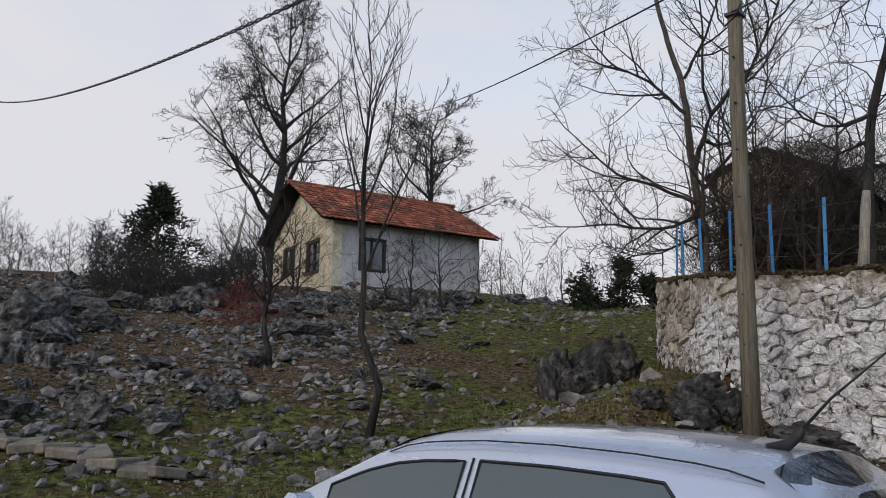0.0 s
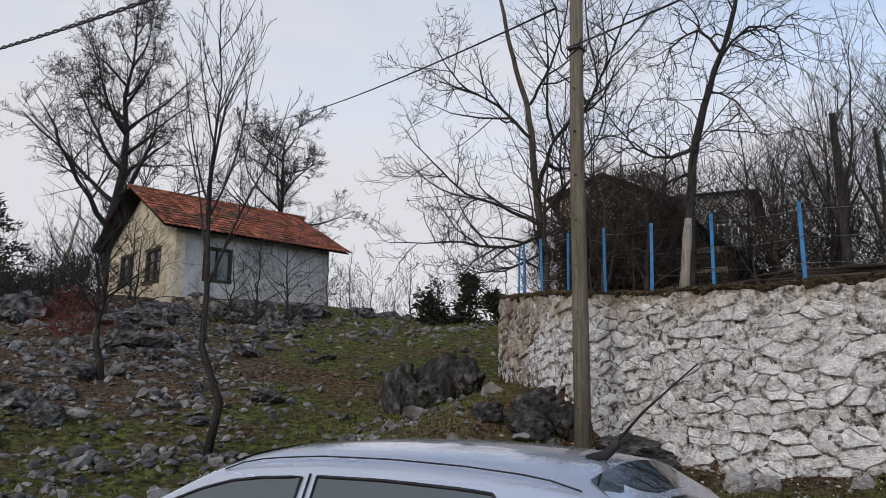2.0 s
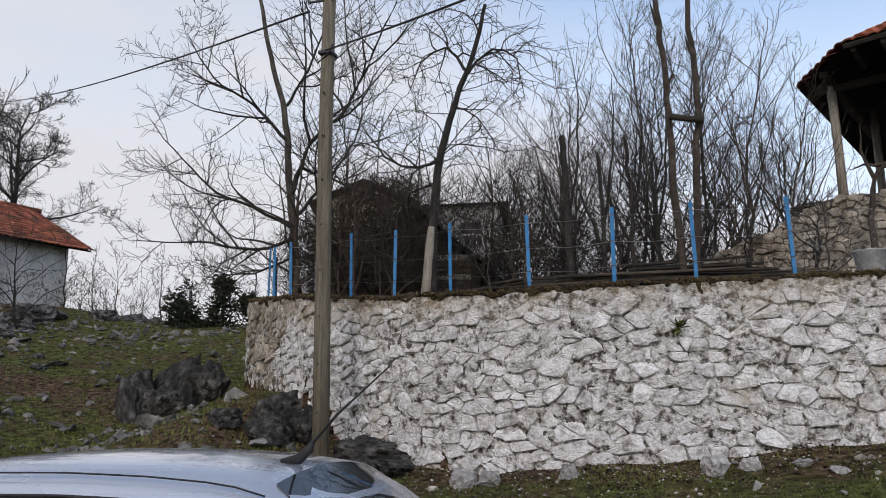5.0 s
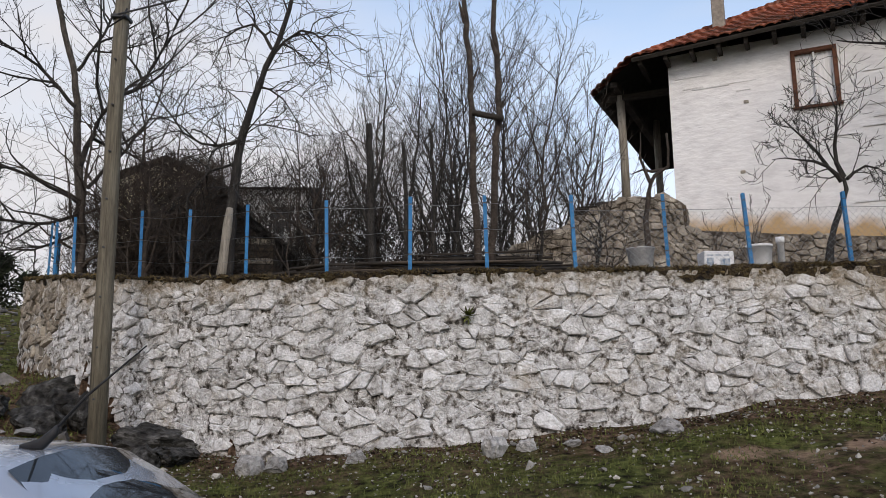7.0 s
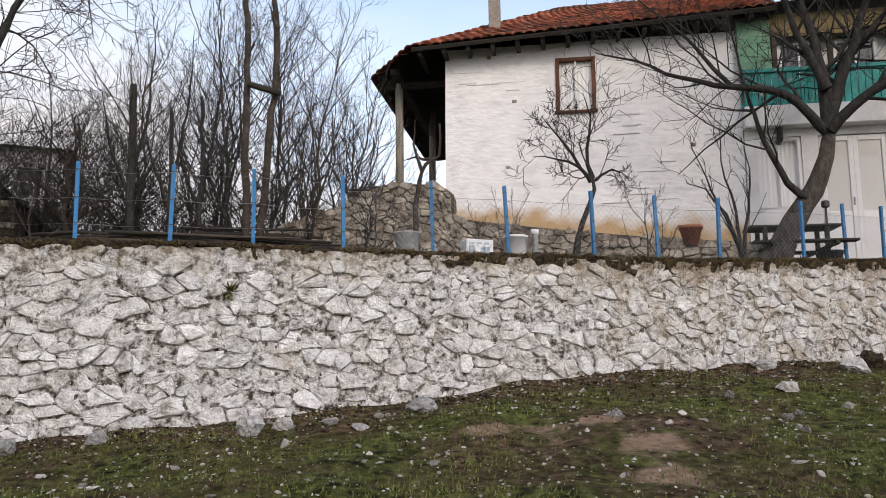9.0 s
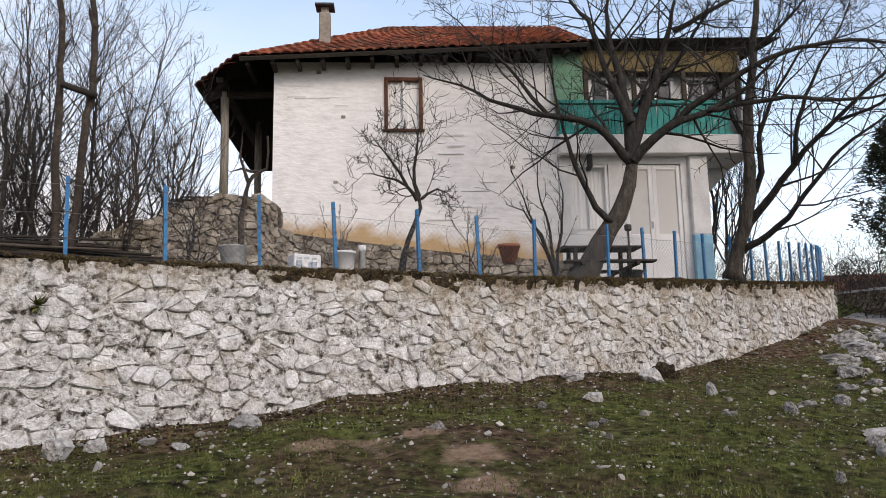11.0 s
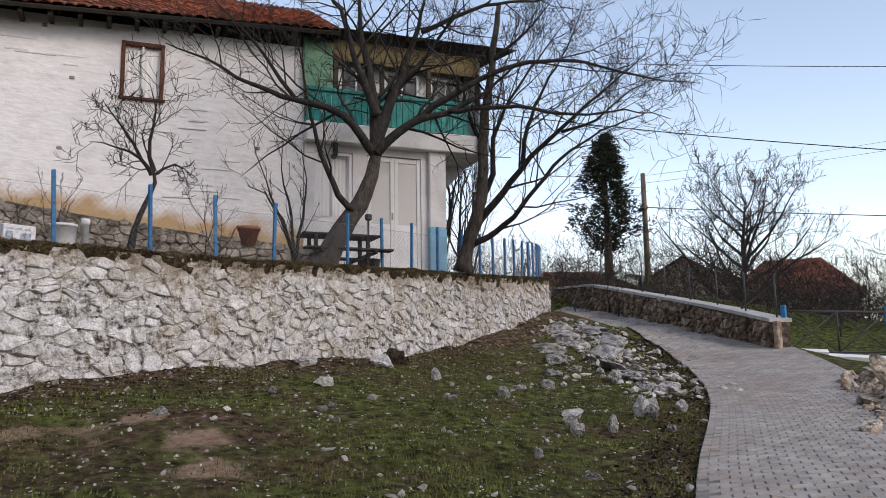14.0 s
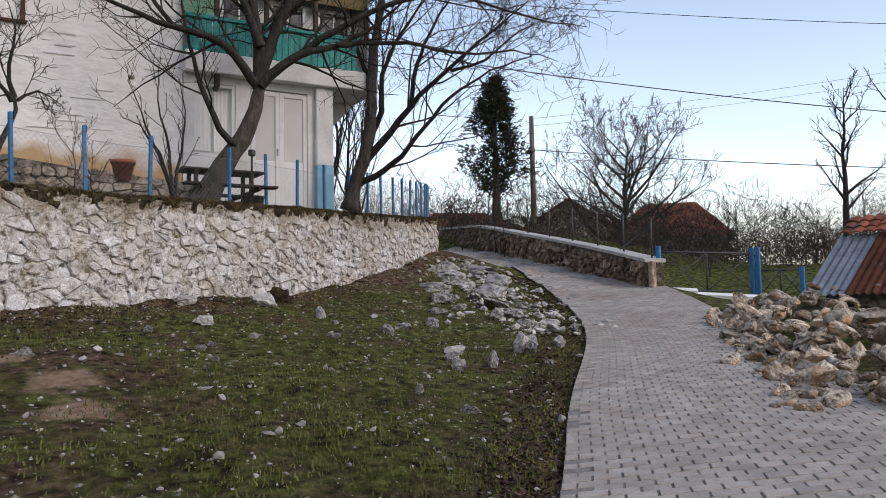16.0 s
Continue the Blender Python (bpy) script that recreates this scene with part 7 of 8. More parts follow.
# rubble heap by the lane
rng = random.Random(14)
heap = holder("rubble_heap", Matrix(), "heap of broken tan and grey building stones beside the lane", "rubble heap")
chunks = []
for k in range(299):
    f = rng.random()
    ax, ay = 8.2 + 6.2 * f, 0.55 + 3.05 * f
    o = rng.uniform(-0.7, 1.5)
    x, y = ax + o * 0.5 + rng.uniform(-0.15, 0.15), ay - o * 0.9 + rng.uniform(-0.15, 0.15)
    top = 0.6 * max(0, 1 - abs(o - 0.6) / 1.3) * (0.5 + 0.6 * f)
    s = rng.uniform(0.14, 0.3) if rng.random() < 0.75 else rng.uniform(0.32, 0.52)
    chunks.append((x, y, gz(x, y) + top * rng.uniform(0.25, 1.0) + s * 0.1, s))
HEAP_ME = []
for q in range(7):
    hv, hf = rock_proto(500 + q, 2, 0.62, 0.3)
    me = bpy.data.meshes.new("chunk")
    me.from_pydata(hv.tolist(), [], hf.tolist())
    me.materials.append(M["rubble"])
    HEAP_ME.append(me)
for k, (x, y, z, s) in enumerate(chunks):
    ob = new("chunk", HEAP_ME[k % 7])
    ob.parent = heap
    ob.matrix_basis = pose(x, y, z, rng.uniform(-40, 40), rng.uniform(-40, 40), rng.uniform(0, 360)) @ Matrix.Diagonal((s * rng.uniform(0.9, 1.5), s, s * rng.uniform(0.7, 1.1), 1))
spots = []
while len(spots) < 700:
    f = rng.random()
    o = rng.uniform(-1.1, 1.8)
    spots.append((8.0 + 6.6 * f + o * 0.5, 0.55 + 3.1 * f - o * 0.9, 0.03 + 0.09 * rng.random() ** 2))
stones_mesh("gravel", spots, M["dark_grit"], heap)


def blades(name, count, where, mat, lo, hi, seed, label, lie=0.35, wide=0.012):
    """Short blades or fallen leaves as single bent triangles in one mesh."""
    r = np.random.RandomState(seed)
    P = np.array(where(r, count))
    n = len(P)
    Z = ground_z(P[:, 0], P[:, 1])
    a, h = r.uniform(0, 6.28, n), r.uniform(lo, hi, n)
    tilt = r.uniform(0 if lie < 0.9 else 0.86, lie, n) * h
    b = r.uniform(0, 6.28, n)
    base = np.stack([P[:, 0], P[:, 1], Z - 0.005], 1)
    side = np.stack([np.cos(a), np.sin(a), 0 * a], 1) * (wide * r.uniform(0.6, 1.4, n))[:, None]
    tip = base + np.stack([np.cos(b) * tilt, np.sin(b) * tilt, np.sqrt(np.maximum(h * h - tilt * tilt, 1e-6))], 1)
    V = np.stack([base - side, base + side, tip], 1).reshape(-1, 3)
    me = bpy.data.meshes.new(name)
    me.from_pydata(V.tolist(), [], np.arange(3 * n).reshape(-1, 3).tolist())
    me.materials.append(mat)
    return tagged(new(name, me), label, name.replace("_", " "), kind="stuff")


def lawn(r, count):
    out = []
    while len(out) < count:
        x, y = r.uniform(-5, 17, 4000), r.uniform(1.2, 13, 4000)
        yw = np.interp(x, FACE[:, 0], FACE[:, 1])
        e = -(x - 5) * 0.44 + (y - 1.6) * 0.9
        clump = np.sin(x * 2.1 + 1.7 * np.sin(y * 1.3)) * np.cos(y * 2.6 + x * 0.7) + r.normal(0, 0.5, 4000)
        bare = np.exp(-(((x - 3.4) / 0.9) ** 2 + ((y - 6.2) / 0.8) ** 2)) + np.exp(-(((x - 4.6) / 0.8) ** 2 + ((y - 6.8) / 0.5) ** 2))
        ok = (y < yw - 0.1) & (e > 0.1) & (clump + 0.4 - 1.5 * bare > 0) & (r.uniform(0, 1, 4000) < 4.5 / np.maximum(y, 2))
        out += list(zip(x[ok], y[ok]))
    return out[:count]


def hill_lawn(r, count):
    out = []
    while len(out) < count:
        az, d = np.radians(r.uniform(-74, -24, 4000)), r.uniform(9, 28, 4000)
        x, y = 0.3 + d * np.sin(az), -0.9 + d * np.cos(az)
        keep = (x < -4.5) & (r.uniform(0, 1, 4000) < np.where(np.degrees(az) > -44, 1.0, 0.35))
        out += list(zip(x[keep], y[keep]))
    return out[:count]


def lane_litter(r, count):
    out = []
    while len(out) < count:
        s, o = r.uniform(0.08, 0.75, 500), r.normal(0.16, 0.3, 500)
        for a, b in zip(s, o):
            x, y, _ = road_at(a, 0.0)
            out.append((x - 0.44 * b, y + 0.9 * b))
    return out[:count]


def foot_litter(r, count):
    out = []
    while len(out) < count:
        x = r.uniform(-7, 12, 500)
        yw = np.interp(x, FACE[:, 0], FACE[:, 1])
        y = yw - np.abs(r.normal(0, 0.9, 500)) - 0.05
        out += list(zip(x, y))
    return out[:count]


blades("grass", 70000, lawn, M["grass_blade"], 0.02, 0.06, 3, "short green winter grass below the wall", 0.8, 0.008)
blades("hill_grass", 30000, hill_lawn, M["grass_blade"], 0.03, 0.08, 4, "short tufted grass on the hillside", 0.8, 0.012)
blades("leaf_litter", 9000, foot_litter, M["dead_leaf"], 0.03, 0.08, 5, "dry brown fallen leaves", 0.99, 0.02)
blades("verge_litter", 24000, lane_litter, M["dead_leaf"], 0.03, 0.08, 6, "dark rotting leaves along the lane edge", 0.99, 0.025)


def top_tufts(seed, count):
    """Dry moss and grass tufts standing on and hanging from the edge of the wall's top, in one mesh."""
    r = random.Random(seed)
    V, F = [], []
    while len(F) < count:
        u = r.uniform(0.2, FACE_LEN[-1] - 0.2)
        p, nrm = face_at(u)
        thick = 0.35 + 0.65 * float(smooth01((p[0] - 1) / 6))
        if noise.noise((u * 2.2, 3.0, 1.0)) + 0.25 < r.random() * (1.2 - thick):
            continue
        top = float(np.interp(p[0], *WALL_TOP))
        out, drop = r.uniform(-0.12, 0.07), r.random() ** 2
        q = p + nrm * out
        at = Vector((q[0], q[1], top - (0.02 if out < 0.02 else 0.16 * thick * drop)))
        way = Vector((r.gauss(0, 0.6) + nrm[0] * 0.5, r.gauss(0, 0.6) + nrm[1] * 0.5, r.uniform(-0.9, 0.9) if out > 0.02 else r.uniform(0.3, 1.0))).normalized() * r.uniform(0.02, 0.075)
        side = way.cross(Vector((r.gauss(0, 1), r.gauss(0, 1), 0.3))).normalized() * r.uniform(0.006, 0.014)
        o = len(V)
        V += [at - side, at + side, at + way]
        F.append((o, o + 1, o + 2))
    tagged(mesh_ob("moss_tufts", V, F, M["tuft"]), "dry brown moss and grass tufts along the wall top", "moss", kind="stuff")


M["tuft"] = textured("tuft", [(0.3, (0.03, 0.02, 0.009)), (0.6, (0.13, 0.095, 0.04))], 1.5, bump=0.2, random_tint=0.5, island=True)
top_tufts(91, 16000)


# ---- behind the wall ----
def stone_wall(name, label, line, tops, base_drop, rng, mat="stone_raw", size=(0.2, 0.12), kind="structure", singles=150, thick=0.35):
    """A dry-stone wall along plan points with a top height at each; its face is on the right of the way it runs."""
    L = curve_at([(*p, t) for p, t in zip(line, tops)], 0.25)
    ln = np.concatenate([[0], np.cumsum(np.hypot(*np.diff(L[:, :2], axis=0).T))])
    d = np.gradient(L[:, :2], axis=0)
    d /= np.linalg.norm(d, axis=1)[:, None]
    w = holder(name, Matrix(), label, "stone wall", kind=kind)
    V, F = [], []
    for (x, y, t), (dx, dy) in zip(L, d):
        lo = gz(x, y) - base_drop
        V += [(x, y, lo), (x, y, t - 0.03), (x - dy * thick, y + dx * thick, t - 0.03), (x - dy * thick, y + dx * thick, lo)]
    n = len(L)
    for i in range(n - 1):
        F += [(4 * i + k, 4 * i + 4 + k, 4 * i + 4 + (k + 1) % 4, 4 * i + (k + 1) % 4) for k in range(4)]
    F += [(0, 1, 2, 3), (4 * n - 1, 4 * n - 2, 4 * n - 3, 4 * n - 4)]
    mesh_ob("core", V, F, M["rubble_mortar"], w)
    zmin = min(gz(x, y) for x, y, _ in L) - 0.1
    made, joined = 0, []
    for poly in cells(ln[-1], max(tops) - zmin + 0.2, *size, rng):
        cu, cv = sum(p[0] for p in poly) / len(poly), sum(p[1] for p in poly) / len(poly)
        x, y, t = (np.interp(cu, ln, L[:, k]) for k in range(3))
        if not gz(x, y) - 0.15 < zmin + cv < t - 0.02:
            continue

        def put(u, v, q):
            x, y = np.interp(u, ln, L[:, 0]), np.interp(u, ln, L[:, 1])
            dx, dy = np.interp(u, ln, d[:, 0]), np.interp(u, ln, d[:, 1])
            return (x + dy * q, y - dx * q, zmin + v)
        shell = stone_shell(poly, rng, put, 0.05, 0.97)
        if made < singles:
            mesh_ob("stone", *shell, M[mat], w)
            made += 1
        else:
            joined.append(shell)
    if joined:
        tagged(mesh_ob("stonework", *join(joined), M["stone_joined"], w), kind="stuff")
    return w


rng = random.Random(61)
stone_wall("wall_terrace", "rubble stone terrace wall beside the white house", [(0.4, 14.2), (1.2, 13.3), (1.95, 12.85), (2.65, 12.55), (3.6, 12.6), (4.1, 13.4), (4.2, 14.4)], [3.3, 3.62, 3.85, 4.17, 4.22, 4.22, 4.2], 0.3, rng, size=(0.16, 0.085))
stone_wall("wall_footing", "low rubble stone footing wall before the white house", [(3.6, 12.7), (4.6, 13.0), (6.0, 12.9), (7.6, 12.25), (9.3, 11.55)], [3.72, 3.7, 3.6, 3.4, 3.25], 0.3, rng, size=(0.16, 0.09))
M["earth"] = textured("earth", [(0.3, (0.04, 0.03, 0.02)), (0.6, (0.11, 0.085, 0.06))], 5.0, bump=0.9, bump_scale=18, dist=0.05)
# earth bank filling between footing wall and house
V, F = [], []
for k in range(9):
    f = k / 8
    a = Vector((4.4, 13.35, 0)).lerp(Vector((9.5, 12.05, 0)), f)
    b = Vector((4.1, 14.9, 0)).lerp(Vector((9.7, 12.7, 0)), f)
    za, zb = 3.66 - 0.46 * f, 3.72 - 0.46 * f
    V += [(a.x, a.y, za), (b.x, b.y, zb), (a.x, a.y, 2.0), (b.x, b.y, 2.0)]
for k in range(8):
    o = 4 * k
    F += [(o, o + 4, o + 5, o + 1), (o + 2, o + 6, o + 4, o)]
tagged(mesh_ob("terrace_bed", V, F, M["earth"]), "bare earth bed along the white house", "earth bed", kind="structure")
V, F = [], []
for k in range(7):
    f = k / 6
    a, b = Vector((0.5, 14.3)).lerp(Vector((4.0, 13.0)), f), Vector((0.5, 22.0)).lerp(Vector((4.6, 20.0)), f)
    V += [(a.x, a.y, 3.3 + 0.85 * min(1, 1.6 * f)), (b.x, b.y, 4.3), (a.x, a.y, 2.0)]
for k in range(6):
    F += [(3 * k, 3 * k + 3, 3 * k + 4, 3 * k + 1), (3 * k + 2, 3 * k + 5, 3 * k + 3, 3 * k)]
tagged(mesh_ob("upper_terrace", V, F, M["earth"]), "earth terrace behind the rubble wall", "terrace", kind="structure")


def build_shed():
    """Dark timber shed with a steep roof behind the fence."""
    s = holder("timber_shed", pose(-4.7, 14.6, 0, 0, 0, 14), "dark weathered timber shed with steep shingled roof", "shed")
    rng = random.Random(19)
    z0 = 2.4
    for k in range(13):
        z = z0 + k * 0.13
        boxed("plank", (-1.25, -0.03 + rng.uniform(-0.015, 0.015), z), (0.1 if k < 6 else 1.25, 0.0, z + 0.115), M["timber"] if k % 3 else M["dead_wood"], s)
    for x in (-1.25, 0.15, 1.2):
        boxed("corner_post", (x - 0.06, -0.08, z0), (x + 0.06, 0.06, 4.1), M["timber_dark"], s)
    boxed("back_wall", (-1.3, 2.6, z0), (1.3, 2.7, 4.1), M["timber_dark"], s)
    boxed("side_wall", (-1.32, 0.02, z0), (-1.26, 2.6, 4.1), M["timber_dark"], s)
    boxed("side_wall", (1.26, 0.02, z0), (1.32, 2.6, 4.1), M["timber_dark"], s)
    bm = bmesh.new()
    a = [bm.verts.new(p) for p in ((-1.3, 0.04, 3.7), (1.3, 0.04, 3.7), (0, 0.04, 5.0))]
    bm.faces.new(a)
    bmesh.ops.solidify(bm, geom=bm.faces[:], thickness=0.05)
    part("gable", bm, M["timber_dark"], s)
    for sgn in (-1, 1):
        bm = bmesh.new()
        n = 14
        rows = []
        for i in range(n + 1):
            f = i / n
            rows.append([bm.verts.new((sgn * (1.75 * f), y, 5.08 - 1.55 * f + rng.uniform(-0.03, 0.03))) for y in np.linspace(-0.35, 3.0, 12)])
        for p, q in zip(rows, rows[1:]):
            for k in range(11):
                bm.faces.new((p[k], p[k + 1], q[k + 1], q[k]))
        bmesh.ops.solidify(bm, geom=bm.faces[:], thickness=0.09)
        part("roof_slope", bm, M["timber_dark"], s, "dark mouldering roof covering")
    return s


build_shed()


def back_house(name, label, x, y, turn, w, dp, z0, eave, ridge, mat, roof_mat, hip=0.0, windows=()):
    h = holder(name, pose(x, y, 0, 0, 0, turn), label, "house")
    part("front_wall", wall_with_holes(-w / 2, w / 2, z0, eave, [(a, a + 0.8, b, b + 1.0) for a, b in windows], 0.0, 0.3), M[mat], h)
    boxed("side_wall", (-w / 2, 0.302, z0), (-w / 2 + 0.3, dp, eave), M[mat], h)
    boxed("side_wall", (w / 2 - 0.3, 0.302, z0), (w / 2, dp, eave), M[mat], h)
    boxed("back_wall", (-w / 2 + 0.3, dp - 0.3, z0), (w / 2 - 0.3, dp, eave), M[mat], h)
    for a, b in windows:
        casement(h, a, a + 0.8, b, b + 1.0, 0.08, M["timber_dark"], 0.08, 1, "glass")
    bm = bmesh.new()
    o = 0.45
    c = [bm.verts.new(p) for p in ((-w / 2 - o, -o, eave), (w / 2 + o, -o, eave), (w / 2 + o, dp + o, eave), (-w / 2 - o, dp + o, eave))]
    if hip:
        r = [bm.verts.new((-w / 2 + hip, dp / 2, ridge)), bm.verts.new((w / 2 - hip, dp / 2, ridge))]
        for q in ((c[0], c[1], r[1], r[0]), (c[1], c[2], r[1]), (c[2], c[3], r[0], r[1]), (c[3], c[0], r[0])):
            bm.faces.new(q)
    else:
        r = [bm.verts.new((0, -o, ridge)), bm.verts.new((0, dp + o, ridge))]
        bm.faces.new((c[0], r[0], r[1], c[3]))
        bm.faces.new((r[0], c[1], c[2], r[1]))
        g = bmesh.new()
        gv = [g.verts.new(p) for p in ((-w / 2, 0.02, eave), (w / 2, 0.02, eave), (0, 0.02, ridge - 0.12))]
        g.faces.new(gv)
        bmesh.ops.solidify(g, geom=g.faces[:], thickness=0.2)
        part("gable", g, M[mat], h)
    bmesh.ops.solidify(bm, geom=bm.faces[:], thickness=0.1)
    part("roof", bm, M[roof_mat], h)
    return h


hb = back_house("house", "old beige plastered house with a shallow gable behind the shed", -10.75, 27.0, 18, 3.2, 7.0, 2.6, 8.6, 9.5, "plaster_yellow", "timber", windows=((-1.1, 6.4), (0.3, 6.4)))
for x, y in ((0.2, 1.6), (1.1, 1.2)):
    boxed("chimney", (x, y, 8.4), (x + 0.55, y + 0.5, 9.9), M["plaster_grey"], hb, "pale rendered chimney", 0.02)
hb = back_house("house", "grey-beige house with a low hipped roof and balcony behind the orchard", -8.3, 31.0, 8, 3.6, 6.0, 2.6, 9.3, 10.0, "plaster_grey", "timber_dark", 1.3, windows=((-1.3, 7.6), (0.3, 7.6)))
boxed("balcony_slab", (0.2, -1.3, 6.9), (3.1, 0.0, 7.05), M["concrete"], hb)
boxed("balcony_rail", (0.2, -1.3, 7.75), (3.1, -1.24, 7.82), M["pvc"], hb, "white balcony rail")
for k in range(12):
    boxed("baluster", (0.25 + k * 0.25, -1.29, 7.05), (0.29 + k * 0.25, -1.25, 7.75), M["pvc"], hb)


def pole_pile(name, label, a, b, count, r, spread_y, height, seed, mat="dead_wood"):
    """Long poles lying in a heap from a to b."""
    q = random.Random(seed)
    s = holder(name, Matrix(), label, "wood pile")
    a, b = Vector(a), Vector(b)
    for k in range(count):
        f0, f1 = q.uniform(0, 0.35), q.uniform(0.65, 1.0)
        dy, dz = q.uniform(0, spread_y), q.uniform(0, height)
        p0, p1 = a.lerp(b, f0) + Vector((0, dy, dz)), a.lerp(b, f1) + Vector((0, dy + q.uniform(-0.1, 0.1), dz + q.uniform(-0.04, 0.04)))
        mid = p0.lerp(p1, 0.5) + Vector((0, q.uniform(-0.05, 0.05), q.uniform(-0.04, 0.05)))
        rr = r * q.uniform(0.6, 1.3)
        tube_ob("pole", [p0, mid, p1], [rr, rr * 0.9, rr * 0.7], M[mat if q.random() < 0.55 else "timber_dark"], s, 6)
    return s


pole_pile("log_pile", "pile of long weathered poles lying along the wall top", (-1.5, 9.62, 2.55), (2.3, 10.2, 2.55), 30, 0.024, 0.35, 0.2, 3, "timber")
pole_pile("brushwood_pile", "dark brushwood heap behind the fence", (-0.6, 12.4, 2.7), (1.9, 12.2, 2.7), 40, 0.022, 0.8, 0.6, 4, "timber_dark")
pole_pile("plank_stack", "stack of weathered planks beside the shed", (-3.0, 11.6, 2.6), (-1.3, 11.8, 2.7), 16, 0.03, 0.4, 0.35, 5)
pole_pile("brushwood_pile", "heaped brushwood against the shed", (-6.4, 13.0, 2.8), (-3.6, 13.6, 2.7), 60, 0.02, 0.9, 1.0, 6, "timber_dark")
pole_pile("stick_pile", "stacked sticks by the veranda of the white house", (2.3, 14.0, 4.0), (3.9, 14.6, 4.1), 40, 0.02, 0.8, 0.5, 7, "timber_dark")


def vessel(name, label, category, x, y, z, profile, mat, sides=24, handle=False):
    ob = holder(name, pose(x, y, z), label, category)
    V, F = [], []
    for r, h in profile:
        V += [(r * math.cos(2 * math.pi * k / sides), r * math.sin(2 * math.pi * k / sides), h) for k in range(sides)]
    for i in range(len(profile) - 1):
        F += [(i * sides + k, i * sides + (k + 1) % sides, (i + 1) * sides + (k + 1) % sides, (i + 1) * sides + k) for k in range(sides)]
    F += [tuple(range(sides - 1, -1, -1)), tuple(range((len(profile) - 1) * sides, len(profile) * sides))]
    mesh_ob("shell", V, F, M[mat], ob, "", True)
    if handle:
        tube_ob("handle", [(-profile[-2][0], 0, profile[-2][1]), (-0.12, 0.02, profile[-2][1] - 0.1), (0.0, -profile[-2][0] * 1.02, profile[-2][1] - 0.14), (0.12, 0.02, profile[-2][1] - 0.1), (profile[-2][0], 0, profile[-2][1])], 0.005, M["dark_metal"], ob, 5)
    return ob


BIN = [(0.13, 0), (0.14, 0.02), (0.175, 0.29), (0.185, 0.3), (0.185, 0.315), (0.165, 0.31), (0.15, 0.12)]
vessel("bucket", "dented galvanised bucket standing on the wall top", "bucket", 2.55, 9.72, 2.52, BIN, "zinc")
vessel("pail", "white plastic pail with a lid rim on the wall top", "pail", 4.13, 9.95, 2.55, [(0.135, 0), (0.14, 0.01), (0.16, 0.3), (0.172, 0.3), (0.172, 0.335), (0.15, 0.335), (0.14, 0.2)], "pvc", handle=True)
M["faded_print"] = textured("faded_print", [(0.4, (0.16, 0.24, 0.34)), (0.55, (0.5, 0.54, 0.58)), (0.7, (0.66, 0.68, 0.7))], 22.0, rough=0.6, bump=0.1)
tin = holder("tin", pose(3.57, 9.98, 2.54, 0, 0, 8), "white square food tin lying on its side, faded print", "tin")
boxed("can", (-0.2, -0.12, 0.0), (0.2, 0.12, 0.27), M["pvc"], tin, "", 0.012)
for x, z, w, h in ((-0.17, 0.03, 0.09, 0.15), (0.01, 0.03, 0.13, 0.14)):
    boxed("printed_panel", (x, -0.1225, z), (x + w, -0.1205, z + h), M["faded_print"], tin, "faded blue print", 0)
for k in range(3):
    boxed("printed_bar", (-0.16 + k * 0.11, -0.1225, 0.2), (-0.09 + k * 0.11, -0.1205, 0.225), M["faded_print"], tin, "row of blue lettering", 0)
pipe = holder("pipe", pose(4.39, 9.9, 2.52), "short upright white plastic pipe on the wall top", "pipe")
tube_ob("tube", [(0, 0, 0), (0, 0, 0.38), (0, 0, 0.382), (0, 0, 0.46)], [0.045, 0.045, 0.055, 0.055], M["pvc"], pipe, 14)
vessel("flower_pot", "terracotta flower pot on the footing wall", "flower pot", 8.05, 12.05, 3.22, [(0.12, 0), (0.19, 0.28), (0.21, 0.28), (0.21, 0.34), (0.185, 0.34), (0.17, 0.22)], "terracotta")
vessel("tub", "dark blue plastic tub on the ground beside the bench", "tub", 10.1, 11.1, 2.78, [(0.17, 0), (0.2, 0.22), (0.225, 0.23), (0.225, 0.25), (0.19, 0.25), (0.17, 0.1)], "dark_metal")
bench = holder("picnic_table", pose(9.55, 11.35, 2.75, 0, 0, -20), "dark stained wooden garden table with plank benches", "table")
for k in range(3):
    boxed("tabletop_plank", (-0.75, -0.3 + k * 0.2, 0.68), (0.75, -0.115 + k * 0.2, 0.72), M["timber_dark"], bench)
for y in (-0.72, 0.62):
    boxed("seat_plank", (-0.8, y, 0.36), (0.85, y + 0.24, 0.4), M["timber_dark"], bench)
for x in (-0.5, 0.5):
    boxed("leg", (x - 0.03, -0.75, 0.3), (x + 0.03, 0.85, 0.36), M["timber_dark"], bench)
    for y in (-0.25, 0.25):
        boxed("leg", (x - 0.035, y - 0.035, -0.05), (x + 0.035, y + 0.035, 0.68), M["timber_dark"], bench)
lamp = holder("garden_tap", pose(9.95, 10.95, 2.75), "thin upright standpipe with a dark head by the table", "standpipe")
tube_ob("pipe", [(0, 0, 0), (0, 0, 1.0)], 0.02, M["dark_metal"], lamp, 8)
boxed("head", (-0.06, -0.05, 1.0), (0.06, 0.05, 1.12), M["dark_metal"], lamp, "", 0.02)
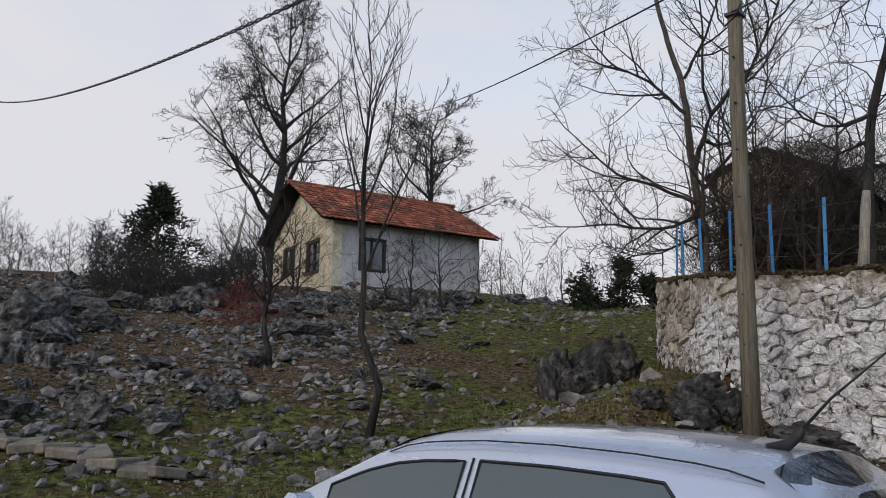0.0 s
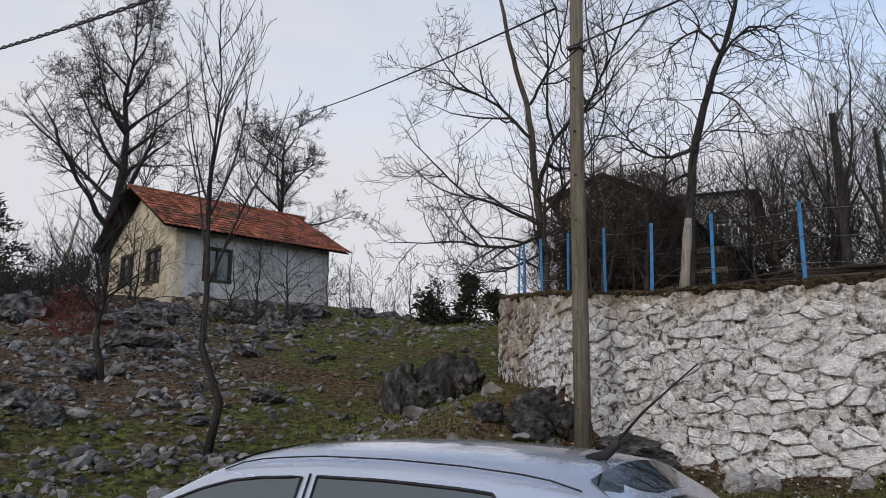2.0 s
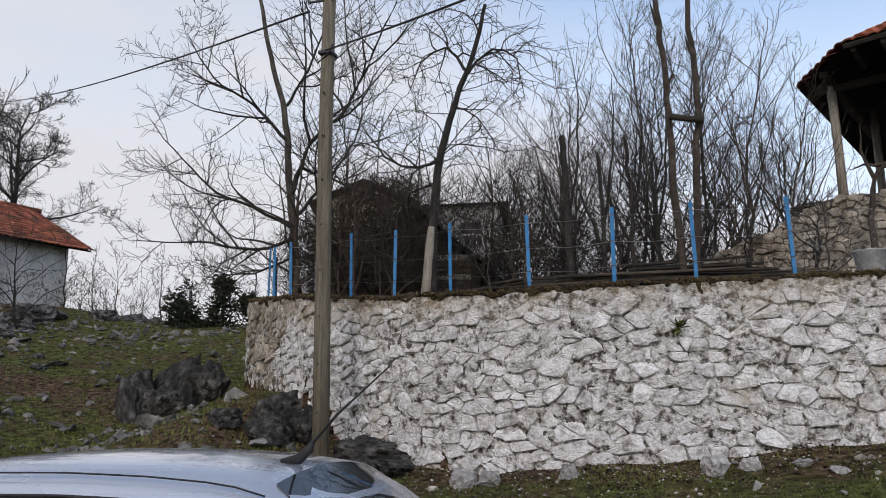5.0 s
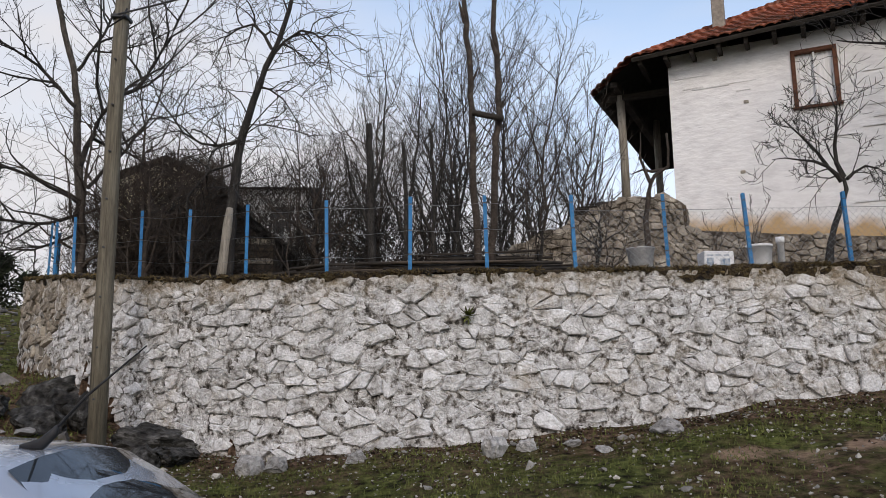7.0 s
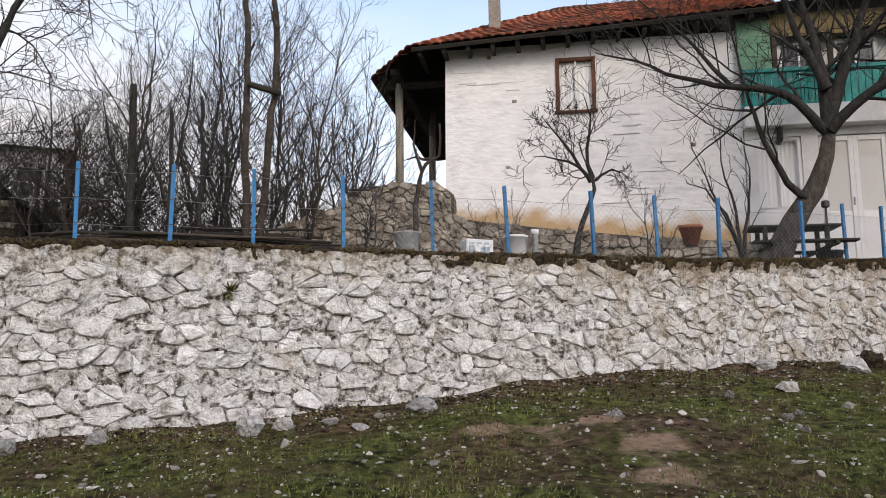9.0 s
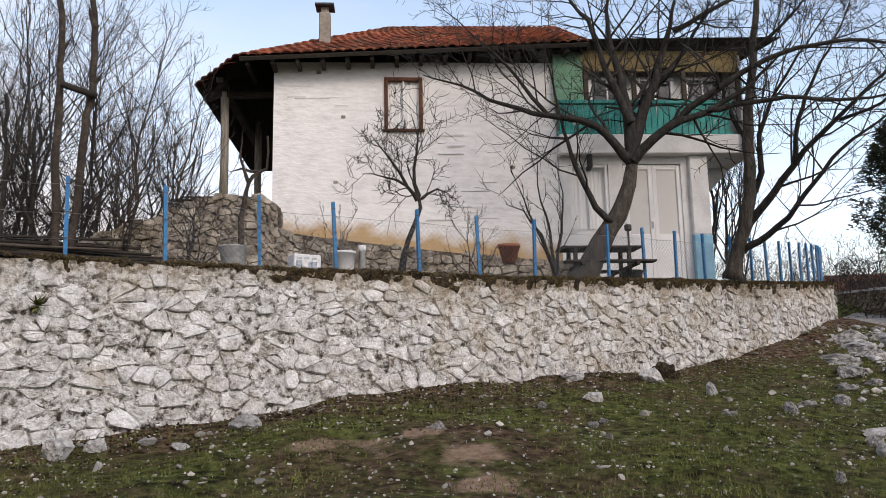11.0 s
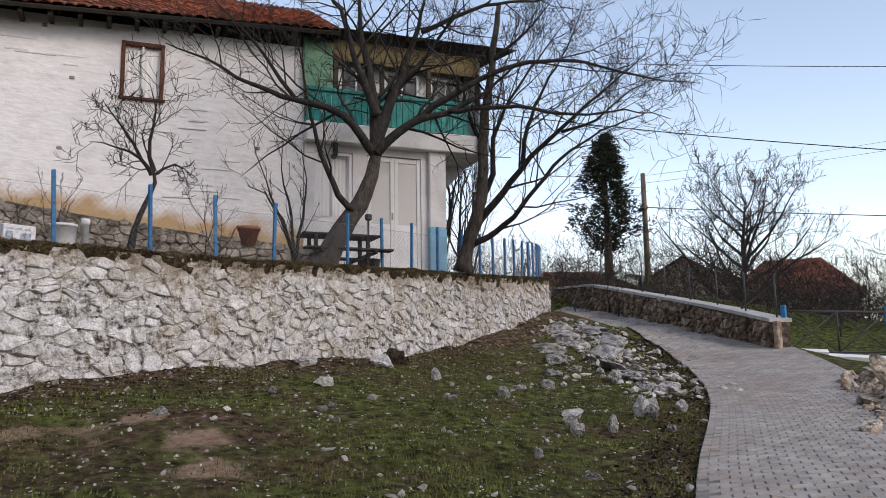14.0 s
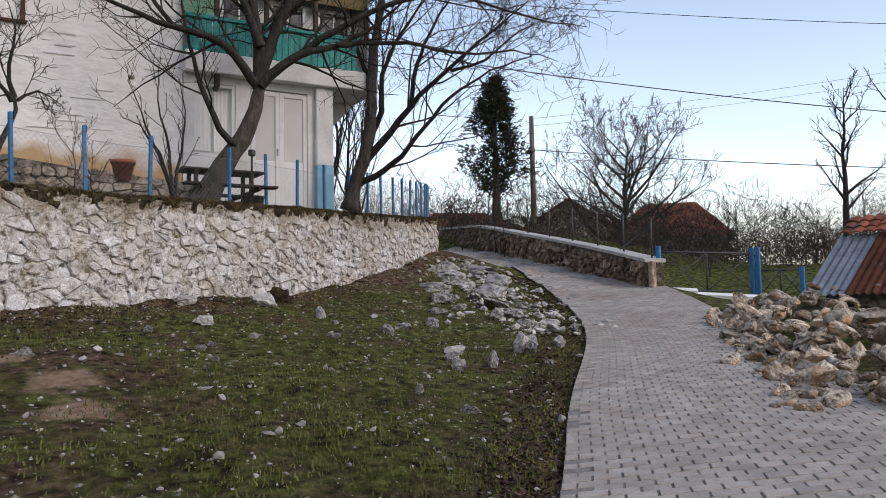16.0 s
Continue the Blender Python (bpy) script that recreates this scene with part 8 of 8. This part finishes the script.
# twisted grape stem at the house corner
grown("grape_vine", "twisted grape vine stem climbing at the white house corner", 83, [(3.15, 11.9, 2.5), (3.1, 11.95, 3.4), (3.16, 11.95, 4.1), (3.26, 11.95, 4.4), (3.5, 11.95, 4.55), (3.48, 11.95, 5.1)], 0.06,
      [([(3.2, 11.95, 4.3), (3.05, 11.9, 4.7), (3.08, 11.9, 5.1)], 0.03), ([(3.4, 11.95, 4.5), (3.1, 12.0, 4.5), (2.9, 12.0, 4.45)], 0.03)], BROWN, most=2, kids=(4, 3), ratio=0.3)
for k, (x, y, hgt) in enumerate(((2.25, 10.6, 1.2), (4.5, 11.2, 1.1), (6.6, 10.9, 1.2), (4.0, 11.6, 0.9), (7.1, 11.3, 1.0), (-2.2, 10.4, 1.3), (-4.2, 11.3, 1.5), (-1.8, 11.0, 1.4), (-0.4, 10.6, 1.0), (-5.0, 11.5, 1.6), (1.3, 11.0, 1.2))):
    bare_tree("rose_bush", "thin leafless garden shrub behind the fence", (x, y, gz(x, y) - 0.05), (x, y, gz(x, y) + hgt), 0.018, 150 + k, BROWN, 7, 0.7, 3, (5, 4, 3), 0.5, 35, 0.14, 0.1, 0.05, group="garden shrubs behind the fence")


def succulent(x, y, z):
    ob = holder("wall_plant", pose(x, y, z), "small green rosette plant growing from the wall", "plant")
    V, F = [], []
    for k in range(26):
        a, b, ln = k * 2.4, 0.25 + 0.04 * k, 0.16 - 0.003 * k
        d = Vector((math.cos(a) * math.cos(b), -abs(math.sin(b)) - 0.15, math.sin(a) * math.cos(b))).normalized()
        s = d.cross(Vector((0.3, 0.2, 1))).normalized() * 0.014
        o = len(V)
        V += [d * 0.01 - s * 0.5, d * 0.01 + s * 0.5, d * ln * 0.6 + s, d * ln, d * ln * 0.6 - s]
        F.append((o, o + 1, o + 2, o + 3, o + 4))
    mesh_ob("rosette", V, F, M["grass_blade"], ob)


succulent(0.33, 8.86, 1.93)


# ---- evergreens ----
def evergreen(name, label, x, y, z, height, radius, seed, trunk=0.3, count=900, gaps=0.3, power=0.8, clump=0.5, start=0.16):
    """A trunk, and sprays of flat needle clumps on drooping boughs, thinned by noise so that sky shows through."""
    r = random.Random(seed)
    ob = holder(name, pose(x, y, z), label, "tree")
    tube_ob("trunk", [(0, 0, -0.2), (0.05, 0, height * 0.3), (0, 0, height * 0.95)], [trunk, trunk * 0.75, trunk * 0.1], M["bark"], ob, 9)
    V, F = [], []
    for _ in range(count):
        f = start + (1 - start) * r.random() ** 0.9
        a = r.uniform(0, 6.28)
        lobes = 0.72 + 0.28 * math.sin(a * 3 + f * 9 + seed) + 0.2 * noise.noise((a * 1.2, f * 7, seed))
        edge = radius * max(0.05, (1 - f) ** power) * lobes * min(1.0, 0.35 + (f - start) / 0.2)
        rad = edge * r.random() ** 0.45
        c = Vector((rad * math.cos(a), rad * math.sin(a), f * height - rad * 0.12))
        if noise.noise(c * 0.9 + Vector((seed, 0, 0))) < -gaps:
            continue
        for _ in range(9):
            d = Vector((math.cos(a) + r.gauss(0, 0.7), math.sin(a) + r.gauss(0, 0.7), r.gauss(0.25, 0.5))).normalized()
            s = d.cross(Vector((r.gauss(0, 1), r.gauss(0, 1), r.gauss(0, 1)))).normalized() * clump * 0.09
            p = c + Vector((r.gauss(0, 1), r.gauss(0, 1), r.gauss(0, 0.7))) * clump * 0.28
            o = len(V)
            V += [p - s, p + s, p + d * clump * r.uniform(0.3, 0.6)]
            F.append((o, o + 1, o + 2))
    tagged(mesh_ob("crown", V, F, M["needles"], ob), kind="stuff")
    return ob


evergreen("cypress_tree", "dark green cypress with a bare lower trunk behind the low wall", 27.7, 17.9, 3.4, 7.0, 2.9, 8, 0.22, 1900, 0.06, 0.7, 0.36, 0.3)
evergreen("pine_tree", "dark pine with layered boughs on the hill crest", -30.3, 14.7, 3.9, 4.8, 3.6, 6, 0.16, 1000, 0.0, 0.8, 0.5)
evergreen("juniper_bush", "dark juniper bush on the grassy saddle", -14.75, 22.0, 3.0, 2.1, 1.1, 9, 0.08, 300, 0.08, 0.5, 0.45)
evergreen("juniper_bush", "dark juniper bush on the grassy saddle", -13.9, 22.6, 3.0, 2.3, 0.9, 10, 0.08, 260, 0.08, 0.6, 0.45)
evergreen("juniper_bush", "small dark juniper on the grassy saddle", -13.1, 22.9, 3.0, 1.7, 0.9, 11, 0.08, 220, 0.08, 0.6, 0.45)
M["red_twig"] = textured("red_twig", [(0.3, (0.09, 0.025, 0.02)), (0.6, (0.2, 0.06, 0.045))], 4.0, bump=0.2)
for k, (az, d) in enumerate(((-58.2, 22.8), (-57.0, 22.9), (-56.2, 23.2))):
    x, y = polar(az, d)
    bare_tree("bramble", "low reddish-brown bramble among the stones", (x, y, gz(x, y) - 0.1), (x, y, gz(x, y) + 0.9), 0.03, 160 + k, (M["red_twig"],) * 3, 14, 1.2, 3, (8, 6, 4), 0.55, 60, 0.25, -0.05, 0.02, limb_angle=65)
for k, (az, d, hgt) in enumerate(((-57.5, 26.5, 2.0), (-55.5, 26.8, 1.8), (-59.5, 27, 1.6), (-45.8, 25.5, 2.6), (-43.8, 26, 3.0), (-53.5, 27.5, 2.8), (-47.5, 26.3, 2.2))):
    x, y = polar(az, d)
    bare_tree("shrub", "tangled bare shrub among the hillside boulders", (x, y, gz(x, y) - 0.1), (x, y, gz(x, y) + hgt), 0.05, 170 + k, DARK, 12, 0.8, 3, (9, 7, 5), 0.5, 55, 0.2, 0.0, 0.05, limb_angle=55)

# the cottage's low terrace wall and the flat kerb stones down the slope
stone_wall("wall_cottage", "dark dry-stone terrace wall below the cottage", [(-21.4, 16.6), (-20.5, 18.9), (-19.2, 21.3), (-17.6, 23.8)], [4.35, 4.45, 4.4, 4.25], 0.6, rng, size=(0.4, 0.2))
kerb = holder("kerb_stones", Matrix(), "row of pale flat stones edging the slope", "kerb")
KM = textured("kerb_stone", [(0.3, (0.12, 0.105, 0.08)), (0.6, (0.23, 0.2, 0.16))], 4.0, bump=0.5, bump_scale=20, dist=0.02, random_tint=0.15)
for k in range(11):
    x, y = -13.2 + k * 0.3, 3.0 + k * 0.17
    ob = part("slab", box_bm((-0.22, -0.36, -0.07), (0.22, 0.36, 0.07), 0.02), KM, kerb)
    ob.matrix_basis = pose(x, y, gz(x, y) + 0.03, (k * 7 % 17) - 8, (k * 5 % 17) - 8, 30 + k * 23 % 60)

# ---- beyond the lane ----
shed = holder("tin_roofed_shed", pose(15.2, 2.56, 0, 0, 0, -100), "low stone shed with rusty corrugated iron roof", "shed")
bm = bmesh.new()
N = 150
rows = []
for f in (0.0, 1.0):
    rows.append([bm.verts.new((k * 5.0 / N - 0.2, -0.35 + f * 1.55, 1.02 + f * 1.05 + 0.022 * math.sin(k * 2 * math.pi / 4.0))) for k in range(N + 1)])
for k in range(N):
    bm.faces.new((rows[0][k], rows[0][k + 1], rows[1][k + 1], rows[1][k]))
bmesh.ops.solidify(bm, geom=bm.faces[:], thickness=0.012)
M["tin_grey"] = textured("tin_grey", [(0.3, (0.3, 0.35, 0.4)), (0.6, (0.46, 0.52, 0.58))], 3.0, rough=0.5, metal=0.4, bump=0.1, patch=(0.22, 0.11, 0.06), patch_scale=1.2, patch_range=(0.62, 0.75))
M["tin_rust"] = textured("tin_rust", [(0.3, (0.13, 0.05, 0.03)), (0.6, (0.27, 0.1, 0.055))], 3.0, rough=0.8, bump=0.2, patch=(0.4, 0.38, 0.36), patch_scale=5.0, patch_range=(0.62, 0.68))
part("iron_sheet", bm, M["tin_grey"], shed, "blue-grey corrugated iron")
bm = bmesh.new()
rows = []
for f in (0.0, 1.0):
    rows.append([bm.verts.new((0.45 + k * 0.72 / 24, -0.355 + f * 1.55, 1.035 + f * 1.05 + 0.022 * math.sin((k * 0.72 / 24 + 0.65) * N / 5.0 * math.pi / 2))) for k in range(25)])
for k in range(24):
    bm.faces.new((rows[0][k], rows[0][k + 1], rows[1][k + 1], rows[1][k]))
bmesh.ops.solidify(bm, geom=bm.faces[:], thickness=0.012)
part("rusty_sheet", bm, M["tin_rust"], shed, "rust-red corrugated iron sheet")
boxed("core", (0.0, 0.02, 0.0), (4.6, 0.35, 1.12), M["joint_sand"], shed)
boxed("side_wall", (0.0, 0.35, 0.0), (0.3, 2.3, 1.44), M["stone_raw"], shed)
srng = random.Random(71)
for poly in cells(4.6, 1.1, 0.24, 0.12, srng):
    mesh_ob("stone", *stone_shell(poly, srng, lambda u, v, q: (u, 0.02 - q, v + 0.02), 0.06, 0.92), M["stone_raw"], shed)
roof_tiles(shed, (-0.2, 1.75, 2.42), (4.8, 1.75, 2.42), (-0.2, 1.15, 2.08), (4.8, 1.15, 2.08), srng, 60, w=0.2, h=0.22)


def build_gate():
    g = holder("metal_gate", Matrix(), "wide double gate of thin blue-grey steel tube with cross bracing", "gate")
    a, b, c = Vector((18.55, 6.95, 0)), Vector((21.05, 5.62, 0)), Vector((21.4, 4.55, 0))

    def rod(name, p, q, r=0.022, mat="dark_metal"):
        return tube_ob(name, [p, q], [r, r], M[mat], g, 6)

    def leaf(p, q, z0, z1):
        for z in (z0, z1):
            rod("rail", (p.x, p.y, z), (q.x, q.y, z))
        for f in (0.0, 0.5, 1.0):
            m = p.lerp(q, f)
            rod("upright", (m.x, m.y, z0), (m.x, m.y, z1))
        for f0, f1 in ((0, 0.5), (0.5, 1)):
            s, e = p.lerp(q, f0), p.lerp(q, f1)
            rod("brace", (s.x, s.y, z0), (e.x, e.y, z1), 0.014)
            rod("brace", (s.x, s.y, z1), (e.x, e.y, z0), 0.014)
    leaf(a, b, 1.2, 2.12)
    leaf(b + Vector((0.05, -0.15, 0)), c, 1.05, 1.68)
    for p in (a, b, b + Vector((0.02, -0.14, 0)), c):
        boxed("gate_post", (p.x - 0.05, p.y - 0.05, gz(p.x, p.y) - 0.2), (p.x + 0.05, p.y + 0.05, 2.25 if p is not c else 1.75), M["blue_paint"], g, "blue painted post")
    return g


build_gate()
sl = holder("white_plank", Matrix(), "long white painted beam lying before the gate", "beam")
for p, q in (((18.9, 6.9, 1.2), (19.3, 6.35, 1.16)), ((19.25, 6.4, 1.08), (20.3, 5.2, 0.98))):
    d = Vector(q) - Vector(p)
    tube_ob("timber", [p, q], [0.11, 0.11], M["pvc"], sl, 4, smooth=False)
# thin posts and wires on the low wall
lf = holder("netting_fence", Matrix(), "dark steel posts with thin wires on the low wall", "fence")
lw_len = np.concatenate([[0], np.cumsum(np.hypot(*np.diff(LW, axis=0).T))])
prev = None
for k in range(11):
    u = 0.15 + k * 1.55
    x, y = float(np.interp(u, lw_len, LW[:, 0])) + 0.2, float(np.interp(u, lw_len, LW[:, 1])) - 0.1
    z = lw_z(x, y)
    tube_ob("post", [(x, y, z - 0.15), (x, y, z + 0.95)], 0.022, M["dark_metal"], lf, 6)
    if prev:
        for h in (0.15, 0.5, 0.9):
            tube_ob("strand", [(prev[0], prev[1], prev[2] + h), (x, y, z + h)], 0.005, M["dark_metal"], lf, 3)
    else:
        tube_ob("strut", [(x, y, z + 0.75), (x + 1.0, y + 1.3, z + 0.3)], 0.02, M["dark_metal"], lf, 6)
    prev = (x, y, z)
p2 = holder("utility_pole", pose(28.5, 16.6, 0), "slim grey utility pole behind the low wall", "utility pole")
tube_ob("shaft", [(0, 0, 3.0), (-0.03, 0, 8.6)], [0.13, 0.09], M["pole_wood"], p2, 10)
M["roof_red"] = textured("roof_red", [(0.3, (0.2, 0.07, 0.042)), (0.6, (0.36, 0.14, 0.085))], 2.0, bump=0.5, bump_scale=10, dist=0.05)
back_house("house", "low house with a brick-red roof beyond the low wall", 35.5, 25.0, -40, 6.0, 6.0, 1.0, 4.9, 6.25, "plaster_white", "roof_red", 1.5)
back_house("house", "low plastered house with a dark tile gable roof among shrubs", 45.0, 24.5, -60, 5.0, 7.0, 1.0, 5.7, 7.5, "plaster_yellow", "roof_red")
back_house("house", "low tile-roofed house half hidden by shrubs", 52.0, 21.0, -70, 7.5, 7.0, 1.0, 5.3, 7.9, "plaster_beige", "roof_red", 2.0)
build_wall_stones(wall)
build_pavers(road)
